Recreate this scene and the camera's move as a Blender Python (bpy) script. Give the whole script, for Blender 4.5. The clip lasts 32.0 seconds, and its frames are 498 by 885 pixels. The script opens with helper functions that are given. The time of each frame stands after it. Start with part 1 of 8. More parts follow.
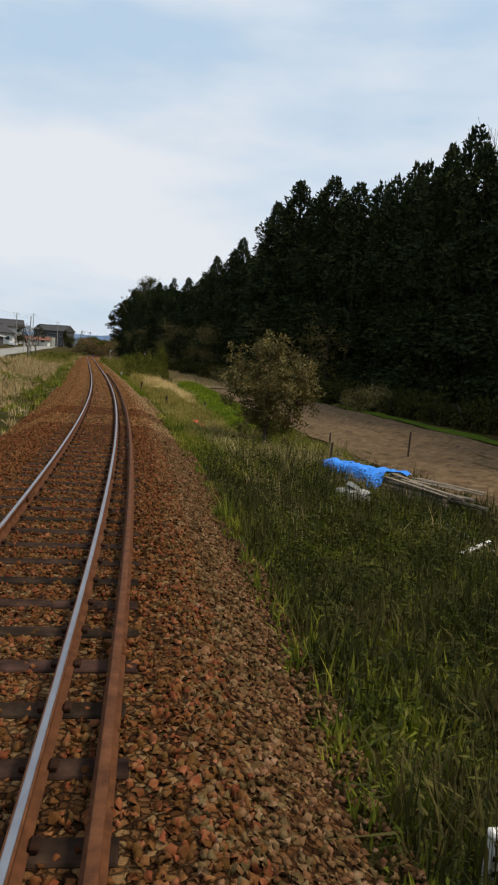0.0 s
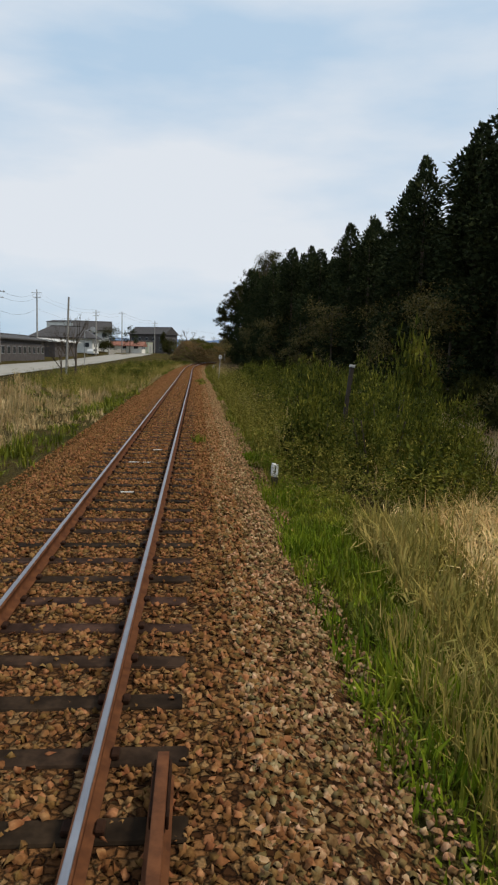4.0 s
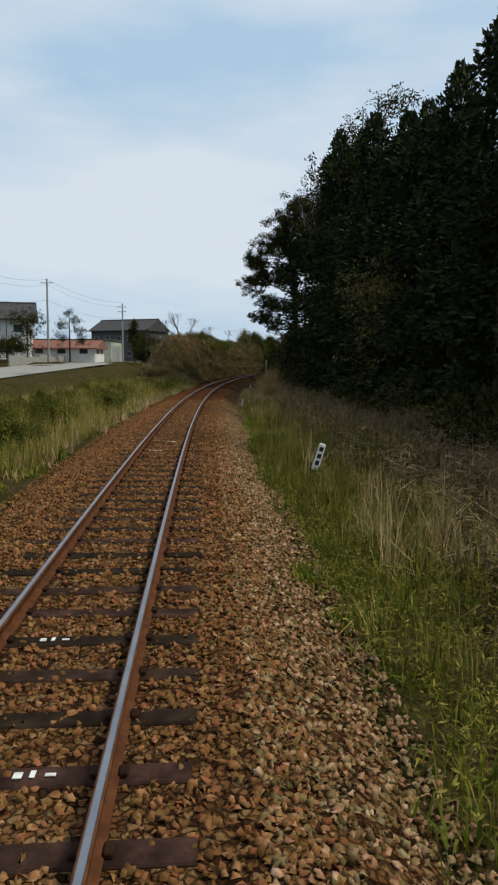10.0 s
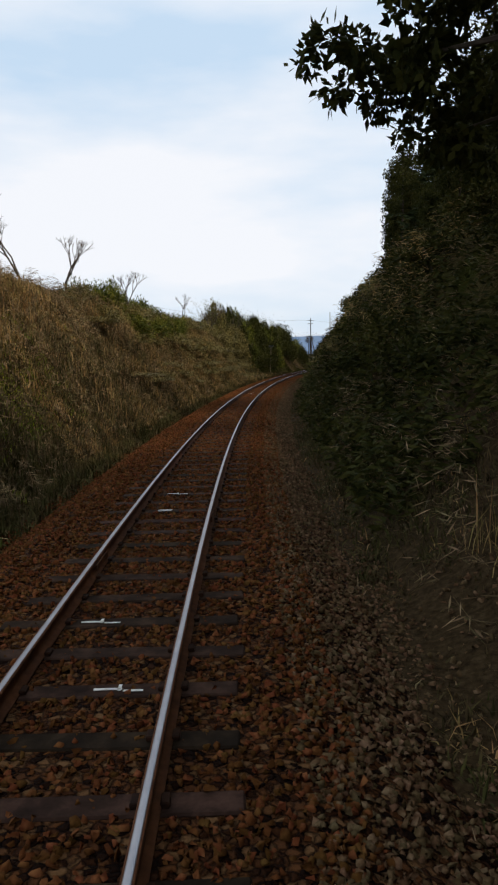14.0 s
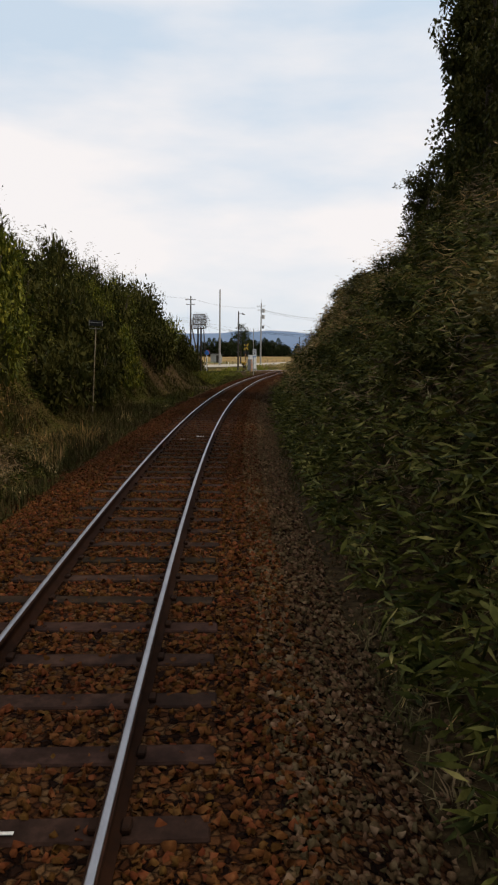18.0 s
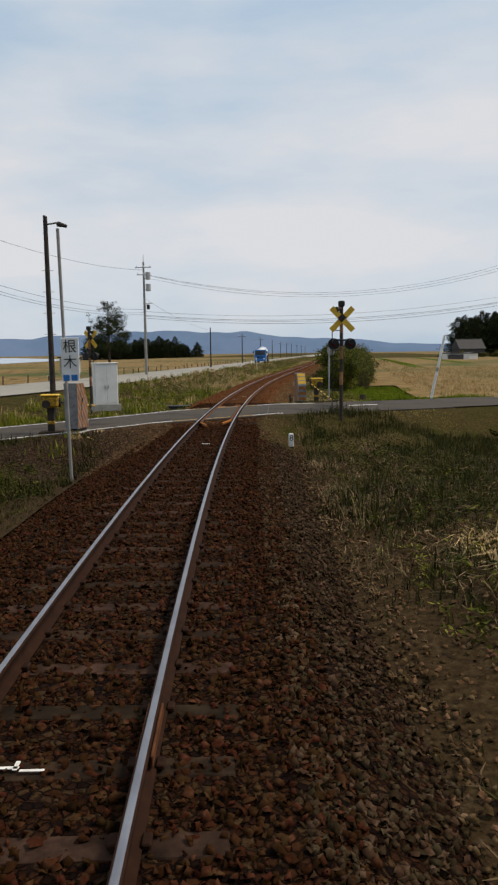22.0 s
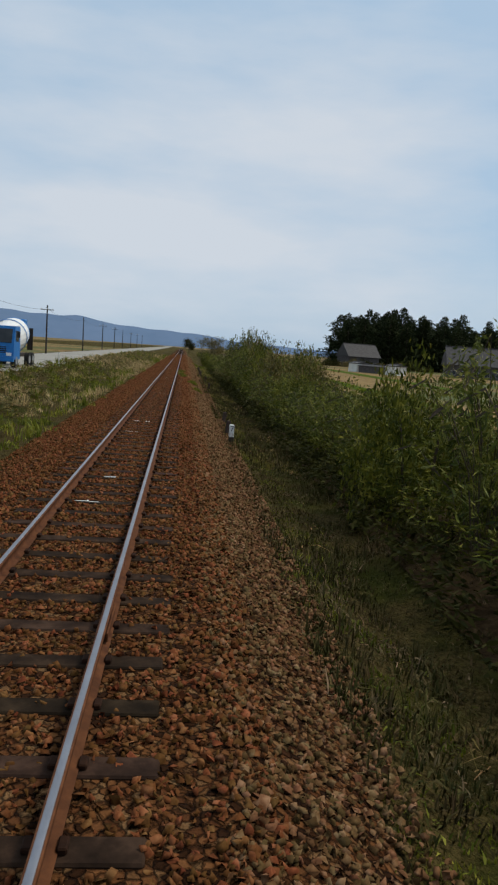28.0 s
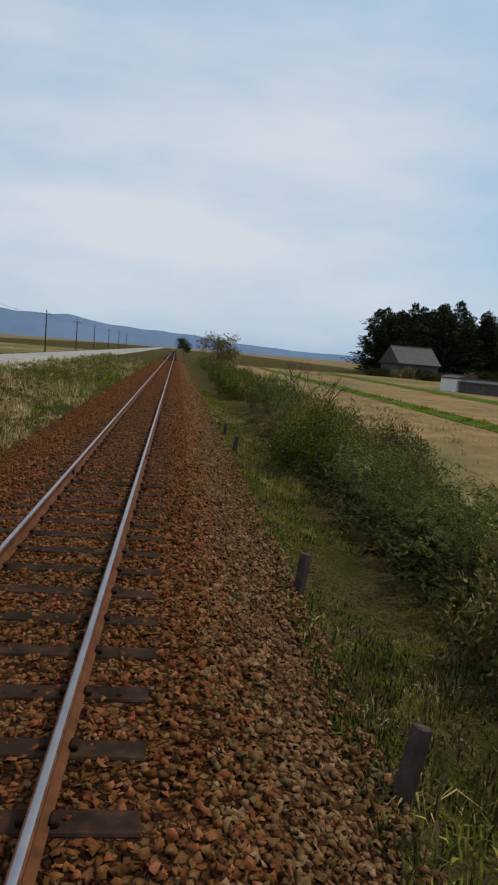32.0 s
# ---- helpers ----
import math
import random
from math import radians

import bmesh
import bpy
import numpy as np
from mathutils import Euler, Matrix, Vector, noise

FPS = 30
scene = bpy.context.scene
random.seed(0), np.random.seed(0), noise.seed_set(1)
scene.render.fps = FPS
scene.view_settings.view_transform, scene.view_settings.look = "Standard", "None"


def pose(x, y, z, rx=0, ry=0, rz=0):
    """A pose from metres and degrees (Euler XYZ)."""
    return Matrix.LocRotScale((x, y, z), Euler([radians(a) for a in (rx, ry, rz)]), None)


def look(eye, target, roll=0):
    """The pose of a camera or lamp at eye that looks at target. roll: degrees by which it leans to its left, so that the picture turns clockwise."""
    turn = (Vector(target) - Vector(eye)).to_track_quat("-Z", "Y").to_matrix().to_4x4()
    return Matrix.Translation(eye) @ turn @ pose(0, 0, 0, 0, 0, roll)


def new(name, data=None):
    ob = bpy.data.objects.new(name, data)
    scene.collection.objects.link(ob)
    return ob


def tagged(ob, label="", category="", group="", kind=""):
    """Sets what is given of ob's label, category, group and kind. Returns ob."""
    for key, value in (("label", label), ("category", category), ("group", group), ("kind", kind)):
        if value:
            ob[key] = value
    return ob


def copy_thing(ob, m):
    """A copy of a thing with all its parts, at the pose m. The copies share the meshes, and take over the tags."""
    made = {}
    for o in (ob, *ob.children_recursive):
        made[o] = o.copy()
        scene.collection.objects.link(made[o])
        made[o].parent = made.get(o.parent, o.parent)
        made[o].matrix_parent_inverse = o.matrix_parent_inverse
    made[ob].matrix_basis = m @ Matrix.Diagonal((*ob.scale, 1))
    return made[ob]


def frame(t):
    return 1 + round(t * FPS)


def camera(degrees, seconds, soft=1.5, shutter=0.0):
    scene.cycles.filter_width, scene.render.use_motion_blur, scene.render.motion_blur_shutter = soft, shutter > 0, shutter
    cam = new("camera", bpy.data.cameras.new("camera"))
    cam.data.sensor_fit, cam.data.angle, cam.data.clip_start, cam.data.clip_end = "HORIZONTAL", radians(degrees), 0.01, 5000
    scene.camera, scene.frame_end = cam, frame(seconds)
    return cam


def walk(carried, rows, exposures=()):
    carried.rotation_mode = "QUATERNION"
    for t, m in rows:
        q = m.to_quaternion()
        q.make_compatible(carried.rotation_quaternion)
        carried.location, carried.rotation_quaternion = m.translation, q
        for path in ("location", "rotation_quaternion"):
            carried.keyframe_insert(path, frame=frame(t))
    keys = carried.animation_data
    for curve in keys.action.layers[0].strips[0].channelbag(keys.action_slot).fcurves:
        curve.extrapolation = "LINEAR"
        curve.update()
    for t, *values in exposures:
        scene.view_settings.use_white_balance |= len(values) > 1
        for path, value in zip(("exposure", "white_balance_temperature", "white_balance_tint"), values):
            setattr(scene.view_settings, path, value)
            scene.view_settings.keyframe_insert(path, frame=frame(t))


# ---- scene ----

# ---- the line of the track: curvature (1/km, left positive) every 20 m from 20 m before the start ----
KAPPA = [4.21, 3.14, 2.06, 1.05, 0.31, -0.01, -0.01, 0.11, 0.06, -0.37, -1.11, -1.86, -2.19, -2.36, -2.41, -2.42, -2.44, -2.42, -2.39, -2.42, -2.68, -2.56, -1.54, -0.09, 0.01, -0.0, 0.01]
STEP = 0.5
S_AXIS = np.arange(-120, 1500.1, STEP)
_kap = np.interp(S_AXIS, -20 + 20 * np.arange(len(KAPPA)), KAPPA) / 1000
_kap[S_AXIS < -20] = KAPPA[0] / 1000
_th = np.concatenate([[0], np.cumsum((_kap[1:] + _kap[:-1]) / 2 * STEP)])
_th -= np.interp(0, S_AXIS, _th)
_px = np.concatenate([[0], np.cumsum(-(np.sin(_th[1:]) + np.sin(_th[:-1])) / 2 * STEP)])
_py = np.concatenate([[0], np.cumsum((np.cos(_th[1:]) + np.cos(_th[:-1])) / 2 * STEP)])
_px -= np.interp(0, S_AXIS, _px)
_py -= np.interp(0, S_AXIS, _py)


def heading(s):
    return np.interp(s, S_AXIS, _th)


def along(s, l):
    """World x and y of the place s metres along the track and l metres to its right (arrays welcome)."""
    h = heading(s)
    return np.interp(s, S_AXIS, _px) + l * np.cos(h), np.interp(s, S_AXIS, _py) + l * np.sin(h)


def spot(s, l, z=0.0, turn=0.0, lean=0.0, tip=0.0):
    """Pose at (s, l): local x to the right of the track, y along it, z up; turn in degrees."""
    x, y = along(s, l)
    return pose(float(x), float(y), z, 0, 0, math.degrees(float(heading(s))) + turn) @ pose(0, 0, 0, lean, tip, 0)


# ---- camera: seconds, metres along the track, yaw to the track, pitch, roll ----
RIDE = [
    (0, 0.00, -6.99, -6.58, -4.05),
    (1, 16.12, -5.86, -6.91, -3.93),
    (2, 32.25, -4.76, -6.90, -2.69),
    (3, 48.40, -4.39, -6.85, -3.35),
    (4, 64.57, -4.00, -6.95, -1.52),
    (4.5, 72.67, -5.29, -7.00, -2.17),
    (6.5, 105.15, -4.96, -6.81, -1.80),
    (7, 113.29, -4.11, -6.65, -1.46),
    (8, 129.61, -4.27, -6.79, -1.14),
    (9, 145.97, -3.68, -6.61, -0.24),
    (10, 162.34, -3.83, -6.52, -0.44),
    (11, 178.74, -1.78, -6.56, 0.40),
    (12, 195.16, -2.63, -6.41, 0.23),
    (13, 211.58, -2.44, -6.72, 0.86),
    (14, 228.00, -1.22, -6.90, 1.43),
    (14.5, 236.20, -2.18, -6.87, 0.12),
    (16.5, 269.01, -2.12, -6.95, -0.18),
    (17, 277.21, -0.10, -6.89, 0.41),
    (18, 293.59, -2.62, -7.12, -0.71),
    (19, 309.96, -2.35, -6.74, 0.23),
    (20, 326.31, -0.65, -7.08, 0.60),
    (21, 342.67, -2.28, -7.16, 0.37),
    (22, 359.03, -1.70, -7.12, 0.72),
    (23, 375.40, -2.56, -7.12, -0.22),
    (24, 391.79, -2.25, -7.22, -0.92),
    (25, 408.18, -2.48, -7.34, -1.97),
    (26, 424.59, -4.63, -7.06, -2.19),
    (28.5, 465.69, -5.46, -7.18, -4.51),
    (29, 473.91, -6.16, -6.90, -4.74),
    (30, 490.37, -5.18, -7.17, -4.81),
    (31, 506.82, -5.66, -7.20, -4.86),
    (32, 523.27, -5.61, -7.11, -4.59),
]
EYE_RIGHT, EYE_UP = 1.078, 2.161
cam = camera(38.04, 32.0, soft=2.3)
PATH = []
for t, s, yaw, pit, rol in RIDE:
    ex, ey = along(s, EYE_RIGHT)
    PATH.append((t, pose(float(ex), float(ey), EYE_UP, 90 + pit, rol, math.degrees(float(heading(s))) + yaw)))
walk(cam, PATH, [(0, 0.05, 6750, 10), (4, 0.0, 6650, 9), (9, -0.1, 6350, 5), (13, 0.15, 6700, 11), (14.5, 0.28, 7000, 12), (18, 0.22, 7500, 15), (20, 0.03, 7450, 15), (21, -0.1, 7300, 14), (22, -0.12, 7000, 12), (26, -0.25, 6400, 8), (32, -0.2, 6450, 9)])


# ---- world, sun ----
world = bpy.data.worlds.new("world")
scene.world = world
world.use_nodes = True
wt = world.node_tree
wt.nodes.clear()
w_out = wt.nodes.new("ShaderNodeOutputWorld")
w_bg = wt.nodes.new("ShaderNodeBackground")
w_sky = wt.nodes.new("ShaderNodeTexSky")
w_sky.sky_type, w_sky.sun_disc = "NISHITA", False
SUN_EL, SUN_AZ = 53, 98
w_sky.sun_elevation, w_sky.sun_rotation = radians(SUN_EL), radians(SUN_AZ)
w_sky.air_density, w_sky.dust_density = 1.0, 2.0
w_co = wt.nodes.new("ShaderNodeTexCoord")
w_map = wt.nodes.new("ShaderNodeMapping")
w_map.inputs["Scale"].default_value = (1.0, 1.0, 3.6)
w_noise = wt.nodes.new("ShaderNodeTexNoise")
w_noise.inputs["Scale"].default_value, w_noise.inputs["Detail"].default_value = 1.7, 7
w_noise.inputs["Roughness"].default_value = 0.5
w_ramp = wt.nodes.new("ShaderNodeValToRGB")
w_ramp.color_ramp.elements[0].position, w_ramp.color_ramp.elements[0].color = 0.42, (0.04, 0.04, 0.04, 1)
w_ramp.color_ramp.elements[1].position, w_ramp.color_ramp.elements[1].color = 0.62, (0.92, 0.92, 0.92, 1)
w_haze = wt.nodes.new("ShaderNodeMix")
w_haze.data_type = "RGBA"
w_haze.inputs["Factor"].default_value = 0.82
w_haze.inputs["B"].default_value = (4.35, 5.9, 7.6, 1)      # thin bright haze
w_mix = wt.nodes.new("ShaderNodeMix")
w_mix.data_type = "RGBA"
w_mix.inputs["B"].default_value = (6.55, 6.95, 7.6, 1)      # lit cloud veil
wt.links.new(w_co.outputs["Generated"], w_map.inputs["Vector"])
wt.links.new(w_map.outputs[0], w_noise.inputs["Vector"])
wt.links.new(w_noise.outputs[0], w_ramp.inputs[0])
wt.links.new(w_ramp.outputs[0], w_mix.inputs["Factor"])
wt.links.new(w_sky.outputs[0], w_haze.inputs["A"])
wt.links.new(w_haze.outputs["Result"], w_mix.inputs["A"])
# the veil is brightest overhead, as under thin overcast
w_sep = wt.nodes.new("ShaderNodeSeparateXYZ")
w_up = wt.nodes.new("ShaderNodeMapRange")
w_up.interpolation_type = "SMOOTHSTEP"
w_up.inputs["From Min"].default_value, w_up.inputs["From Max"].default_value = 0.35, 1.0
w_up.inputs["To Min"].default_value, w_up.inputs["To Max"].default_value = 1.0, 1.2
w_gain = wt.nodes.new("ShaderNodeVectorMath")
w_gain.operation = "SCALE"
wt.links.new(w_co.outputs["Generated"], w_sep.inputs[0])
wt.links.new(w_sep.outputs["Z"], w_up.inputs["Value"])
wt.links.new(w_mix.outputs["Result"], w_gain.inputs[0])
wt.links.new(w_up.outputs[0], w_gain.inputs["Scale"])
wt.links.new(w_gain.outputs[0], w_bg.inputs[0])
w_bg.inputs[1].default_value = 0.115
wt.links.new(w_bg.outputs[0], w_out.inputs[0])

sun = new("sun", bpy.data.lights.new("sun", "SUN"))
sun.data.energy, sun.data.angle, sun.data.color = 3.2, radians(10), (1.0, 0.91, 0.77)
_az = radians(SUN_AZ)
sun.matrix_world = look((0, 0, 0), (-math.sin(_az) * math.cos(radians(SUN_EL)), -math.cos(_az) * math.cos(radians(SUN_EL)), -math.sin(radians(SUN_EL))))


# ---- materials ----
def material(name, colors, scale=4.0, rough=0.8, bump=0.0, bump_scale=None, metal=0.0, detail=6, island=0.0, second=None, obj=0.0, translucent=0.0, spec=0.12, stretch=None):
    """Noise between colours at two scales; island / obj: brightness spread per loose piece / per object."""
    m = bpy.data.materials.new(name)
    m.use_nodes = True
    nt = m.node_tree
    bs = nt.nodes["Principled BSDF"]
    geo = nt.nodes.new("ShaderNodeNewGeometry")
    vec = geo.outputs["Position"]
    if stretch:
        mp = nt.nodes.new("ShaderNodeMapping")
        mp.inputs["Scale"].default_value = stretch
        nt.links.new(vec, mp.inputs["Vector"])
        vec = mp.outputs[0]
    n1 = nt.nodes.new("ShaderNodeTexNoise")
    n1.inputs["Scale"].default_value, n1.inputs["Detail"].default_value, n1.inputs["Roughness"].default_value = scale, detail, 0.62
    nt.links.new(vec, n1.inputs["Vector"])
    ramp = nt.nodes.new("ShaderNodeValToRGB")
    el = ramp.color_ramp.elements
    while len(el) < len(colors):
        el.new(0.5)
    for i, c in enumerate(colors):
        el[i].position = 0.3 + 0.4 * i / max(1, len(colors) - 1)
        el[i].color = (*c, 1)
    nt.links.new(n1.outputs[0], ramp.inputs[0])
    col = ramp.outputs[0]
    if second:                                   # large-scale patches of another colour
        n2 = nt.nodes.new("ShaderNodeTexNoise")
        n2.inputs["Scale"].default_value, n2.inputs["Detail"].default_value = second[1], 4
        nt.links.new(geo.outputs["Position"], n2.inputs["Vector"])
        r2 = nt.nodes.new("ShaderNodeValToRGB")
        r2.color_ramp.elements[0].position, r2.color_ramp.elements[1].position = second[2], second[2] + 0.14
        nt.links.new(n2.outputs[0], r2.inputs[0])
        mx = nt.nodes.new("ShaderNodeMix")
        mx.data_type = "RGBA"
        mx.inputs["B"].default_value = (*second[0], 1)
        nt.links.new(r2.outputs[0], mx.inputs["Factor"])
        nt.links.new(col, mx.inputs["A"])
        col = mx.outputs["Result"]
    if island or obj:
        hs = nt.nodes.new("ShaderNodeHueSaturation")
        nt.links.new(col, hs.inputs["Color"])
        src = geo.outputs["Random Per Island"]
        if obj:
            oi = nt.nodes.new("ShaderNodeObjectInfo")
            src = oi.outputs["Random"]
        spread = island or obj
        mr = nt.nodes.new("ShaderNodeMapRange")
        mr.inputs["To Min"].default_value, mr.inputs["To Max"].default_value = 1 - spread, 1 + spread
        nt.links.new(src, mr.inputs["Value"])
        nt.links.new(mr.outputs[0], hs.inputs["Value"])
        mr2 = nt.nodes.new("ShaderNodeMapRange")
        mr2.inputs["To Min"].default_value, mr2.inputs["To Max"].default_value = 0.5 + 0.05 * spread, 0.5 - 0.05 * spread
        nt.links.new(src, mr2.inputs["Value"])
        nt.links.new(mr2.outputs[0], hs.inputs["Hue"])
        col = hs.outputs[0]
    nt.links.new(col, bs.inputs["Base Color"])
    bs.inputs["Roughness"].default_value, bs.inputs["Metallic"].default_value = rough, metal
    bs.inputs["Specular IOR Level"].default_value = spec
    if bump:
        n3 = nt.nodes.new("ShaderNodeTexNoise")
        n3.inputs["Scale"].default_value, n3.inputs["Detail"].default_value = bump_scale or scale * 6, 5
        nt.links.new(vec, n3.inputs["Vector"])
        bp = nt.nodes.new("ShaderNodeBump")
        bp.inputs["Strength"].default_value, bp.inputs["Distance"].default_value = min(1, bump * 10), bump
        nt.links.new(n3.outputs[0], bp.inputs["Height"])
        nt.links.new(bp.outputs[0], bs.inputs["Normal"])
    if translucent:
        tr = nt.nodes.new("ShaderNodeBsdfTranslucent")
        nt.links.new(col, tr.inputs["Color"])
        ms = nt.nodes.new("ShaderNodeMixShader")
        ms.inputs[0].default_value = translucent
        nt.links.new(bs.outputs[0], ms.inputs[1])
        nt.links.new(tr.outputs[0], ms.inputs[2])
        nt.links.new(ms.outputs[0], nt.nodes["Material Output"].inputs[0])
    return m


def stone_bed(name, colors, scale):
    """Crushed stone: each cell a stone with its own colour and tilted face, dark narrow joints."""
    m = bpy.data.materials.new(name)
    m.use_nodes = True
    nt = m.node_tree
    bs = nt.nodes["Principled BSDF"]
    geo = nt.nodes.new("ShaderNodeNewGeometry")
    warp = nt.nodes.new("ShaderNodeTexNoise")
    warp.inputs["Scale"].default_value, warp.inputs["Detail"].default_value = 30, 2
    nt.links.new(geo.outputs["Position"], warp.inputs["Vector"])
    wsc = nt.nodes.new("ShaderNodeVectorMath")
    wsc.operation = "SCALE"
    wsc.inputs["Scale"].default_value = 0.03
    nt.links.new(warp.outputs["Color"], wsc.inputs[0])
    wad = nt.nodes.new("ShaderNodeVectorMath")
    wad.operation = "ADD"
    nt.links.new(geo.outputs["Position"], wad.inputs[0])
    nt.links.new(wsc.outputs[0], wad.inputs[1])
    vo = nt.nodes.new("ShaderNodeTexVoronoi")
    vo.inputs["Scale"].default_value = scale
    nt.links.new(wad.outputs[0], vo.inputs["Vector"])
    ve = nt.nodes.new("ShaderNodeTexVoronoi")
    ve.feature = "DISTANCE_TO_EDGE"
    ve.inputs["Scale"].default_value = scale
    nt.links.new(wad.outputs[0], ve.inputs["Vector"])
    sep = nt.nodes.new("ShaderNodeSeparateColor")
    nt.links.new(vo.outputs["Color"], sep.inputs[0])
    ramp = nt.nodes.new("ShaderNodeValToRGB")
    el = ramp.color_ramp.elements
    while len(el) < len(colors):
        el.new(0.5)
    for i, c in enumerate(colors):
        el[i].position = 0.12 + 0.76 * i / (len(colors) - 1)
        el[i].color = (*c, 1)
    nt.links.new(sep.outputs[0], ramp.inputs[0])
    grain = nt.nodes.new("ShaderNodeTexNoise")
    grain.inputs["Scale"].default_value, grain.inputs["Detail"].default_value = 90, 4
    nt.links.new(geo.outputs["Position"], grain.inputs["Vector"])
    gr = nt.nodes.new("ShaderNodeMapRange")
    gr.inputs["To Min"].default_value, gr.inputs["To Max"].default_value = 0.55, 1.45
    nt.links.new(grain.outputs[0], gr.inputs["Value"])
    joint = nt.nodes.new("ShaderNodeMapRange")
    joint.inputs["From Min"].default_value, joint.inputs["From Max"].default_value = 0.02, 0.16
    joint.inputs["To Min"].default_value, joint.inputs["To Max"].default_value = 0.4, 1.0
    nt.links.new(ve.outputs["Distance"], joint.inputs["Value"])
    both = nt.nodes.new("ShaderNodeMath")
    both.operation = "MULTIPLY"
    nt.links.new(gr.outputs[0], both.inputs[0])
    nt.links.new(joint.outputs[0], both.inputs[1])
    hs = nt.nodes.new("ShaderNodeHueSaturation")
    nt.links.new(ramp.outputs[0], hs.inputs["Color"])
    nt.links.new(both.outputs[0], hs.inputs["Value"])
    nt.links.new(hs.outputs[0], bs.inputs["Base Color"])
    # each stone's face leans its own way
    cen = nt.nodes.new("ShaderNodeVectorMath")
    cen.operation = "SUBTRACT"
    nt.links.new(wad.outputs[0], cen.inputs[0])
    nt.links.new(vo.outputs["Position"], cen.inputs[1])
    way = nt.nodes.new("ShaderNodeVectorMath")
    way.operation = "SUBTRACT"
    way.inputs[1].default_value = (0.5, 0.5, 0.5)
    nt.links.new(vo.outputs["Color"], way.inputs[0])
    dot = nt.nodes.new("ShaderNodeVectorMath")
    dot.operation = "DOT_PRODUCT"
    nt.links.new(cen.outputs[0], dot.inputs[0])
    nt.links.new(way.outputs[0], dot.inputs[1])
    rim = nt.nodes.new("ShaderNodeMapRange")
    rim.inputs["From Max"].default_value, rim.inputs["To Max"].default_value = 0.2, 0.02
    nt.links.new(ve.outputs["Distance"], rim.inputs["Value"])
    hgt = nt.nodes.new("ShaderNodeMath")
    hgt.operation = "MULTIPLY_ADD"
    hgt.inputs[1].default_value = 1.1
    nt.links.new(dot.outputs["Value"], hgt.inputs[0])
    nt.links.new(rim.outputs[0], hgt.inputs[2])
    bp = nt.nodes.new("ShaderNodeBump")
    bp.inputs["Strength"].default_value, bp.inputs["Distance"].default_value = 1, 1.0
    nt.links.new(hgt.outputs[0], bp.inputs["Height"])
    nt.links.new(bp.outputs[0], bs.inputs["Normal"])
    bs.inputs["Roughness"].default_value = 0.95
    bs.inputs["Specular IOR Level"].default_value = 0.05
    return m


M = {}
RUSTY = [(0.03, 0.013, 0.005), (0.085, 0.037, 0.014), (0.15, 0.07, 0.026), (0.1, 0.046, 0.017), (0.22, 0.125, 0.052)]
M["ballast"] = stone_bed("rusty crushed stone", RUSTY, 17)
# darker, redder stone for the bed through the cutting
DARK_RED = [(0.012, 0.0045, 0.002), (0.045, 0.016, 0.006), (0.085, 0.033, 0.012), (0.055, 0.02, 0.007), (0.12, 0.06, 0.025)]
M["ballast_dark_red"] = stone_bed("dark red-brown crushed stone", DARK_RED, 17)
M["stone_rust"] = material("rust stained stone", [(0.07, 0.028, 0.01), (0.165, 0.077, 0.028), (0.28, 0.16, 0.066)], 9, 0.95, island=0.32, spec=0.05)
M["stone_dark_red"] = material("dark red-brown stone", [(0.042, 0.0135, 0.0045), (0.088, 0.031, 0.0095), (0.15, 0.067, 0.022)], 9, 0.9, island=0.34, spec=0.03)
# darkest stone colour, laid on the last stretch before the crossing
M["stone_darkest"] = material("very dark brown stone", [(0.013, 0.0046, 0.0018), (0.031, 0.0115, 0.0044), (0.062, 0.031, 0.014)], 9, 0.9, island=0.4, spec=0.03)
M["ballast_darkest"] = stone_bed("very dark brown crushed stone", [(0.006, 0.0022, 0.001), (0.019, 0.007, 0.003), (0.034, 0.0135, 0.0055), (0.024, 0.009, 0.0036), (0.05, 0.027, 0.012)], 17)
M["ballast_red"] = stone_bed("red-brown crushed stone", [(0.02, 0.008, 0.003), (0.066, 0.025, 0.009), (0.12, 0.05, 0.018), (0.08, 0.032, 0.011), (0.17, 0.09, 0.038)], 17)
M["stone_red"] = material("red-brown stone", [(0.046, 0.015, 0.0045), (0.112, 0.041, 0.0125), (0.2, 0.096, 0.036)], 9, 0.9, island=0.36, spec=0.08)
M["stone_red_grey"] = material("brown and grey stone", [(0.042, 0.018, 0.007), (0.11, 0.058, 0.023), (0.2, 0.13, 0.066)], 9, 0.9, island=0.4, spec=0.08)
M["stone_darkest_grey"] = material("very dark grey-brown stone", [(0.014, 0.008, 0.004), (0.036, 0.022, 0.0115), (0.085, 0.06, 0.036)], 9, 0.9, island=0.42, spec=0.03)
M["stone_dark"] = material("dark brown stone", [(0.024, 0.008, 0.003), (0.055, 0.0205, 0.0068), (0.1, 0.046, 0.0175)], 9, 0.9, island=0.38, spec=0.03)
M["stone_dark_grey"] = material("dark brown-grey stone", [(0.035, 0.018, 0.008), (0.085, 0.05, 0.024), (0.16, 0.11, 0.06)], 9, 0.9, island=0.36, spec=0.03)
M["stone_grey"] = material("grey brown stone", [(0.08, 0.042, 0.017), (0.19, 0.115, 0.05), (0.35, 0.265, 0.15)], 9, 0.95, island=0.55, spec=0.05)
M["straw"] = material("bleached flattened straw", [(0.4, 0.27, 0.1), (0.56, 0.41, 0.17), (0.72, 0.57, 0.29)], 0.9, 0.8, island=0.4, translucent=0.2, spec=0.2)
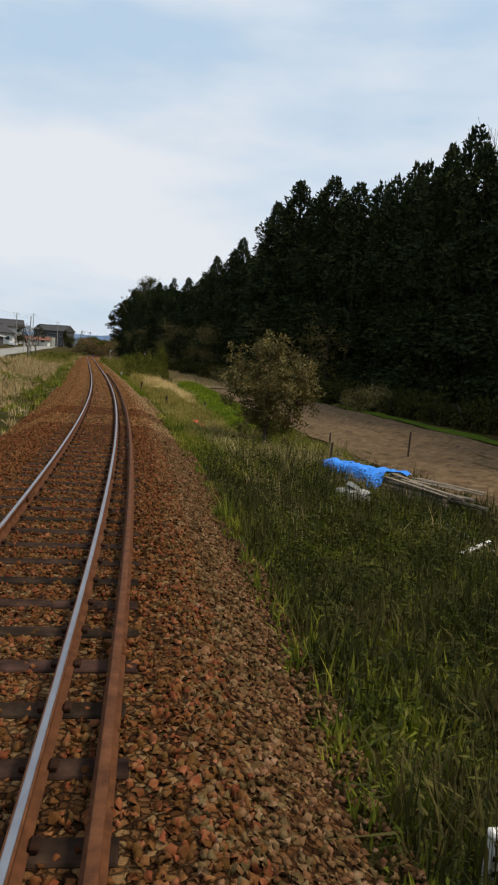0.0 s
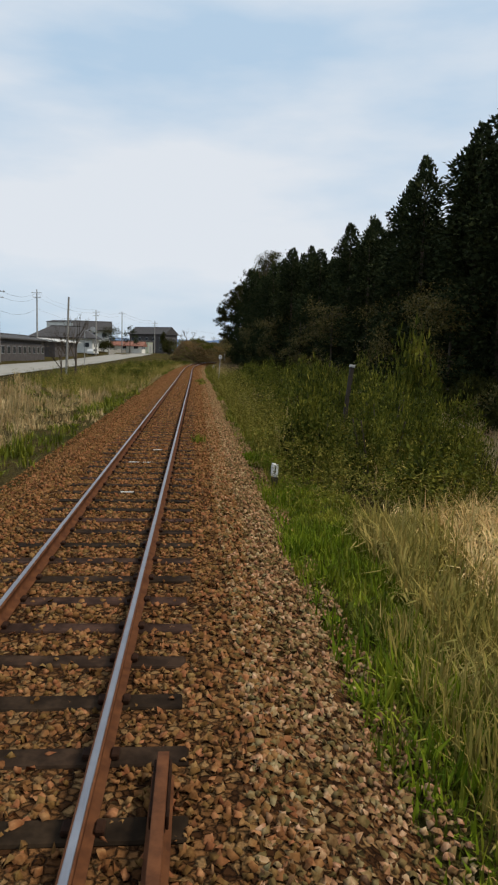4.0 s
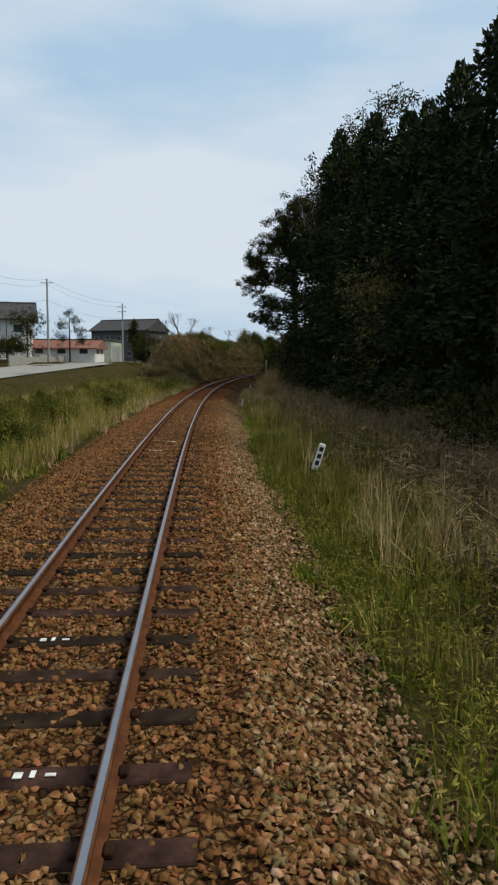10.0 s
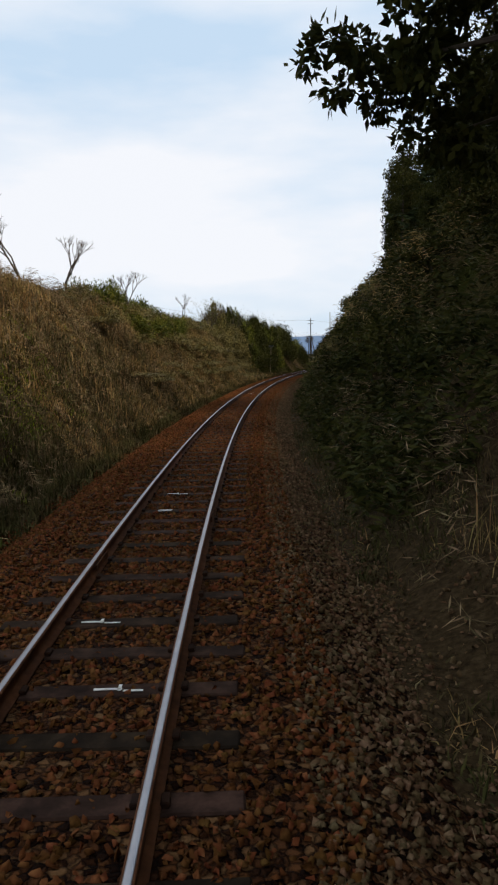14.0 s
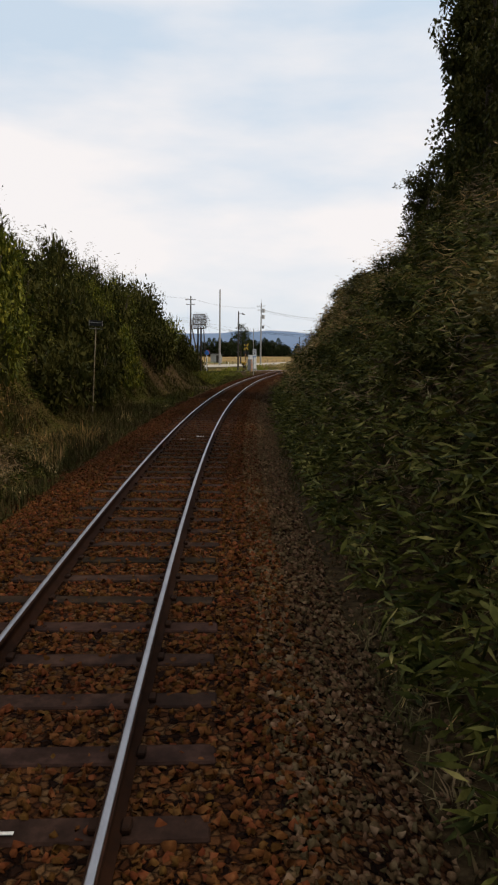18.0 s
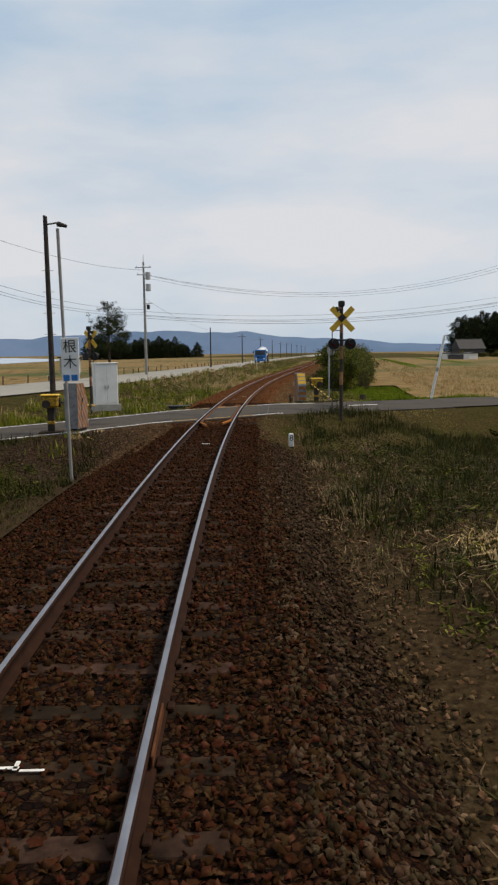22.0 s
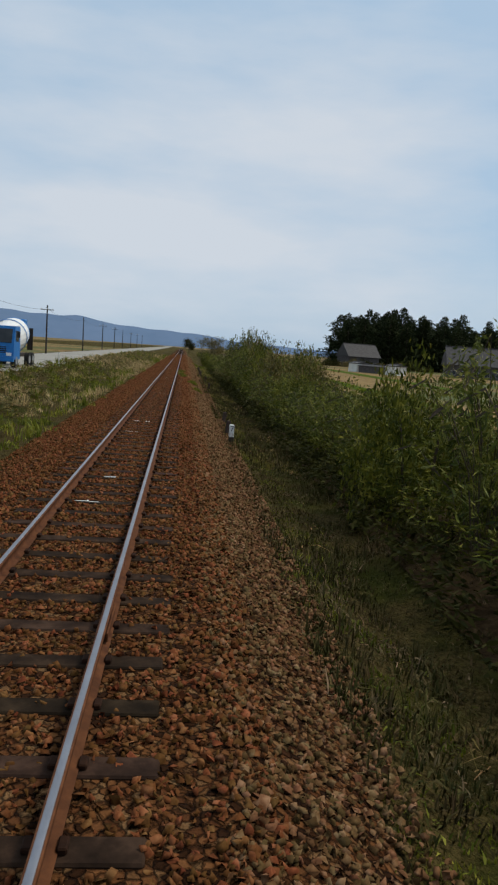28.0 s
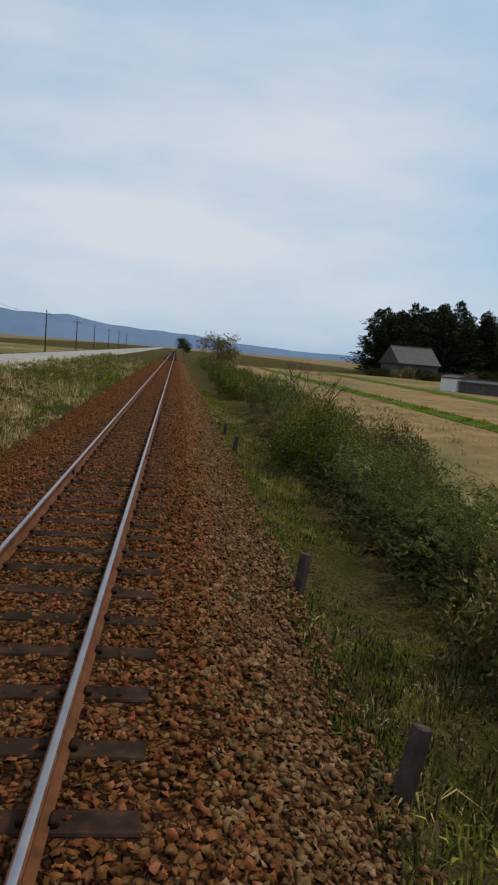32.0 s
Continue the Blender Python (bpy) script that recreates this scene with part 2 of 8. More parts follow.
M["gravel_dark"] = stone_bed("dark brown gravel", [(0.012, 0.006, 0.003), (0.034, 0.018, 0.009), (0.06, 0.035, 0.018), (0.042, 0.022, 0.011), (0.09, 0.06, 0.035)], 24)
M["dark_dirt"] = material("dark brown dirt", [(0.013, 0.008, 0.004), (0.032, 0.02, 0.0092), (0.055, 0.037, 0.018)], 12, 0.95, 0.04, 30, spec=0.03)
M["clip_rust"] = material("dark rusted clip steel", [(0.01, 0.004, 0.002), (0.032, 0.013, 0.006)], 9, 0.9)
M["sasa_dry"] = material("sun-bleached bamboo grass leaves", [(0.05, 0.036, 0.01), (0.17, 0.115, 0.038), (0.46, 0.33, 0.15)], 2.4, 0.75, island=0.5, spec=0.08)
M["earth"] = material("grassy earth with dead grass", [(0.01, 0.008, 0.003), (0.038, 0.029, 0.009), (0.08, 0.058, 0.022), (0.045, 0.048, 0.007)], 14, 0.95, 0.1, 26, second=((0.034, 0.036, 0.007), 0.6, 0.5), spec=0.02)
M["meadow"] = material("bright spring turf", [(0.025, 0.042, 0.004), (0.05, 0.078, 0.006), (0.09, 0.11, 0.014)], 5, 0.95, 0.06, 22, spec=0.03)
M["weed"] = material("fresh leafy weeds", [(0.042, 0.05, 0.006), (0.095, 0.1, 0.013), (0.22, 0.2, 0.042)], 1.0, 0.75, island=0.6, translucent=0.2, spec=0.06)
M["weed_dark"] = material("dark green weeds", [(0.014, 0.02, 0.003), (0.04, 0.046, 0.008), (0.1, 0.098, 0.022)], 1.1, 0.75, island=0.6, translucent=0.2, spec=0.05)
M["bank_green"] = material("bamboo leaves on the bank", [(0.018, 0.024, 0.003), (0.05, 0.056, 0.008), (0.14, 0.135, 0.025)], 1.2, 0.7, island=0.6, translucent=0.2, spec=0.08)
M["leaf_fresh"] = material("bright fresh leaves", [(0.06, 0.1, 0.008), (0.12, 0.18, 0.014), (0.22, 0.27, 0.04)], 1.4, 0.7, island=0.5, translucent=0.25, spec=0.12)
M["dull_grass"] = material("dull dark verge grass", [(0.02, 0.024, 0.005), (0.045, 0.045, 0.01), (0.085, 0.07, 0.022)], 1.1, 0.8, island=0.5, translucent=0.15)
M["meadow_blade"] = material("bright spring grass", [(0.07, 0.11, 0.006), (0.125, 0.175, 0.01), (0.25, 0.265, 0.03)], 0.9, 0.75, island=0.4, translucent=0.25, spec=0.08)
M["field"] = material("dry paddy field", [(0.09, 0.055, 0.02), (0.165, 0.105, 0.038), (0.23, 0.16, 0.062)], 0.5, 0.95, 0.06, 6, second=((0.06, 0.07, 0.018), 0.035, 0.5))
M["rail_top"] = material("worn rail head", [(0.24, 0.235, 0.25), (0.34, 0.335, 0.35)], 3, 0.4, metal=1.0)
M["rail_rust"] = material("rusted rail steel", [(0.05, 0.018, 0.008), (0.13, 0.05, 0.02)], 7, 0.85, 0.004, 60)
# darker rail colour between 245 and 390 m
M["rail_dark"] = material("dark brown rail steel", [(0.013, 0.005, 0.0022), (0.032, 0.012, 0.0055)], 7, 0.9, 0.004, 60)
M["sleeper"] = material("tarred weathered sleeper wood", [(0.01, 0.006, 0.004), (0.024, 0.014, 0.009), (0.052, 0.03, 0.019)], 5, 0.9, 0.01, 50, obj=0.4, spec=0.05)
M["sleeper_joined"] = material("tarred weathered sleeper wood", [(0.01, 0.006, 0.004), (0.024, 0.014, 0.009), (0.052, 0.03, 0.019)], 5, 0.9, 0.01, 50, island=0.4, spec=0.05)
M["asphalt"] = material("worn grey asphalt", [(0.036, 0.029, 0.022), (0.07, 0.059, 0.047)], 9, 0.85, 0.012, 110, second=((0.018, 0.015, 0.013), 0.5, 0.52))
M["concrete_road"] = material("pale weathered road surface", [(0.2, 0.19, 0.165), (0.29, 0.275, 0.24)], 1.4, 0.85, 0.005, 60, second=((0.17, 0.16, 0.135), 0.2, 0.54))
M["white_paint"] = material("worn white paint", [(0.32, 0.3, 0.27), (0.62, 0.6, 0.56), (0.74, 0.73, 0.69)], 14, 0.7)
M["cedar"] = material("dark cedar foliage", [(0.012, 0.016, 0.006), (0.022, 0.03, 0.011), (0.04, 0.048, 0.016)], 0.6, 0.85, island=0.45, spec=0.06)
M["broadleaf"] = material("dark evergreen leaves", [(0.015, 0.018, 0.003), (0.05, 0.049, 0.01)], 0.8, 0.8, island=0.5, spec=0.08, translucent=0.15)
M["bark"] = material("grey brown bark", [(0.04, 0.03, 0.022), (0.09, 0.07, 0.052)], 6, 0.9, 0.02, 20)
M["shrub"] = material("spring shrub leaves", [(0.022, 0.03, 0.003), (0.065, 0.076, 0.008), (0.19, 0.185, 0.024)], 1.3, 0.65, island=0.6, translucent=0.15, spec=0.1)
M["bamboo_leaf"] = material("bamboo hedge leaves", [(0.035, 0.048, 0.007), (0.095, 0.11, 0.016), (0.24, 0.235, 0.05)], 1.6, 0.6, island=0.6, translucent=0.2, spec=0.15)
M["shrub_dull"] = material("dull olive leaves", [(0.04, 0.034, 0.007), (0.105, 0.086, 0.019), (0.22, 0.168, 0.05)], 1.1, 0.65, island=0.5, translucent=0.15, spec=0.25)
M["sasa"] = material("bamboo grass leaves", [(0.012, 0.015, 0.002), (0.048, 0.052, 0.008), (0.2, 0.18, 0.05)], 2.4, 0.7, island=0.6, translucent=0.1, spec=0.08)
M["grass"] = material("green verge grass", [(0.06, 0.075, 0.005), (0.12, 0.138, 0.01), (0.25, 0.235, 0.03)], 0.9, 0.7, island=0.4, translucent=0.25, spec=0.2)
M["brush"] = material("dead brown brush", [(0.06, 0.042, 0.02), (0.13, 0.092, 0.045), (0.24, 0.18, 0.095)], 1.2, 0.9, island=0.5)
M["dry"] = material("dry straw grass", [(0.24, 0.165, 0.07), (0.39, 0.285, 0.13), (0.52, 0.41, 0.21)], 0.9, 0.8, island=0.4, translucent=0.2, spec=0.2)
M["wall_pale"] = material("pale house plaster", [(0.55, 0.54, 0.5), (0.68, 0.67, 0.63)], 1.0, 0.85)
M["wall_dark"] = material("dark timber cladding", [(0.05, 0.045, 0.045), (0.1, 0.09, 0.088)], 2.0, 0.8)
M["roof_tile"] = material("dark glazed roof tiles", [(0.035, 0.033, 0.033), (0.075, 0.07, 0.07)], 2.0, 0.7)
M["roof_rust"] = material("rust-red sheet roofing", [(0.16, 0.07, 0.05), (0.26, 0.12, 0.085)], 1.5, 0.75)
M["roof_pale"] = material("pale sheet roofing", [(0.42, 0.41, 0.39), (0.55, 0.54, 0.51)], 1.5, 0.7)
M["glass"] = material("dim window glass", [(0.02, 0.025, 0.03), (0.05, 0.055, 0.06)], 1.0, 0.1)
M["steel"] = material("galvanised steel", [(0.3, 0.3, 0.3), (0.42, 0.42, 0.41)], 5, 0.5, metal=0.6)
M["dark_steel"] = material("dark rusty painted steel", [(0.025, 0.022, 0.02), (0.06, 0.045, 0.035)], 8, 0.7)
M["pole"] = material("grey concrete pole", [(0.2, 0.19, 0.175), (0.3, 0.29, 0.27)], 3, 0.85)
M["pole_dark"] = material("creosoted wood pole", [(0.025, 0.02, 0.018), (0.06, 0.05, 0.042)], 5, 0.85)
M["yellow_worn"] = material("worn rusty yellow paint", [(0.05, 0.03, 0.012), (0.34, 0.2, 0.025), (0.45, 0.28, 0.035)], 11, 0.7)
M["yellow"] = material("faded yellow paint", [(0.5, 0.3, 0.035), (0.65, 0.42, 0.06)], 7, 0.6)
M["black"] = material("black paint", [(0.012, 0.012, 0.013), (0.03, 0.03, 0.03)], 6, 0.55)
M["cabinet_white"] = material("white cabinet enamel", [(0.6, 0.6, 0.58), (0.72, 0.72, 0.7)], 3, 0.5)
M["rust_box"] = material("rust brown sheet steel", [(0.13, 0.055, 0.03), (0.24, 0.12, 0.06), (0.3, 0.17, 0.09)], 5, 0.75)
M["tarp"] = material("bright blue tarpaulin", [(0.02, 0.16, 0.55), (0.05, 0.26, 0.75)], 4, 0.45, 0.01, 9)
M["log"] = material("weathered grey timber", [(0.09, 0.07, 0.05), (0.22, 0.18, 0.13)], 5, 0.9, obj=0.4)
M["truck_blue"] = material("truck blue paint", [(0.02, 0.12, 0.35), (0.03, 0.17, 0.45)], 3, 0.35)
M["tyre"] = material("black rubber", [(0.015, 0.015, 0.015), (0.03, 0.03, 0.03)], 8, 0.85)
# blue of the air's haze is put into the hill colour
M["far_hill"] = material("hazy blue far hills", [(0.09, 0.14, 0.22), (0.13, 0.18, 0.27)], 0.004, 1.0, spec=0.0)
M["water"] = material("pale lake water", [(0.25, 0.32, 0.4), (0.32, 0.38, 0.45)], 0.01, 0.25)
M["concrete"] = material("weathered concrete", [(0.22, 0.21, 0.19), (0.36, 0.35, 0.32)], 4, 0.9, 0.004, 40)
M["post_wood"] = material("dark stub post wood", [(0.03, 0.02, 0.016), (0.08, 0.055, 0.045)], 8, 0.9, 0.006, 50)
M["gold_straw"] = material("golden-brown straw", [(0.11, 0.07, 0.025), (0.25, 0.165, 0.06), (0.42, 0.3, 0.13)], 0.9, 0.8, island=0.5, translucent=0.2, spec=0.05)
M["olive_straw"] = material("bleached olive-brown thatch", [(0.12, 0.095, 0.035), (0.26, 0.21, 0.085), (0.42, 0.345, 0.17)], 1.1, 0.85, island=0.45, translucent=0.15, spec=0.1)
M["gold_grass"] = material("yellowing spring grass", [(0.13, 0.115, 0.02), (0.25, 0.205, 0.05), (0.4, 0.325, 0.11)], 0.8, 0.8, island=0.4, translucent=0.2, spec=0.1)
M["shrub_mid"] = material("olive weed leaves", [(0.058, 0.057, 0.008), (0.135, 0.127, 0.02), (0.27, 0.23, 0.06)], 1.1, 0.75, island=0.6, translucent=0.2, spec=0.06)
M["foot_brush"] = material("dull brown grass at the foot of the bank", [(0.02, 0.016, 0.006), (0.06, 0.043, 0.018), (0.045, 0.045, 0.012), (0.12, 0.088, 0.042)], 1.4, 0.9, island=0.5, spec=0.05)
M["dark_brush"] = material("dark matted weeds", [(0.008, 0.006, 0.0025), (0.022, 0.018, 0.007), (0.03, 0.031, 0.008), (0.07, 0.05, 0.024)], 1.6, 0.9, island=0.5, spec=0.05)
M["dirt"] = material("trodden brown dirt", [(0.014, 0.009, 0.005), (0.035, 0.023, 0.013), (0.06, 0.042, 0.026)], 14, 0.95, 0.03, 25)
M["lens_red"] = material("dark red lamp glass", [(0.06, 0.008, 0.006), (0.1, 0.012, 0.01)], 5, 0.2)
M["box_grey"] = material("weathered blue-grey enamel", [(0.1, 0.1, 0.1), (0.19, 0.19, 0.195), (0.24, 0.24, 0.24)], 6, 0.6, second=((0.1, 0.06, 0.035), 3.0, 0.6))
M["stripe_rust"] = material("rusty orange stripe paint", [(0.14, 0.055, 0.02), (0.27, 0.1, 0.022), (0.34, 0.14, 0.03)], 7, 0.7)
M["stained_paint"] = material("rust-stained road paint", [(0.2, 0.11, 0.03), (0.42, 0.27, 0.09), (0.6, 0.46, 0.24)], 9, 0.8)
M["wall_green"] = material("pale grey-green mortar", [(0.34, 0.36, 0.27), (0.46, 0.48, 0.38)], 0.8, 0.9, second=((0.28, 0.29, 0.2), 0.7, 0.55))
M["red"] = material("faded red plastic", [(0.5, 0.05, 0.03), (0.62, 0.09, 0.05)], 6, 0.5)
M["soil"] = material("ploughed brown soil", [(0.045, 0.026, 0.012), (0.1, 0.062, 0.03), (0.16, 0.105, 0.055)], 2.5, 0.95, 0.03, 14)
M["reed"] = material("dry russet reed bed", [(0.15, 0.1, 0.05), (0.28, 0.2, 0.1), (0.2, 0.14, 0.07)], 3, 0.95, 0.05, 15, second=((0.13, 0.07, 0.035), 0.12, 0.5))
# paler again: more distance haze painted into the base colour
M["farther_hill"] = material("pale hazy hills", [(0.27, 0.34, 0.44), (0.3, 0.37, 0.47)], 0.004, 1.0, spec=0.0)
M["post_pale"] = material("pale rusty post paint", [(0.14, 0.09, 0.05), (0.3, 0.24, 0.16), (0.36, 0.31, 0.23)], 7, 0.8)
M["twig"] = material("pale bare twigs", [(0.12, 0.1, 0.085), (0.2, 0.17, 0.145)], 6, 0.9)


# ---- mesh helpers ----
def quick(name, verts, faces, mat, smooth=False):
    """A mesh from arrays: verts (n, 3), faces (m, 3 or 4)."""
    verts, faces = np.asarray(verts, dtype=np.float32), np.asarray(faces, dtype=np.int32)
    me = bpy.data.meshes.new(name)
    me.vertices.add(len(verts))
    me.vertices.foreach_set("co", verts.ravel())
    k = faces.shape[1]
    me.loops.add(faces.size)
    me.loops.foreach_set("vertex_index", faces.ravel())
    me.polygons.add(len(faces))
    me.polygons.foreach_set("loop_start", np.arange(0, faces.size, k, dtype=np.int32))
    me.update(calc_edges=True)
    me.validate()
    if smooth:
        me.polygons.foreach_set("use_smooth", np.ones(len(faces), dtype=bool))
    me.materials.append(mat)
    return me


def finish(name, bm, mat):
    me = bpy.data.meshes.new(name)
    bmesh.ops.recalc_face_normals(bm, faces=bm.faces)
    bm.to_mesh(me)
    bm.free()
    me.materials.append(mat)
    return me


def part(name, shape, mat, parent, label=""):
    """One mesh object under a thing or a part."""
    me = finish(name, shape, mat) if isinstance(shape, bmesh.types.BMesh) else shape
    ob = new(name, me)
    ob.parent = parent
    if label:
        ob["label"] = label
    return ob


def thing(name, label, category, group="", kind="", m=None):
    ob = new(name)
    if m is not None:
        ob.matrix_world = m
    return tagged(ob, label, category, group, kind)


def box(sx, sy, sz, m=None, bevel=0.0, bm=None):
    """A box on its base centre."""
    bm = bm or bmesh.new()
    r = bmesh.ops.create_cube(bm, size=1, matrix=(m or Matrix()) @ pose(0, 0, sz / 2) @ Matrix.Diagonal((sx, sy, sz, 1)))
    if bevel:
        es = list({e for v in r["verts"] for e in v.link_edges})
        bmesh.ops.bevel(bm, geom=es, offset=bevel, segments=1, affect="EDGES")
    return bm


def rod(a, b, r, r2=None, n=8, bm=None):
    """A tapered round bar from a to b."""
    bm = bm or bmesh.new()
    a, b = Vector(a), Vector(b)
    q = (b - a).to_track_quat("Z", "Y").to_matrix().to_4x4()
    bmesh.ops.create_cone(bm, cap_ends=True, segments=n, radius1=r, radius2=r if r2 is None else r2, depth=(b - a).length,
                          matrix=Matrix.Translation((a + b) / 2) @ q)
    return bm


def prism(outline, depth, m=None, bm=None):
    """An outline in x, z pulled along y by depth (centred)."""
    bm = bm or bmesh.new()
    m = m or Matrix()
    a = [bm.verts.new(m @ Vector((x, -depth / 2, z))) for x, z in outline]
    b = [bm.verts.new(m @ Vector((x, depth / 2, z))) for x, z in outline]
    bm.faces.new(a)
    bm.faces.new(b[::-1])
    for i in range(len(a)):
        j = (i + 1) % len(a)
        bm.faces.new((a[i], b[i], b[j], a[j]))
    return bm


def sweep(outline, s0, s1, l0=0.0, step=2.0, closed=True):
    """A section (x right, z up) run along the track from s0 to s1, moved l0 to the right."""
    n = max(2, int((s1 - s0) / step) + 1)
    ss = np.linspace(s0, s1, n)
    k = len(outline)
    V = np.zeros((n, k, 3))
    for i, (x, z) in enumerate(outline):
        V[:, i, 0], V[:, i, 1] = along(ss, l0 + x)
        V[:, i, 2] = z
    F = []
    for j in range(n - 1):
        for i in range(k if closed else k - 1):
            i2 = (i + 1) % k
            F.append((j * k + i, j * k + i2, (j + 1) * k + i2, (j + 1) * k + i))
    return V.reshape(-1, 3), F


def smooth01(x, a, b):
    t = np.clip((np.asarray(x, dtype=float) - a) / (b - a), 0, 1)
    return t * t * (3 - 2 * t)


# ---- the lie of the land ----
def wood_edge(s):
    return np.interp(s, [-60, 0, 80, 150, 200, 225, 240, 260], [36, 33, 27, 20, 14, 10, 8, 8])


def wob(s, l, k=1.0):
    """Soft rolling noise in -1..1."""
    return (np.sin(s * 0.31 * k + 1.3 * np.sin(l * 0.5 * k)) + np.sin(l * 0.83 * k + s * 0.17 * k + 2.1) + np.sin(s * 0.77 * k - l * 0.41 * k + 0.7)) / 3


def road_near(s):
    return np.interp(s, [-60, 92, 118, 166, 213, 235, 259, 290, 345, 385, 402, 412, 424, 463, 1500], [-10.5, -11, -13, -14, -14.8, -15.3, -18, -22, -22, -16, -12.8, -11.5, -10.1, -9.2, -9.3])


def road_z(s):
    return np.interp(s, [-60, 180, 205, 235, 265, 300, 345, 385, 402, 1500], [0.12, 0.2, 0.5, 1.15, 1.6, 1.6, 0.8, 0.0, -0.1, -0.1])


def bank_right(s):
    return smooth01(s, 222, 250) * (1 - smooth01(s, 336, 376))


def bank_left(s):
    return smooth01(s, 235, 247) * (1 - smooth01(s, 338, 360))


def ground_z(s, l):
    s, l = np.broadcast_arrays(np.asarray(s, dtype=float), np.asarray(l, dtype=float))
    a = np.abs(l)
    z = np.interp(a, [0, 1.9, 2.4, 3.4, 6], [-0.95, -0.95, -0.62, -0.72, -0.76])
    low = np.where(s < 300, -1.15, -1.35)
    right = z + (low + 0.76) * smooth01(l, 4.5, 9)
    right = right + np.clip(0.36 * (l - wood_edge(s) - 1), 0, 15) * (1 - smooth01(s, 240, 300))
    dl = l - 0.06 * (s - 40)                         # ditch and grassy bank beside the first field
    right = right + np.interp(dl, [4.2, 5.2, 5.8, 6.7, 7.9, 9.0], [0, -0.3, -0.25, 0.36, 0.36, 0]) * smooth01(s, 24, 32) * (1 - smooth01(s, 76, 86))
    right = right - 0.3 * np.interp(l, [2.6, 3.9, 5.0, 6.5], [0, 1, 0.6, 0]) * smooth01(s, 424, 430)
    cut_r = np.clip(-0.62 + 1.5 * (l - 3.0), -0.62, 5.6) + np.clip(0.1 * (l - 9), 0, 3)
    right = right * (1 - bank_right(s)) + np.maximum(cut_r, z) * bank_right(s)
    left = z + (road_z(s) - 0.08 + 0.76) * smooth01(-l, -road_near(s) * 0.5, -road_near(s) * 0.97) + 0.3 * smooth01(-l, -road_near(s) + 8.5, -road_near(s) + 12) * (s < 340)
    cut_l = np.clip(-0.62 + 1.35 * (-l - np.interp(s, [292, 306, 332, 345], [3.1, 4.7, 4.7, 3.1])), -0.62, 4.6) - np.clip(1.1 * (-l - np.interp(s, [242, 268], [7.0, 11.5])), 0, 5.0)
    left = left * (1 - bank_left(s)) + np.maximum(cut_l, left) * bank_left(s)
    out = np.where(l > 0, right, left)
    out = out + 0.05 * wob(s, l, 3) * smooth01(a, 2.6, 4) + 0.35 * wob(s, l, 0.8) * np.where(l > 0, bank_right(s), bank_left(s)) * smooth01(a, 3.5, 6)
    # the level crossing lies flush with the rails
    q = s - 0.78 * l - 385.65
    flat = smooth01(q, -7.5, -3.0) * (1 - smooth01(q, 3.0, 9.0)) * (1 - smooth01(a, 11, 30))
    out = out * (1 - flat) + np.where(a < 2.0, -0.95, -0.055 - 0.05 * np.maximum(a - 2, 0) ** 0.8) * flat
    return out - 2.5 * smooth01(a, 80, 95)


def gz(s, l):
    return float(ground_z(s, l))


_ls = np.concatenate([-np.array([95, 80, 65, 52, 42, 34, 29, 25, 22, 19.5, 17, 15, 13, 11.5, 10, 9, 8, 7.2, 6.4, 5.7, 5, 4.4, 3.8, 3.3, 2.8, 2.4, 1.9]), [0],
                      [1.9, 2.4, 2.8, 3.3, 3.8, 4.4, 5, 5.7, 6.4, 7.2, 8, 9, 10, 11.5, 13, 15, 17, 19.5, 22, 25, 29, 34, 42, 52, 65, 80, 95]])
_ss = np.concatenate([np.arange(-60, 560, 1.5), np.arange(560, 1400, 12)])
_S, _L = np.meshgrid(_ss, _ls, indexing="ij")
_X, _Y = along(_S, _L)
_V = np.stack([_X, _Y, ground_z(_S, _L)], -1).reshape(-1, 3)
_n, _k = len(_ss), len(_ls)
_i = (np.arange(_n - 1)[:, None] * _k + np.arange(_k - 1)[None, :]).ravel()
_F = np.stack([_i, _i + 1, _i + _k + 1, _i + _k], 1)
ground = new("ground", quick("ground", _V, _F, M["earth"], True))
tagged(ground, "grassy earth banks and verges beside the railway", "ground", kind="structure")

# the plain beyond, out to the horizon
_gx = np.concatenate([-np.geomspace(4600, 60, 16), [0], np.geomspace(60, 4600, 16)])
_GX, _GY = np.meshgrid(_gx, _gx + 250, indexing="ij")
_V = np.stack([_GX, _GY, np.full_like(_GX, -1.42)], -1).reshape(-1, 3)
_k = len(_gx)
_i = (np.arange(_k - 1)[:, None] * _k + np.arange(_k - 1)[None, :]).ravel()
plain = new("ground_plain", quick("ground_plain", _V, np.stack([_i, _i + _k, _i + _k + 1, _i + 1], 1), M["field"]))
tagged(plain, "flat tan and green farmland reaching the horizon", "field", kind="structure")

# ---- the track ----
track = thing("railway_track", "single rusty railway track on brown ballast", "railway track", kind="structure")
BED = [(-2.75, -0.95), (-2.5, -0.62), (-1.62, -0.18), (-0.4, -0.17), (0.4, -0.17), (1.5, -0.18), (1.95, -0.34), (2.42, -0.6), (2.6, -0.95)]
for s0, s1, mt, lb in ((-60, 222, "ballast", "bed of rust-brown crushed stone"), (222, 318, "ballast_dark_red", "bed of dark red-brown crushed stone"), (318, 388, "ballast_darkest", "bed of very dark brown crushed stone"), (388, 900, "ballast_red", "bed of red-brown crushed stone")):
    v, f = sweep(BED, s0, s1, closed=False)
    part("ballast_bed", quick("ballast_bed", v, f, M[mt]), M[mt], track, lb)
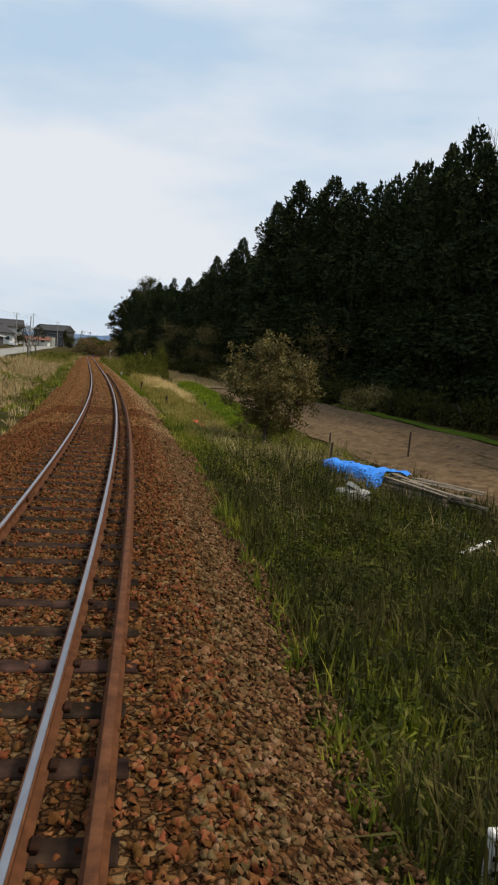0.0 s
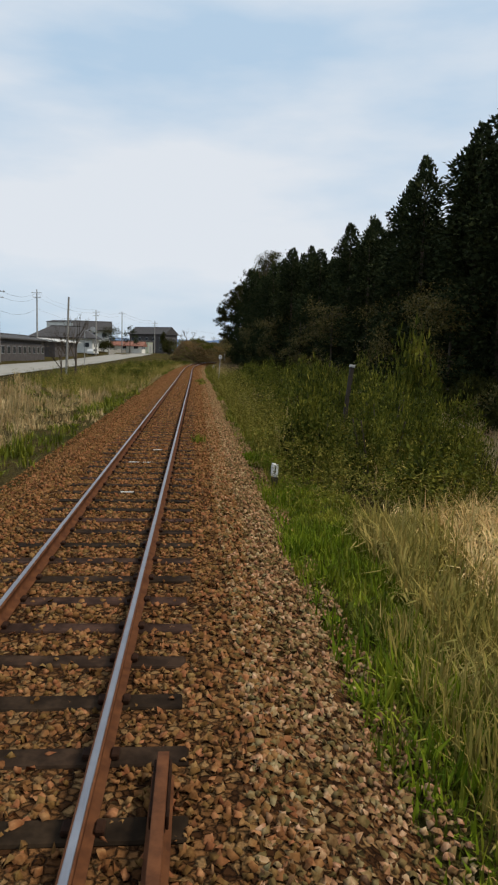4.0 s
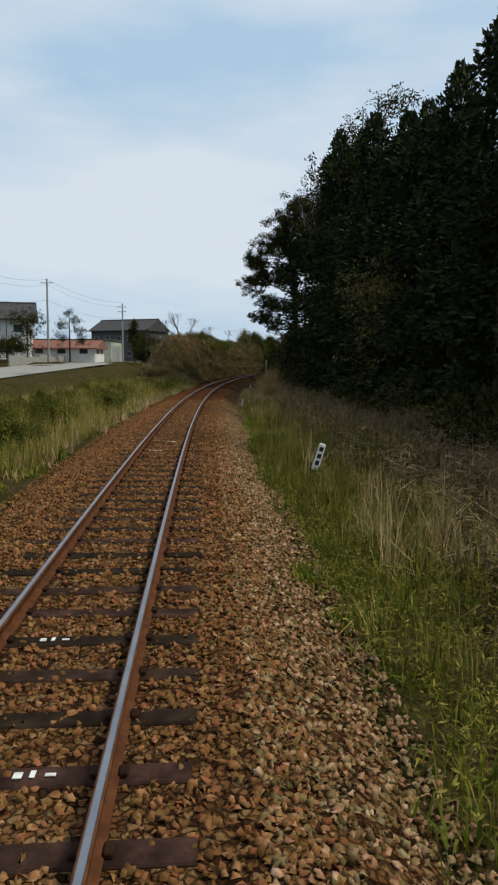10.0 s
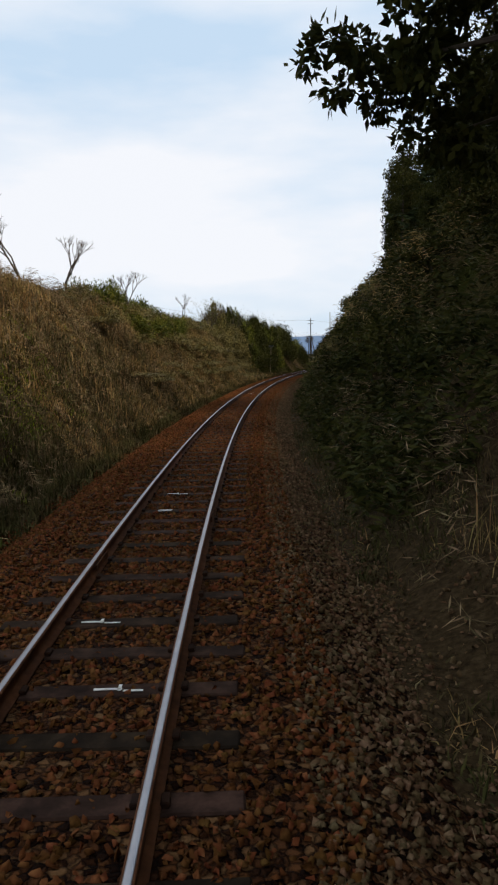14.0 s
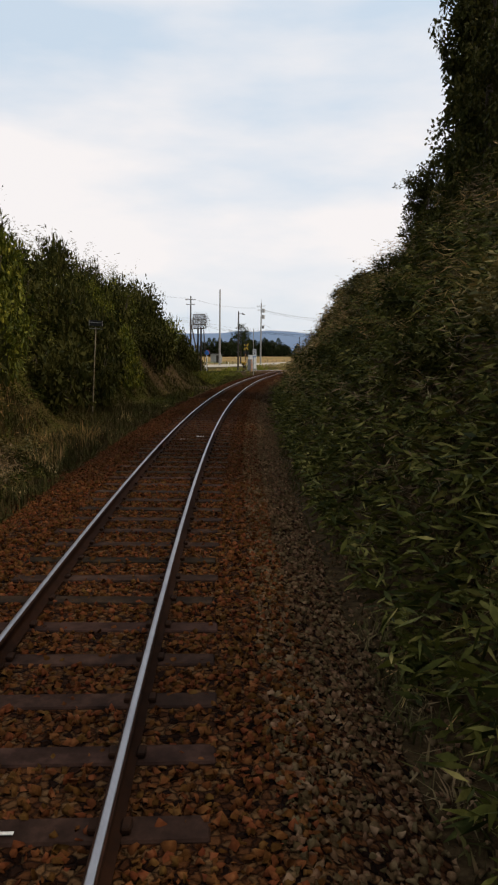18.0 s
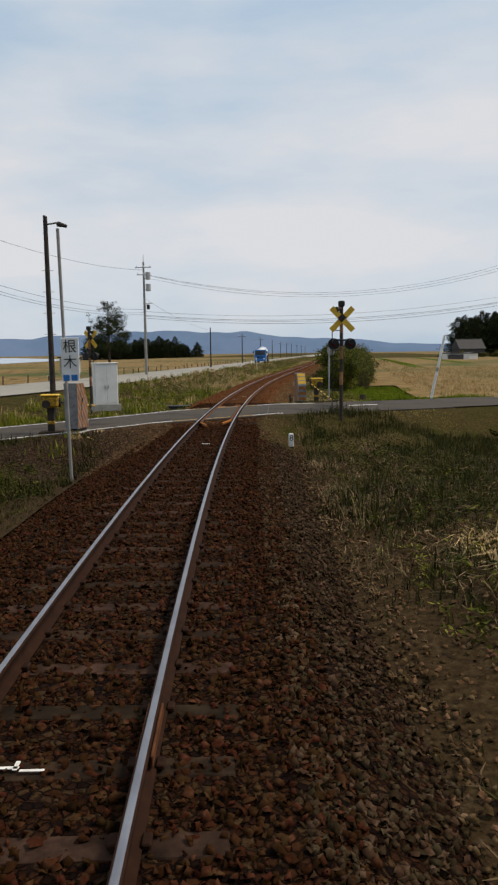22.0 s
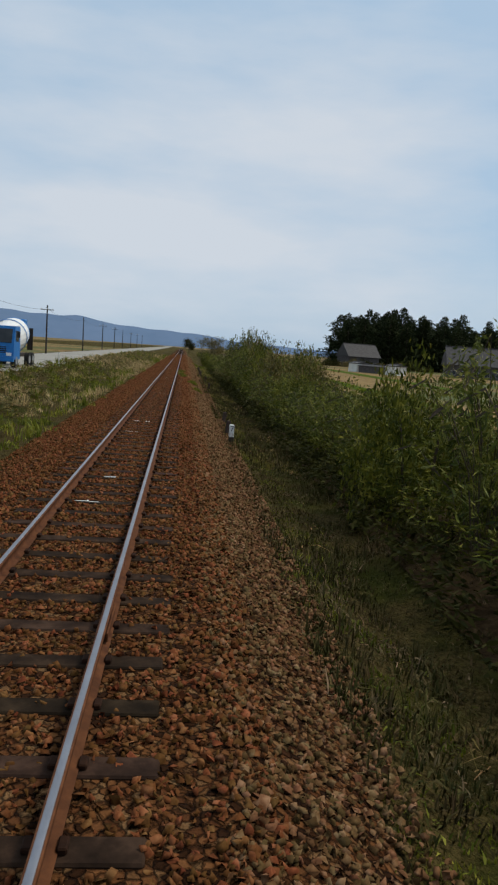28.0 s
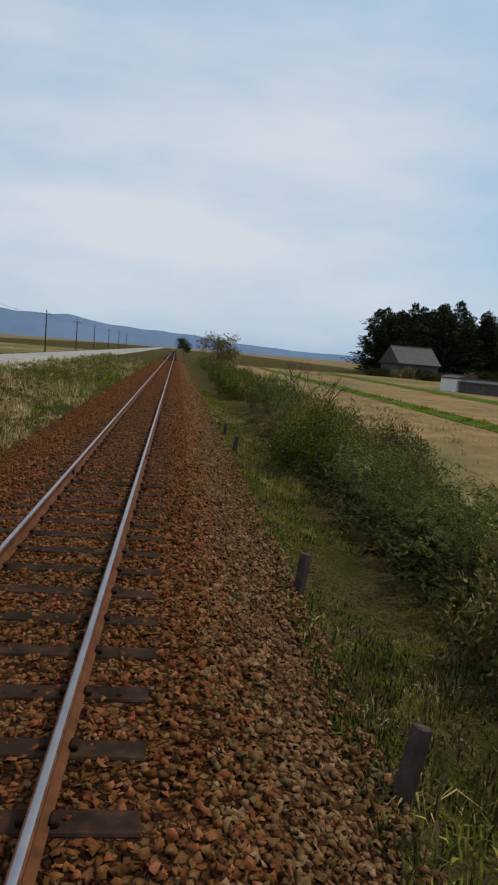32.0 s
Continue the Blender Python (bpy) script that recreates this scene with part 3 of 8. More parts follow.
RAIL = [(-0.062, -0.153), (0.062, -0.153), (0.062, -0.143), (0.012, -0.125), (0.009, -0.05), (0.032, -0.036), (0.032, -0.006), (0.026, -0.002), (-0.026, -0.002), (-0.032, -0.006), (-0.032, -0.036), (-0.009, -0.05), (-0.012, -0.125), (-0.062, -0.143)]
TOP = [(-0.021, -0.004), (0.021, -0.004), (0.021, -0.001), (0.017, 0.001), (-0.017, 0.001), (-0.021, -0.001)]
GAUGE = 0.566
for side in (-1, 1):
    for s0, s1, mt, lb in ((-60, 245, "rail_rust", "rust-brown steel rail"), (245, 390, "rail_dark", "dark brown steel rail"), (390, 900, "rail_rust", "rust-brown steel rail")):
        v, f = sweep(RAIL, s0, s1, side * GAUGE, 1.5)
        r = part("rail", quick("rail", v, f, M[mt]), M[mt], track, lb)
        v, f = sweep(TOP, s0, s1, side * GAUGE, 1.5)
        part("running_surface", quick("running_surface", v, f, M["rail_top"]), M["rail_top"], r, "polished rail head")
SPACING = 0.66
sl_me = finish("sleeper", box(2.1, 0.2, 0.14, pose(0, 0, -0.297), 0.012), M["sleeper"])
rest = []
for i in range(int(900 / SPACING)):
    s = -12 + i * SPACING
    off, tw = random.uniform(-0.04, 0.04), random.uniform(-1.5, 1.5)
    if 381.9 < s < 389.6:
        continue
    if i < 300:
        o = part("sleeper", sl_me, None, track)
        o.matrix_basis = spot(s, off, 0.004 * random.random(), tw)
    else:
        rest.append(spot(s, off, 0.004 * random.random() - (0.011 if 320 < s < 384 else 0), tw))   # sunk in the ballast before the crossing
cv = np.array([vv.co[:] for vv in sl_me.vertices])
cf = [tuple(p.vertices) for p in sl_me.polygons]
V, F = [], []
for m in rest:
    mm = np.array(m)
    b = len(V) * len(cv)
    V.append(cv @ mm[:3, :3].T + mm[:3, 3])
    F += [tuple(b + q for q in fc) for fc in cf]
me = bpy.data.meshes.new("sleepers")
me.from_pydata(np.concatenate(V).tolist(), [], F)
me.materials.append(M["sleeper_joined"])
tagged(part("sleepers", me, None, track, "dark wooden sleepers"), kind="stuff")

# loose stones: straight lengths of bed, shared and laid one after another
def stone_tile(seed, length, lo, hi, n, mat, z_of, high=0.022, clear=0.88):
    rng = np.random.default_rng(seed)
    base = np.array([(-1, -1, -0.5), (1, -1, -0.5), (1, 1, -0.5), (-1, 1, -0.5), (-0.75, -0.75, 0.6), (0.75, -0.75, 0.6), (0.75, 0.75, 0.6), (-0.75, 0.75, 0.6)], dtype=float)
    quad = np.array([(4, 5, 6, 7), (0, 1, 5, 4), (1, 2, 6, 5), (2, 3, 7, 6), (3, 0, 4, 7)])
    x, y = rng.uniform(lo, hi, n), rng.uniform(-length / 2, length / 2, n)
    bad = (np.abs(np.abs(x) - GAUGE) < 0.1)
    over = (np.abs(x) < 1.06) & (np.abs((y + SPACING / 2) % SPACING - SPACING / 2) < 0.105)
    bad |= over & (rng.uniform(0, 1, n) < clear)       # sleepers stay mostly clear
    x, y = x[~bad], y[~bad]
    n = len(x)
    size = rng.uniform(0.018, 0.036, (n, 1, 1)) * rng.uniform(0.65, 1.35, (n, 1, 3))
    V = base[None] * size * 0.62 + rng.normal(0, 0.0075, (n, 8, 3))
    q = rng.normal(size=(n, 4)) * np.array([1.3, 0.42, 0.42, 1.3])
    q /= np.linalg.norm(q, axis=1, keepdims=True)
    w, a, b, c = q.T
    R = np.stack([1 - 2 * (b * b + c * c), 2 * (a * b - c * w), 2 * (a * c + b * w), 2 * (a * b + c * w), 1 - 2 * (a * a + c * c), 2 * (b * c - a * w),
                  2 * (a * c - b * w), 2 * (b * c + a * w), 1 - 2 * (a * a + b * b)], 1).reshape(n, 3, 3)
    V = np.einsum("nij,nkj->nki", R, V)
    V += np.stack([x, y, z_of(x) + rng.uniform(0.0, high, n)], 1)[:, None]
    F = quad[None] + 8 * np.arange(n)[:, None, None]
    return quick("stones", V.reshape(-1, 3), F.reshape(-1, 4), mat)


def bed_z(x):
    return np.interp(x, [-2.5, -1.62, 1.5, 1.95, 2.42], [-0.62, -0.18, -0.18, -0.34, -0.6])


TILE = 5 * SPACING
ZONES = []
for z, (m_in, m_out) in enumerate((("stone_rust", "stone_grey"), ("stone_dark_red", "stone_dark_grey"), ("stone_darkest", "stone_darkest_grey"), ("stone_red", "stone_red_grey"), ("stone_dark", "stone_dark_grey"))):
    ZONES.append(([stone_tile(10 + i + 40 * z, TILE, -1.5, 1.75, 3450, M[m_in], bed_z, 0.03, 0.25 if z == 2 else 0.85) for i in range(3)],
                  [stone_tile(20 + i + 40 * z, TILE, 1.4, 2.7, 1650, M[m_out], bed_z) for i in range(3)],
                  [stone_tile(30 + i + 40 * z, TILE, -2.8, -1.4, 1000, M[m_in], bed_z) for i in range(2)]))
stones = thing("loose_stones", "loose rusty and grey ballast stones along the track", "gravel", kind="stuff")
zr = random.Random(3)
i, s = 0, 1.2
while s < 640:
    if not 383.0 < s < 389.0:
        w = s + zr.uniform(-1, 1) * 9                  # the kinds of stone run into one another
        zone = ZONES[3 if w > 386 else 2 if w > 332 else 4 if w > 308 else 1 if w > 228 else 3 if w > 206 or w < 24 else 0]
        for pool, name in zip(zone, ("stones_between", "stones_shoulder", "stones_left")):
            o = part(name, pool[i * 7 % len(pool)], None, stones)
            o.matrix_basis = spot(s, 0, 0)
            tagged(o, kind="stuff")
    i += 1
    s += TILE

# the spare rail on the sleeper ends
guard = thing("spare_rail", "rusty spare rail lying on the sleeper ends", "rail")
for s0, s1 in ((-30, 18.5), (18.52, 43.5), (43.52, 68.3)):
    v, f = sweep(RAIL, s0, s1, 0.93, 1.5)
    body = part("rail_length", quick("rail_length", v, f, M["rail_rust"]), M["rail_rust"], guard)
    for off in (-0.04, 0.04):
        part("joint_plate", box(0.016, 0.5, 0.07, spot(s1 - 0.25, 0.93 + off, -0.115), 0.004), M["clip_rust"], body)

# ---- roads ----
ss = np.concatenate([np.arange(-60, 560, 4.0), np.arange(560, 1400, 20)])
near = road_near(ss)
V = np.concatenate([np.stack([*along(ss, near - w), road_z(ss) + z], 1) for w, z in ((0, 0.0), (0.3, 0.03), (7.7, 0.05), (8.0, 0.0))])
n = len(ss)
F = [(k * n + i, k * n + i + 1, (k + 1) * n + i + 1, (k + 1) * n + i) for k in range(3) for i in range(n - 1)]
road = new("road", quick("road", V, F, M["concrete_road"]))
tagged(road, "pale weathered two-lane country road beside the line", "road", kind="structure")


# ---- plants ----
def kites(root, tip, width, normal_jit=0.6, rng=None):
    """Kite-shaped leaves from root to tip: four corners each."""
    d = tip - root
    n = len(d)
    r = rng.normal(size=(n, 3))
    side = np.cross(d, r)
    side /= np.linalg.norm(side, axis=1, keepdims=True) + 1e-9
    mid = root + d * 0.45
    w = np.asarray(width).reshape(-1, 1) if np.ndim(width) else width
    V = np.stack([root, mid + side * w, tip, mid - side * w], 1).reshape(-1, 3)
    F = np.arange(4 * n).reshape(n, 4)
    return V, F


def cedar_mesh(seed, H, R, n, reach_max=0.85, leaf_w=0.15):
    rng = np.random.default_rng(seed)
    u = rng.beta(1.1, 1.25, n) * 0.97 + 0.03
    lump = 1 + 0.28 * np.sin(u * 23 + seed) + 0.2 * np.sin(u * 51 + 2 * seed)
    r = R * (1 - u) ** 0.62 * lump * (0.62 + 0.38 * np.minimum(1, u * 6)) + 0.25
    th = rng.uniform(0, 2 * np.pi, n)
    lobes = 1 + 0.22 * np.sin(3 * th + 9 * u + seed) + 0.14 * np.sin(7 * th - 14 * u)
    r = r * lobes
    k0 = rng.uniform(0.3, 0.86, n)
    c, s_ = np.cos(th), np.sin(th)
    root = np.stack([c * r * k0, s_ * r * k0, u * H], 1)
    th2 = th + rng.normal(0, 0.14, n)
    reach = r * (k0 + rng.uniform(0.12, 0.3, n))
    tip = np.stack([np.cos(th2) * reach, np.sin(th2) * reach, u * H + rng.normal(0.1, 0.4, n)], 1)
    d = tip - root
    far = np.linalg.norm(d, axis=1, keepdims=True)
    tip = root + d / far * np.minimum(far, reach_max)
    return kites(root, tip, rng.uniform(0.66, 1.33, n) * leaf_w, rng=rng)


def tree_thing(name, label, category, group, H, trunk_r, crown_me, crown_mat_label, limbs=0, seed=0, top=0.95, bend=0.0):
    ob = thing(name, label, category, group)
    rng = random.Random(seed)
    bm = rod((0, 0, -0.8), (bend * 0.3, 0, H * 0.45), trunk_r, trunk_r * 0.7)
    rod((bend * 0.3, 0, H * 0.45), (bend, 0, H * top), trunk_r * 0.7, 0.04, bm=bm)
    part("trunk", bm, M["bark"], ob)
    for i in range(limbs):
        a, h = rng.uniform(0, 6.28), H * rng.uniform(0.35, 0.8)
        L = H * rng.uniform(0.18, 0.32)
        base = Vector((bend * h / H * 0.8, 0, h))
        part("limb", rod(base, base + Vector((math.cos(a) * L, math.sin(a) * L, L * 0.5)), trunk_r * 0.35, 0.03, 6), M["bark"], ob)
    part("crown", crown_me, None, ob, crown_mat_label)
    return ob


cedars = []
for i, (H, R, n) in enumerate(((24, 5.6, 4800), (26, 5.4, 4800), (21, 5.4, 4400), (23, 4.8, 4400))):
    v, f = cedar_mesh(40 + i, H, R, n)
    ob = tree_thing("cedar_tree", "tall dark green cedar on the wooded hillside", "tree", "hillside cedars", H, 0.28, quick("crown", v, f, M["cedar"]), "dark feathery foliage", seed=i)
    cedars.append((ob, H))
near_cedars = []
for i, (H, R, n) in enumerate(((24, 5.2, 10500), (22, 5.0, 10500))):
    v, f = cedar_mesh(50 + i, H, R, n, 0.5, 0.1)
    near_cedars.append((tree_thing("cedar_tree", "tall dark green cedar at the edge of the wood", "tree", "hillside cedars", H, 0.28, quick("crown", v, f, M["cedar"]), "dark feathery foliage", seed=i + 7), H))
used = set()
rng = random.Random(5)
for row in range(3):
    s = -16 + row * 2.1
    while s < 232:
        l = float(wood_edge(s)) + row * 5.5 + rng.uniform(-1.5, 1.5)
        pool = near_cedars if (s > 160 and row < 2) or row == 0 else cedars
        k = rng.randrange(len(pool))
        z = gz(s, l) - 0.1
        top = float(np.interp(s, [-16, 60, 80, 100, 125, 150, 170, 195, 215, 240], [22.5, 22.5, 25, 23.5, 21, 19, 18, 19, 20, 18])) + (row - 1) * 0.9
        sc = (top - z) / pool[k][1] * rng.choice((0.86, 0.92, 0.97, 1.0, 1.07))
        wide = rng.uniform(0.85, 1.15) * max(sc, 0.7)
        m = spot(s, l, z, rng.uniform(0, 360)) @ Matrix.Diagonal((wide, wide, sc, 1))
        if (len(pool), k) not in used:
            used.add((len(pool), k))
            pool[k][0].matrix_world = m
        else:
            copy_thing(pool[k][0], Matrix()).matrix_basis = m
        s += rng.uniform(3.6, 5.6)


def leafy(seed, n, leaf, wide, squash=0.8, clumps=26, up=0.0):
    """A shrub crown of radius about 1 of many small leaves in clumps."""
    rng = np.random.default_rng(seed)
    c = rng.normal(size=(clumps, 3))
    c /= np.linalg.norm(c, axis=1, keepdims=True)
    c *= rng.uniform(0.35, 0.85, (clumps, 1))
    c[:, 2] = np.abs(c[:, 2]) * squash + 0.1 + up * rng.uniform(0, 1, clumps)
    which = rng.integers(0, clumps, n)
    d = rng.normal(size=(n, 3))
    d /= np.linalg.norm(d, axis=1, keepdims=True)
    root = c[which] + d * rng.uniform(0.08, 0.3, (n, 1)) * rng.uniform(0.6, 1.2, clumps)[which][:, None]
    root[:, 2] = np.maximum(root[:, 2], 0.0)
    aim = d + rng.normal(0, 0.6, (n, 3)) + np.array([0, 0, -0.15])
    aim /= np.linalg.norm(aim, axis=1, keepdims=True)
    return kites(root, root + aim * rng.uniform(0.6, 1.3, (n, 1)) * leaf, wide * rng.uniform(0.6, 1.3, n), rng=rng)


def shrub_thing(name, label, group, seed, n, leaf, wide, mat, squash=0.8, up=0.0):
    ob = thing(name, label, "shrub", group)
    rng = random.Random(seed)
    v, f = leafy(seed, n, leaf, wide, squash, up=up)
    for i in range(4):
        a = rng.uniform(0, 6.28)
        part("stem", rod((0.1 * math.cos(a), 0.1 * math.sin(a), -0.15), (0.5 * math.cos(a), 0.5 * math.sin(a), 0.55 + up * 0.5), 0.03, 0.012, 5), M["bark"], ob)
    part("foliage", quick("foliage", v, f, mat), None, ob)
    return ob


def bamboo_thing(label, group, seed, mat, culms=24, nodes=13, fan=9, leaf=0.17):
    """A clump about 1 across and 1 high of arching canes with drooping leaf sprays."""
    ob = thing("bamboo_clump", label, "bamboo", group)
    rng = np.random.default_rng(seed)
    bm = bmesh.new()
    roots = []
    for c in range(culms):
        a, out, high = rng.uniform(0, 6.28), rng.uniform(0.1, 0.95) ** 0.7, rng.uniform(0.55, 1.0)
        high *= 1 - 0.35 * out
        d = Vector((math.cos(a), math.sin(a), 0))
        pts = [d * 0.12 * out + Vector((0, 0, -0.06)), d * 0.4 * out + Vector((0, 0, high * 0.62)), d * 0.85 * out + Vector((0, 0, high)), d * (out + 0.06) + Vector((0, 0, high * 0.93))]
        for p0, p1 in zip(pts, pts[1:]):
            rod(p0, p1, 0.005, 0.004, 3, bm)
        for k in range(nodes):
            u = 0.6 + 2.4 * (k + rng.uniform(0, 1)) / nodes
            i = min(2, int(u))
            q = pts[i].lerp(pts[i + 1], u - i)
            roots.append((q.x + rng.normal(0, 0.05), q.y + rng.normal(0, 0.05), max(0.03, q.z + rng.normal(0, 0.04))))
    tagged(part("stem", bm, M["bark"], ob), kind="stuff")
    roots = np.repeat(np.array(roots), fan, axis=0)
    n = len(roots)
    which = np.repeat(np.arange(n // fan), fan)
    a = rng.uniform(0, 6.28, n // fan)[which] + rng.normal(0, 0.7, n)
    aim = np.stack([np.cos(a), np.sin(a), rng.uniform(-0.9, 0.35, n)], 1)
    aim /= np.linalg.norm(aim, axis=1, keepdims=True)
    size = leaf / 2.6 * rng.uniform(0.6, 1.3, n)
    roots = roots + aim * rng.uniform(0, 0.03, (n, 1))
    v, f = kites(roots, roots + aim * size[:, None], size * 0.075, rng=rng)
    part("foliage", quick("foliage", v, f, mat), None, ob)
    return ob


def scatter(kinds, places, seed):
    """Lay copies of the shrubs at (s, l, radius, height)."""
    rng = random.Random(seed)
    for s, l, r, h in places:
        k = rng.randrange(len(kinds))
        m = spot(s, l, gz(s, l) - 0.05, rng.uniform(0, 360)) @ Matrix.Diagonal((r * rng.uniform(0.85, 1.15), r * rng.uniform(0.85, 1.15), h, 1))
        if not kinds[k].get("laid"):
            kinds[k]["laid"] = 1
            kinds[k].matrix_basis = m
        else:
            copy_thing(kinds[k], Matrix()).matrix_basis = m


green_shrubs = [shrub_thing("green_shrub", "leafy green shrub on the railway verge", "verge shrubs", 60 + i, 3600, 0.1, 0.019, M["shrub"]) for i in range(3)]
hedge_shrubs = [shrub_thing("hedge_shrub", "leafy yellow-green hedge shrub beside the ballast", "trackside hedge", 160 + i, 6400, 0.055, 0.011, M["shrub"]) for i in range(3)]
hedge_shrubs += [shrub_thing("hedge_shrub", "dull olive hedge shrub beside the ballast", "trackside hedge", 170, 5600, 0.06, 0.012, M["shrub_dull"])]
bamboos = [bamboo_thing("dense leafy bamboo clump in the trackside hedge", "trackside hedge", 180 + i, M["bamboo_leaf"], 30, 14, 9) for i in range(4)]
dull_shrubs = [shrub_thing("dull_shrub", "tangled olive-brown shrub on the bank", "bank shrubs", 64 + i, 2800, 0.1, 0.018, M["shrub_dull"]) for i in range(3)]
dark_shrubs = [shrub_thing("dark_shrub", "dense dark evergreen shrub on the bank", "bank shrubs", 70 + i, 2200, 0.12, 0.026, M["broadleaf"]) for i in range(3)]
rng = random.Random(11)
places = []
s = 407.0
while s < 640:                                   # hedge beside the straight
    hh = float(np.interp(s, [407, 425, 427, 440, 444, 470, 474, 490, 494, 500, 517, 519.5, 522, 540, 548, 640], [3.1, 3.4, 3.7, 3.7, 3.3, 3.3, 2.3, 2.2, 3.2, 3.4, 3.4, 1.7, 1.35, 1.45, 1.9, 1.9]))
    rows, lo, hi = ((5.7, 7.6) if s < 519 and s > 424 else (5.4, 6.6) if s > 424 else (5.6,) if s > 417 else ()), 1.02 * hh, 1.4 * hh
    for l0 in rows:
        places.append((s + rng.uniform(-0.8, 0.8), l0 + rng.uniform(-0.3, 0.6), rng.uniform(1.3, 2.0) * (1 if s < 519 else 0.75), rng.uniform(lo, hi)))
    s += 2.2 if s < 520 else 1.6 if s < 550 else rng.choice((2.0, 3.0, 6.0))
for s, l0, r, h in ((262, -12.5, 1.8, 2.6), (265, -11.5, 1.8, 2.8), (268, -12.5, 1.8, 2.6)):
    places.append((s, l0, r, h))
scatter(bamboos + hedge_shrubs[2:], places, 2)
scatter(bamboos, [(517.6, 5.4, 1.3, 5.0), (515.6, 6.4, 1.8, 5.1), (516.4, 5.6, 1.4, 3.6), (514.2, 5.5, 1.5, 4.4), (512.5, 6.4, 1.7, 4.8), (510.0, 6.4, 1.7, 4.4), (516.8, 6.3, 2.0, 5.9), (517.0, 5.5, 1.6, 5.2), (515.2, 5.6, 1.7, 3.4), (517.4, 6.8, 1.8, 5.4)], 12)   # the tall clump
places = []
s = 78.0
while s < 172:                                   # thicket beside the line
    tall = float(np.interp(s, [78, 82, 96, 104, 134, 138, 172], [1.8, 3.6, 3.4, 2.8, 2.3, 1.2, 1.0]))
    for l0, k in ((4.3, 0.55), (5.6, 0.9), (7.2, 1.0)):
        if rng.random() < 0.75:
            places.append((s + rng.uniform(-0.6, 0.6), l0 + rng.uniform(-0.5, 0.5), rng.uniform(0.8, 1.3), tall * k * rng.uniform(0.75, 1.25)))
    s += rng.uniform(1.5, 2.4)
for s in np.arange(148, 162, 1.4):               # leafy patch close to the ballast
    places.append((s, rng.uniform(3.2, 4.3), rng.uniform(0.5, 0.8), rng.uniform(0.55, 0.9)))
s = 136.0
while s < 236:                                   # weeds below the road
    places.append((s, rng.uniform(-9.5, -4.4), rng.uniform(0.7, 1.3), rng.uniform(0.75, 1.45)))
    s += rng.uniform(0.8, 1.5)
for i in range(46):                              # thicket between the cutting and the crossing
    places.append((rng.uniform(350, 374), rng.uniform(-9.5, -3.9), rng.uniform(0.8, 1.3), rng.uniform(0.7, 1.25)))
scatter(green_shrubs[:1] + hedge_shrubs[:2], places, 3)
places = []
for s in np.arange(222, 366, 3.0):               # cutting, right bank
    for l0 in ((4.8, 6.6, 8.8) if 240 < s < 326 else (6.8, 8.8)):
        places.append((s + rng.uniform(-1, 1), l0 + rng.uniform(-0.4, 0.6), rng.uniform(1.1, 1.6), rng.uniform(0.7, 1.25) * (1.0 if s < 326 or s > 346 else 0.6)))
for s in np.arange(-10, 228, 4.0):               # wood's edge
    places.append((s, float(wood_edge(s)) - rng.uniform(0.5, 3), rng.uniform(1.5, 2.6), rng.uniform(1.5, 3.4)))
for s in np.arange(20, 214, 3.2):
    places.append((s, min(float(wood_edge(s)) - 3, float(np.interp(s, [20, 60, 120, 214], [23, 20, 15, 10]))) + rng.uniform(-1, 1.5), rng.uniform(1.6, 2.8), rng.uniform(1.6, 3.2)))
scatter(dark_shrubs + dull_shrubs[:1], places, 4)
places = []
for s in np.arange(240, 357, 2.8):               # cutting, left bank
    for l0, h0 in ((-4.5, 0.9), (-5.8, 1.9), (-7.2, 2.2), (-9.0, 2.2)):
        h1 = h0 * (1.0 if s < 300 else 1.6) * rng.uniform(0.7, 1.25) * (0.18 if s < 262 else 0.4 if s < 306 else 1.0)
        if (s > 257 or rng.random() < 0.12) and not (s > 300 and l0 > -5.0):
            places.append((s + rng.uniform(-1, 1), l0 + rng.uniform(-0.5, 0.5), rng.uniform(1.0, 2.0), h1 if s > 257 else 0.7))
scatter(dull_shrubs, [p for p in places if p[0] < 312], 6)
scatter(green_shrubs, [(rng.uniform(264, 298), rng.uniform(-9.0, -6.0), rng.uniform(1.0, 1.7), rng.uniform(1.2, 2.2)) for _ in range(14)], 9)
scatter(dark_shrubs + green_shrubs[:1], [p for p in places if p[0] >= 312], 8)
places = [(rng.uniform(384, 390) + 0.5 * (l0 - 12), l0, 2.1, 1.9) for l0 in (11.5, 13, 14.5, 16, 18, 20, 23)]   # dark mound by the farm lane
scatter(dark_shrubs + dull_shrubs[2:], places, 7)


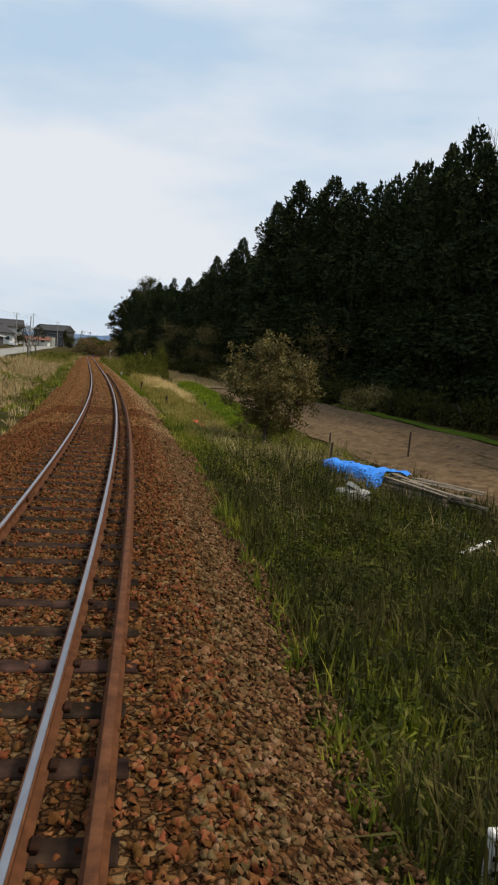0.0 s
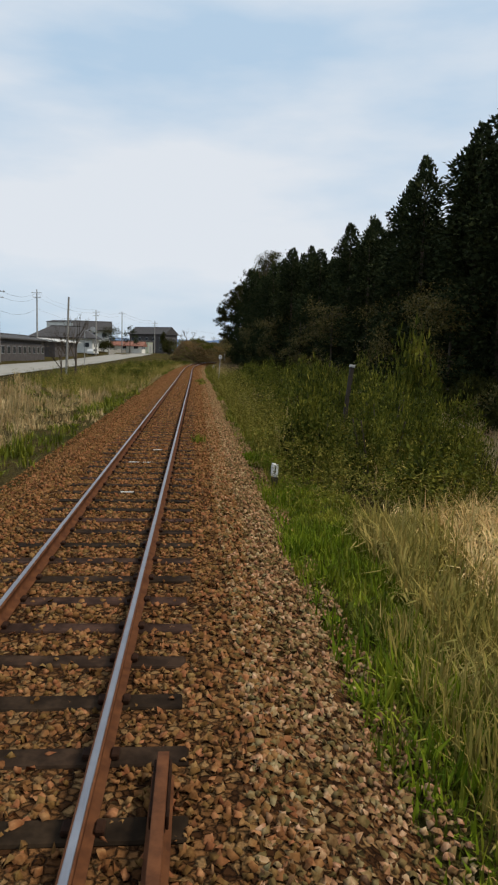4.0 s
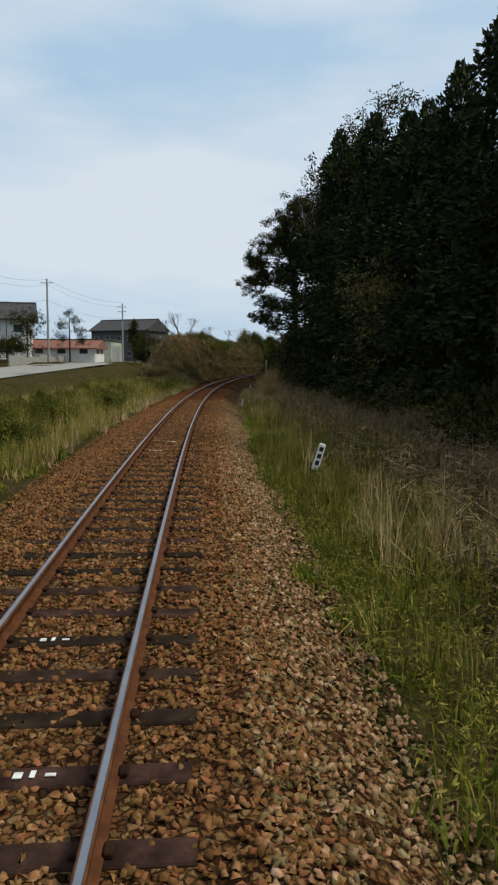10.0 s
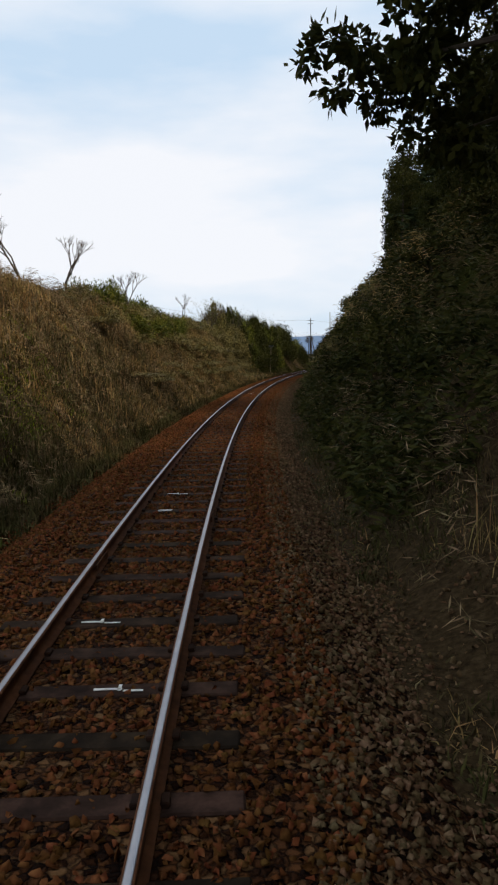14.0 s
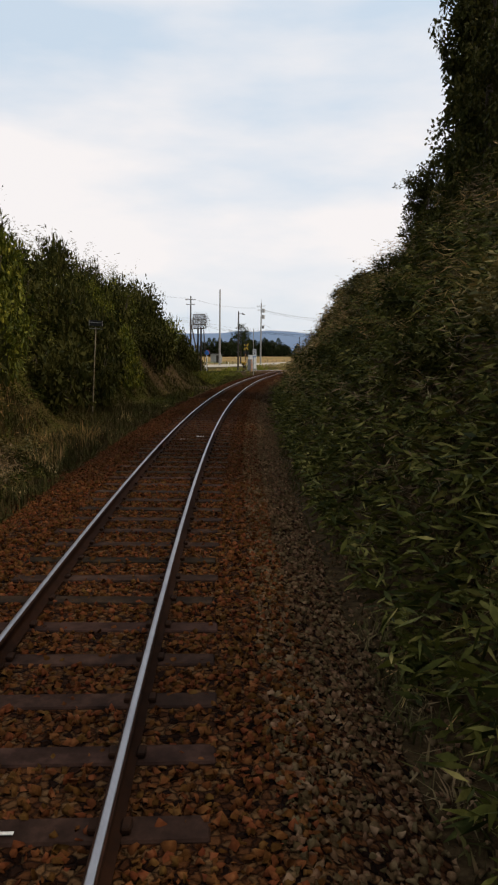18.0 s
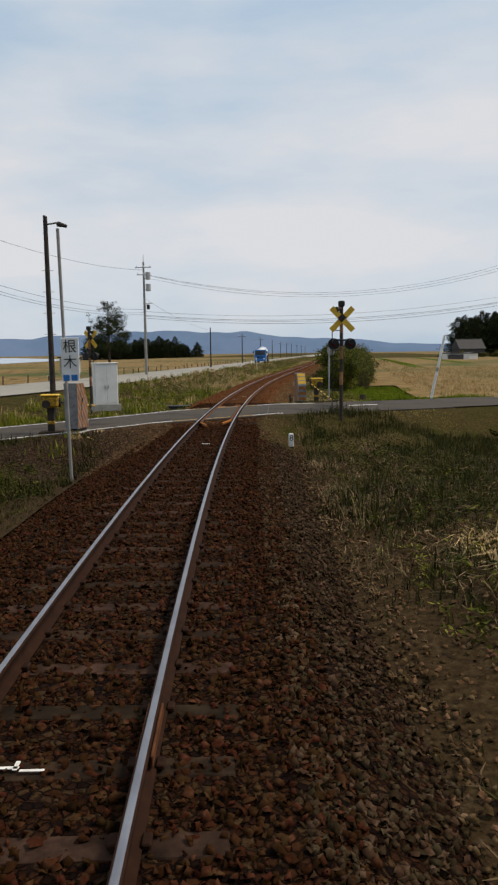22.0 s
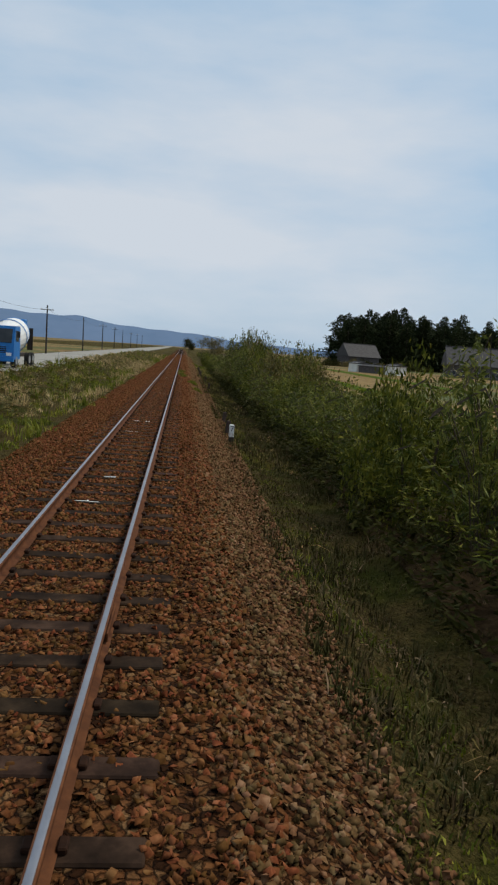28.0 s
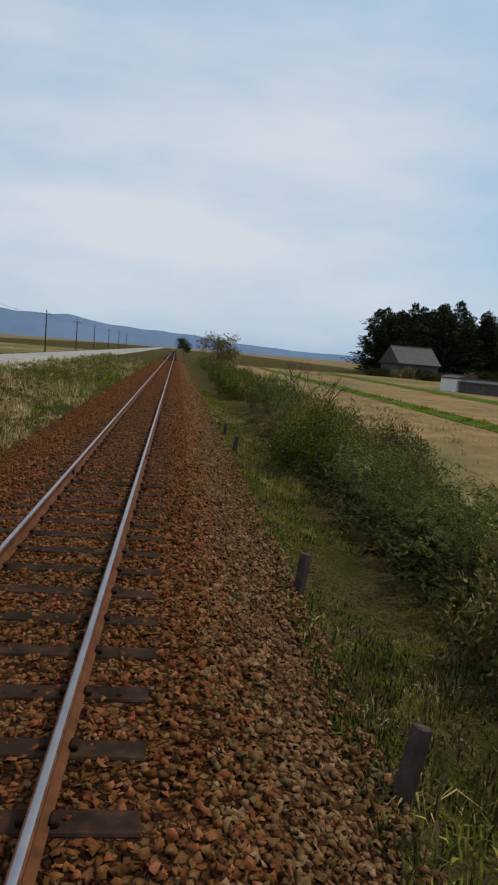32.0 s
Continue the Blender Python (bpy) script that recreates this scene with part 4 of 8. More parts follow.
def blades(s, l, h, w, seed, lean=0.5):
    """Grass blades: narrow leaves that bend over at random."""
    rng = np.random.default_rng(seed)
    n = len(s)
    x, y = along(s, l)
    z = ground_z(s, l) - 0.02
    a = rng.uniform(0, 2 * np.pi, n)
    b = rng.uniform(0, 2 * np.pi, n)
    tilt = np.abs(rng.normal(0, lean, n)) + max(0.0, lean - 0.9)
    base = np.stack([x, y, z], 1)
    side = np.stack([-np.sin(b), np.cos(b), 0.3 * np.sin(a)], 1) * (w * rng.uniform(0.6, 1.4, n))[:, None]
    out, up = np.stack([np.cos(b), np.sin(b), 0 * b], 1), np.array([0, 0, 1.0])
    far = (h * rng.uniform(0.5, 1.25, n))[:, None]
    t1, t2 = tilt[:, None] * 0.6, np.minimum(tilt * 1.7, 2.2)[:, None]
    mid = base + (out * np.sin(t1) + up * np.cos(t1)) * far * 0.5
    tip = mid + (out * np.sin(t2) + up * np.cos(t2)) * far * 0.55
    tip[:, 2] = np.maximum(tip[:, 2], z + 0.01)
    V = np.stack([base, mid + side, tip, mid - side], 1).reshape(-1, 3)
    return V, np.arange(4 * n).reshape(n, 4)


def verge(name, label, mat, n, s0, s1, l0, l1, h, w, keep, seed, lean=0.5):
    rng = np.random.default_rng(seed)
    per = 22
    cs, cl = rng.uniform(s0, s1, n // per), rng.uniform(l0, l1, n // per)
    which = rng.integers(0, n // per, n)
    tall = rng.uniform(0.55, 1.5, n // per)[which]
    wide = rng.uniform(0.06, 0.2, n // per)[which]
    s, l = cs[which] + rng.normal(0, 1, n) * wide, np.clip(cl[which] + rng.normal(0, 1, n) * wide, min(l0, l1), max(l0, l1))
    k = keep(cs, cl)[which] > rng.uniform(0, 1, n // per)[which]
    cross = (np.abs(s - 0.78 * l - 385.65) < 3.1) & (np.abs(l) < 24)
    k &= ~cross
    s, l, tall = s[k], l[k], tall[k]
    hh = h * tall * (0.75 + 0.5 * wob(s, l, 1.7))
    v, f = blades(s, l, np.maximum(hh, h * 0.25), w, seed, lean)
    o = new(name, quick(name, v, f, mat))
    return tagged(o, label, "grass", kind="stuff")


def dryness(s, l):
    """Where straw stands instead of green grass."""
    d = 0.35 + 0.75 * wob(s, l, 0.35)
    d = d + 0.25 * smooth01(s, 195, 205) * (1 - smooth01(s, 224, 232)) + 0.5 * (np.abs(s - 62) < 16) * (l > 5) + 0.5 * (np.abs(s - 26) < 10) * (l > 3.2) + 0.6 * (s < 112) * (l < -4.2) - 0.3 * (s < 120) * (l > -4.2) * (l < 0) - 0.5 * (np.abs(s - 84) < 24) * (l > 0) * (l < 5) + 0.05 * (s > 395) * (l < -5) + 0.25 * (s > 395) * (l > 3)
    return np.clip(d, 0.03, 0.95)


def short_edge(l, e):
    return smooth01(np.abs(l), e, e + 0.7)


verge("dull_grass", "dull dark grass beside the ballast", M["dull_grass"], 120000, 384, 560, 2.5, 5.5, 0.11, 0.01, lambda s, l: (0.35 + 0.6 * short_edge(l, 2.3)) * (1 - 0.85 * (s > 366) * (s < 384) * (l < 4.4)), 80)
verge("dead_grass", "short dead brown grass lying on the verge", M["brush"], 50000, 384, 560, 2.4, 6.5, 0.17, 0.008, lambda s, l: 0.8 + 0 * s, 117, 1.1)
verge("verge_grass", "green grass along the road side of the track", M["grass"], 200000, -4, 640, -10.5, -2.6, 0.4, 0.021, lambda s, l: (1 - dryness(s, l)) * (1 - 0.75 * bank_left(s)) * (0.2 + 0.8 * short_edge(l, 2.6)) * (1 - 0.9 * (s > 240) * (s < 377)), 82)
verge("dry_grass", "dry straw-coloured grass along the road side", M["dry"], 230000, -4, 640, -10.5, -2.8, 0.48, 0.016, lambda s, l: dryness(s, l) * (1 - 0.9 * bank_left(s)) * (1 - 0.95 * (s > 330) * (s < 377)), 84, 0.6)
verge("field_grass", "bright green grass beside the crossing", M["meadow_blade"], 120000, 393, 428, 4.6, 13.5, 0.22, 0.016, lambda s, l: smooth01(l + 0.9 * wob(s, l, 0.9), 5.0, 6.4) * (1 - smooth01(l + 1.5 * wob(s, l, 0.6), 11, 13)), 86)
verge("dead_straw", "olive-brown dead grass beside the ballast", M["olive_straw"], 50000, 393, 424, 2.6, 6.4, 0.26, 0.007, lambda s, l: 0.3 + 0.6 * (wob(s, l, 1.1) > -0.1), 249, 0.9)

verge("dead_stalks", "pale dead stalks lying beside the ballast", M["gold_straw"], 14000, -4, 560, 2.3, 5.0, 0.5, 0.007, lambda s, l: 0.25 + 0.75 * (wob(s, l, 0.5) > 0.1), 88, 2.0)
verge("dead_straw", "pale dead straw at the end of the far bank", M["dry"], 14000, 228, 240, -8, -5, 0.5, 0.008, lambda s, l: 0.9 + 0 * s, 104, 0.6)
verge("field_grass", "bright green grass strip at the foot of the far bank", M["meadow_blade"], 46000, 222, 250, -7.5, -3.9, 0.2, 0.012, lambda s, l: 0.3 + 0.7 * (wob(s, l, 0.8) > -0.3), 219)
verge("verge_grass", "yellow-green grass strip beside the ballast", M["grass"], 110000, 436, 575, 2.5, 4.3, 0.1, 0.009, lambda s, l: (0.5 + 0.4 * (s > 516)) * (l < 3.6 + 0.8 * (s > 516)), 115)
verge("verge_grass", "bright yellow-green grass below the bamboo", M["gold_grass"], 60000, 476, 562, 2.75, 4.2, 0.13, 0.008, lambda s, l: 0.15 + 0.75 * (wob(s, l, 0.9) > 0.1), 251)
verge("dead_stalks", "thin dead twigs and stalks at the foot of the bank", M["brush"], 22000, 230, 384, 2.3, 4.8, 0.38, 0.006, lambda s, l: 0.85 + 0 * s, 134, 1.4)
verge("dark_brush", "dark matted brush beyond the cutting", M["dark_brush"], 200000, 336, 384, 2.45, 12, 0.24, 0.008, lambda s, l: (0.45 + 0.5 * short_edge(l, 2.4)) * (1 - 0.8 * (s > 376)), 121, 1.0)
verge("foot_brush", "sparse brown grass below the hedge", M["foot_brush"], 90000, 424, 530, 2.45, 4.8, 0.2, 0.009, lambda s, l: 0.75 + 0 * s, 132, 0.9)
verge("dead_grass", "short dead grass on the dirt beside the crossing road", M["brush"], 30000, 378, 390, 1.9, 8, 0.12, 0.006, lambda s, l: 0.8 + 0 * s, 218, 1.2)
verge("moss_tufts", "low olive moss tufts at the edge of the crossing road", M["gold_grass"], 16000, 379, 392, 2.0, 9, 0.08, 0.012, lambda s, l: 0.3 + 0.6 * (wob(s, l, 2.5) > 0), 133, 0.8)
verge("dead_bracken", "short dead bracken and tufts on the far bank", M["brush"], 180000, 238, 282, -9.5, -3.2, 0.32, 0.012, lambda s, l: 0.85 + 0 * s, 128, 0.7)
verge("dead_bracken", "golden-brown dead grass on the slope of the far bank", M["gold_straw"], 170000, 246, 316, -10, -3.0, 0.5, 0.009, lambda s, l: 0.3 + 0.65 * (wob(s, l, 0.7) > -0.15), 253, 0.8)
verge("dead_grass", "brown dead grass and twigs at the foot of the near bank", M["gold_straw"], 30000, 228, 300, 2.7, 5.2, 0.24, 0.006, lambda s, l: 0.2 + 0.6 * (wob(s, l, 1.1) > 0), 256, 1.2)
verge("tall_straw", "clump of golden straw beside the weeds", M["dry"], 5500, 140.5, 149, 3.35, 4.4, 1.1, 0.01, lambda s, l: 0.9 * (wob(s, l, 2) > -0.3), 130, 0.35)
verge("reeds", "golden-brown dead grass covering the field", M["dry"], 90000, 404, 500, 12.4, 40, 0.55, 0.018, lambda s, l: 0.55 + 0.4 * (wob(s, l, 0.5) > 0), 220, 0.6)
TUFTS = ((503.9, 1.75, 0.5), (505.2, 1.8, 0.4), (521.6, 0.9, 0.6), (515.8, 0.95, 0.5), (512.5, 1.15, 0.4), (123.5, 1.3, 0.5), (122, 1.7, 0.4), (127.5, 1.6, 0.4), (118.6, 1.4, 0.3), (432.5, 2.45, 0.5), (435, 2.5, 0.5), (498, 1.9, 0.4), (83.5, 1.15, 0.3), (141.5, 2.3, 0.5), (171, 2.4, 0.4))
tr = np.random.default_rng(231)
ts = np.concatenate([s + tr.normal(0, r * 0.4, int(420 * r)) for s, l, r in TUFTS])
tl = np.concatenate([l + tr.normal(0, r * 0.3, int(420 * r)) for s, l, r in TUFTS])
v, f = blades(ts, tl, np.full(len(ts), 0.24), 0.009, 232, 0.6)
v[:, 2] += np.repeat(bed_z(tl) - ground_z(ts, tl) + 0.01, 4)
tagged(new("ballast_tufts", quick("ballast_tufts", v, f, M["grass"])), "green grass tufts growing out of the ballast", "grass", kind="stuff")
verge("foot_brush", "dull brown grass at the foot of the far bank", M["foot_brush"], 130000, 236, 326, -5.6, -2.45, 0.42, 0.011, lambda s, l: 0.6 + 0.4 * short_edge(l, 2.5), 124, 0.8)
verge("foot_brush", "dull brown grass at the foot of the near bank", M["foot_brush"], 130000, 232, 340, 2.4, 4.4, 0.3, 0.009, lambda s, l: 0.5 + 0.4 * short_edge(l, 2.4), 125, 1.0)
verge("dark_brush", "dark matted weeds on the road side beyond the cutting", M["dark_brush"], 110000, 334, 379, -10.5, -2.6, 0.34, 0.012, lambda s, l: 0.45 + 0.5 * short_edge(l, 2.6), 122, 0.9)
verge("grass_tufts", "yellow-green grass tufts growing through the ballast", M["meadow_blade"], 1600, 425, 530, 0.9, 2.4, 0.16, 0.008, lambda s, l: 1 + 0 * s, 110)
verge("tall_straw", "standing golden straw below the road", M["dry"], 60000, -4, 118, -9, -4.0, 0.75, 0.01, lambda s, l: 0.85 * (wob(s, l, 0.7) > 0.1), 111, 0.45)
verge("dead_straw", "heap of cut straw on the verge", M["dry"], 7000, 364.5, 369, 4.2, 6.6, 0.5, 0.008, lambda s, l: 0.9 + 0 * s, 90, 1.4)

verge("dull_grass", "dull green grass on the earth before the crossing", M["dull_grass"], 170000, 340, 386, 2.7, 10, 0.36, 0.013, lambda s, l: (0.2 + 0.75 * (wob(s, l, 0.8) > -0.2)) * short_edge(l, 2.5), 247, 0.7)
verge("dead_grass", "brown dead grass on the earth before the crossing", M["brush"], 60000, 340, 384, 2.6, 10, 0.3, 0.007, lambda s, l: 0.25 + 0.7 * (wob(s, l, 0.8) < 0), 248, 1.0)

verge("dull_grass", "dull green grass below the far bank", M["dull_grass"], 130000, 302, 379, -8.5, -2.6, 0.3, 0.011, lambda s, l: 0.45 + 0.5 * short_edge(l, 2.6), 255, 0.7)

# right verge, from the log pile to the cutting
def ditch_l(s):
    return 5.5 + 0.06 * (s - 40)


verge("thatch", "heaped olive-brown dead grass on the verge", M["olive_straw"], 46000, 11, 27, 3.4, 9.0, 0.5, 0.009, lambda s, l: (0.2 + 0.7 * (wob(s, l, 1.4) > 0.05)) * (0.3 + 0.7 * smooth01(s, 12, 20)), 201, 0.95)
verge("dull_grass", "rank dark green grass between the track and the log pile", M["dull_grass"], 90000, -4, 22, 2.7, 9.5, 0.5, 0.009, lambda s, l: (0.35 + 0.6 * short_edge(l, 2.6)) * (1 - smooth01(s, 14, 22)), 241, 0.6)
verge("verge_grass", "dark green grass between the dead heaps", M["grass"], 60000, -4, 29, 2.5, 8.5, 0.34, 0.012, lambda s, l: 0.25 + 0.7 * (wob(s, l, 1.4) < 0.1), 202, 0.6)
verge("verge_grass", "short green grass at the ballast foot", M["grass"], 90000, -4, 78, 2.35, 4.3, 0.2, 0.011, lambda s, l: (0.35 + 0.6 * (wob(s, l, 0.9) > -0.2)) * (0.3 + 0.7 * short_edge(l, 2.3)), 203, 0.6)
verge("gold_grass", "yellowing grass between ballast and ditch", M["gold_grass"], 120000, 24, 72, 2.9, 6.6, 0.34, 0.009, lambda s, l: (0.3 + 0.65 * (wob(s, l, 0.7) < 0.35)) * (l < ditch_l(s) + 0.4), 204, 0.5)
verge("field_grass", "bright green grass on the bank of the field", M["meadow_blade"], 150000, 20, 84, 4.9, 11.5, 0.22, 0.014, lambda s, l: 1.0 * (l > ditch_l(s) + 0.35) * (l < ditch_l(s) + 3.4), 205, 0.6)
verge("field_grass", "bright green grass tufts close to the ballast", M["meadow_blade"], 60000, 44, 84, 2.3, 3.7, 0.2, 0.012, lambda s, l: 0.25 + 0.7 * (wob(s, l, 1.1) > 0), 206, 0.6)
verge("straw_strip", "pale flattened straw along the ditch", M["straw"], 90000, 47, 80, 3.7, 9.0, 0.6, 0.009, lambda s, l: 1.0 * (l < ditch_l(s) + 0.3) * (l > ditch_l(s) - 0.6 - 2.3 * smooth01(s, 50, 62)) * (0.55 + 0.45 * (wob(s, l, 1.2) > -0.2)), 207, 1.1)
verge("sedge", "arching clumps of green and straw sedge", M["gold_grass"], 9000, 66, 76, 3.6, 5.0, 0.65, 0.011, lambda s, l: 0.9 + 0 * s, 208, 0.9)
verge("reeds", "russet dead reeds lying in the field", M["dry"], 80000, 78, 150, 6.5, 19, 0.6, 0.014, lambda s, l: 0.4 + 0.5 * (wob(s, l, 0.6) > 0), 209, 0.9)
verge("verge_grass", "green grass spilling over the ballast edge", M["grass"], 110000, 76, 186, 2.25, 4.2, 0.26, 0.011, lambda s, l: (0.55 + 0.4 * (wob(s, l, 1.3) > 0)) * (0.15 + 0.85 * short_edge(l, 2.2)), 210, 0.6)
verge("gold_grass", "yellowing grass along the verge", M["gold_grass"], 36000, 184, 216, 2.5, 4.8, 0.3, 0.008, lambda s, l: 0.7 + 0 * s, 217, 0.8)
verge("tall_straw", "pale dead stems among the weeds", M["dry"], 14000, 84, 136, 3.4, 7.5, 1.1, 0.007, lambda s, l: 1.0 * (wob(s, l, 1.2) > 0.35), 211, 0.5)
verge("reeds", "flattened brown dead reeds before the wood", M["brush"], 70000, 158, 216, 4.4, 14, 0.6, 0.012, lambda s, l: (l < wood_edge(s) - 1) * 0.8, 212, 1.1)
verge("tall_straw", "golden straw tufts along the verge", M["dry"], 18000, 190, 214, 3.1, 4.7, 0.55, 0.007, lambda s, l: 1.0 * (wob(s, l, 2.2) > 0.15), 213, 0.9)
verge("dead_straw", "flattened mat of pale straw beside the ballast", M["dry"], 26000, 206, 226, 2.55, 5.4, 0.6, 0.006, lambda s, l: 0.35 + 0.6 * (wob(s, l, 1.1) > -0.1), 214, 1.5)
verge("dead_straw", "golden-brown straw beside the ballast", M["gold_straw"], 60000, 200, 233, 2.45, 6.5, 0.4, 0.007, lambda s, l: 0.7 + 0 * s, 215, 1.2)
verge("tall_straw", "standing dead stems at the foot of the bank", M["gold_straw"], 9000, 212, 236, 3.6, 5.4, 1.2, 0.007, lambda s, l: 0.9 + 0 * s, 216, 0.35)

# wood above the right bank
for i in range(26):
    s, l = 234 + i * 2.6, rng.uniform(14.5, 22)
    sc = rng.uniform(0.62, 0.8)
    copy_thing(cedars[i % 4][0], Matrix()).matrix_basis = spot(s, l, gz(s, l) - 0.3, rng.uniform(0, 360)) @ Matrix.Diagonal((sc * 1.1, sc * 1.1, sc, 1))

# ---- far hills ----
HILL_AZ = [-75, -55, -45, -36, -31, -28, -24, -22, -19, -15, -12, -8, 0, 15, 30]
HILL_H = [5, 12, 14, 17, 25, 38, 46, 50, 60, 68, 70, 58, 50, 44, 5]
def ridge(name, dist, gain, seed, mat, label):
    rng = np.random.default_rng(seed)
    n = 260
    deg = np.linspace(-75, 30, n)
    ang = np.radians(deg)
    prof = 1 + sum(np.sin(np.linspace(0, 6.28 * k, n) + rng.uniform(0, 6)) / k ** 0.5 for k in (9, 14, 21, 33, 47)) * 0.11
    h = gain * np.interp(deg, HILL_AZ, HILL_H) * prof
    x, y = 40 + dist * -np.sin(ang), 400 + dist * np.cos(ang)
    V = np.concatenate([np.stack([x, y, np.full(n, -3.0)], 1), np.stack([x * 1.06, y * 1.06, h], 1), np.stack([x * 1.25, y * 1.25, np.full(n, -3.0)], 1)])
    F = [(k * n + i, k * n + i + 1, (k + 1) * n + i + 1, (k + 1) * n + i) for k in range(2) for i in range(n - 1)]
    return tagged(new(name, quick(name, V, F, mat, True)), label, "hills", kind="structure")


# both ridges carry their distance haze in the material colour
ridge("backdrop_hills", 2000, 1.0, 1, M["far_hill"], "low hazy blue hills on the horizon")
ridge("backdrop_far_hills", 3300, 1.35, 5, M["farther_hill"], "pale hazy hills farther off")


# ---- level crossing ----
SKEW, S_MID = 0.78, 385.65


def skew_slab(name, l0, l1, s_lo, s_hi, z, mat, parent, thick=0.16, label="", nl=6):
    """A piece of pavement between l0 and l1 that follows the skew of the crossing road."""
    ls = np.linspace(l0, l1, nl)
    bm = bmesh.new()
    rows = []
    for l in ls:
        row = []
        for ds in (s_lo, s_hi):
            s = S_MID + SKEW * l + ds
            x, y = along(s, l)
            drop = 0.05 * max(0, abs(l) - 2) ** 0.8
            row.append((bm.verts.new((x, y, z - drop)), bm.verts.new((x, y, z - drop - thick))))
        rows.append(row)
    for a, b in zip(rows, rows[1:]):
        bm.faces.new((a[0][0], b[0][0], b[1][0], a[1][0]))
        bm.faces.new((a[0][1], a[1][1], b[1][1], b[0][1]))
        bm.faces.new((a[0][0], a[0][1], b[0][1], b[0][0]))
        bm.faces.new((a[1][0], b[1][0], b[1][1], a[1][1]))
    for r in (rows[0], rows[-1]):
        bm.faces.new((r[0][0], r[1][0], r[1][1], r[0][1]))
    return part(name, bm, mat, parent, label)


def apron(ds0, z0, ds1, z1, l0, l1, parent):
    """A sloping dirt edge along the crossing road."""
    bm = bmesh.new()
    ls = np.linspace(l0, l1, 9)
    rows = []
    for l in ls:
        drop = 0.05 * max(0, abs(l) - 2) ** 0.8
        rows.append([bm.verts.new((*along(S_MID + SKEW * l + d, l), z - drop)) for d, z in ((ds0, z0), (ds1, z1), (ds1, -0.7), (ds0, -0.7))])
    for a, b in zip(rows, rows[1:]):
        for i in range(4):
            bm.faces.new((a[i], b[i], b[(i + 1) % 4], a[(i + 1) % 4]))
    part("dirt_edge", bm, M["ballast_dark_red"], parent, "dark stones banked against the road")


crossing = thing("crossing_road", "grey asphalt road crossing the rails with worn white edge lines", "road", kind="structure")
for l0, l1 in ((-2.3, -0.66), (-0.46, 0.46), (0.66, 2.3)):
    apron(-3.3, -0.2, -2.72, -0.03, l0, l1, crossing)
    apron(2.68, -0.03, 3.3, -0.2, l0, l1, crossing)
PIECES = ((-13.5, -3.0), (-3.0, -0.64), (-0.40, 0.40), (0.64, 3.0), (3.0, 9.5))
for a, b in ((1.62, 1.65), (4.6, 4.62), (-4.2, -4.18)):
    skew_slab("seam", a, b, -2.6, 2.5, -0.009, M["black"], crossing, 0.003, "dark tar seam", 2)
for a, b in PIECES:
    skew_slab("pavement", a, b, -2.78, 2.72, -0.012, M["asphalt"], crossing)
for a, b, mt, lb in ((-7.5, -3.02, "white_paint", "worn white line"), (-2.98, -1.4, "white_paint", "worn white line"), (-1.4, -0.66, "stained_paint", "rust-stained white line"), (-0.38, 0.38, "stained_paint", "rust-stained white line"), (0.66, 1.15, "stained_paint", "rust-stained white line"), (1.15, 2.2, "white_paint", "worn white line")):
    skew_slab("edge_line", a, b, -2.42, -2.29, -0.007, M[mt], crossing, 0.004, lb)
    skew_slab("edge_line", a, 2.98 if b == 2.2 else b, 2.28, 2.42, -0.007, M[mt], crossing, 0.004, lb)
skew_slab("edge_line", 3.02, 3.6, 2.28, 2.42, -0.007, M["white_paint"], crossing, 0.004, "worn white line")
skew_slab("edge_line", 5.0, 6.3, 0.2, 0.42, 0.0, M["white_paint"], crossing, 0.004, "worn white line", 3)
for side in (-1, 1):                                # check rails with their ends bent inward
    v, f = sweep([(-0.03, -0.14), (0.03, -0.14), (0.03, 0.0), (-0.03, 0.0)], 382.3 + 0.35 * side, 388.7 + 0.35 * side, side * 0.455, 0.8)
    r = part("check_rail", quick("check_rail", v, f, M["rail_rust"]), None, crossing, "rusty inner rail")
    for s_a, s_b in ((382.3 + 0.35 * side, 381.6 + 0.35 * side), (388.7 + 0.35 * side, 389.4 + 0.35 * side)):
        bm = bmesh.new()
        a, b = spot(s_a, side * 0.455, -0.05).translation, spot(s_b, side * 0.2, -0.09).translation
        rod(a, b, 0.045, n=6, bm=bm)
        part("bent_end", bm, M["stripe_rust"], r, "bent end in rusty orange paint")

# the side road on to the fields
ctr = np.array([(S_MID + SKEW * 9.45, 9.45), (397.5, 15), (402, 21), (408, 30), (418, 46), (436, 84)])
V, F = [], []
tt = np.linspace(0, 1, 26)
cs = np.interp(tt, np.linspace(0, 1, len(ctr)), ctr[:, 0])
cl = np.interp(tt, np.linspace(0, 1, len(ctr)), ctr[:, 1])
for i in range(26):
    for o in (-2.7, -1.2, 0, 1.2, 2.7):
        s, l = cs[i] + o, cl[i] - 0.25 * o * min(1, i / 6)
        x, y = along(s, l)
        V.append((float(x), float(y), max(gz(s, l), -1.3) + 0.05))
for i in range(25):
    for k in range(4):
        F.append((5 * i + k, 5 * i + k + 1, 5 * i + k + 6, 5 * i + k + 5))
tagged(new("farm_road", quick("farm_road", V, F, M["asphalt"])), "narrow grey asphalt farm lane leaving the crossing", "road", kind="structure")


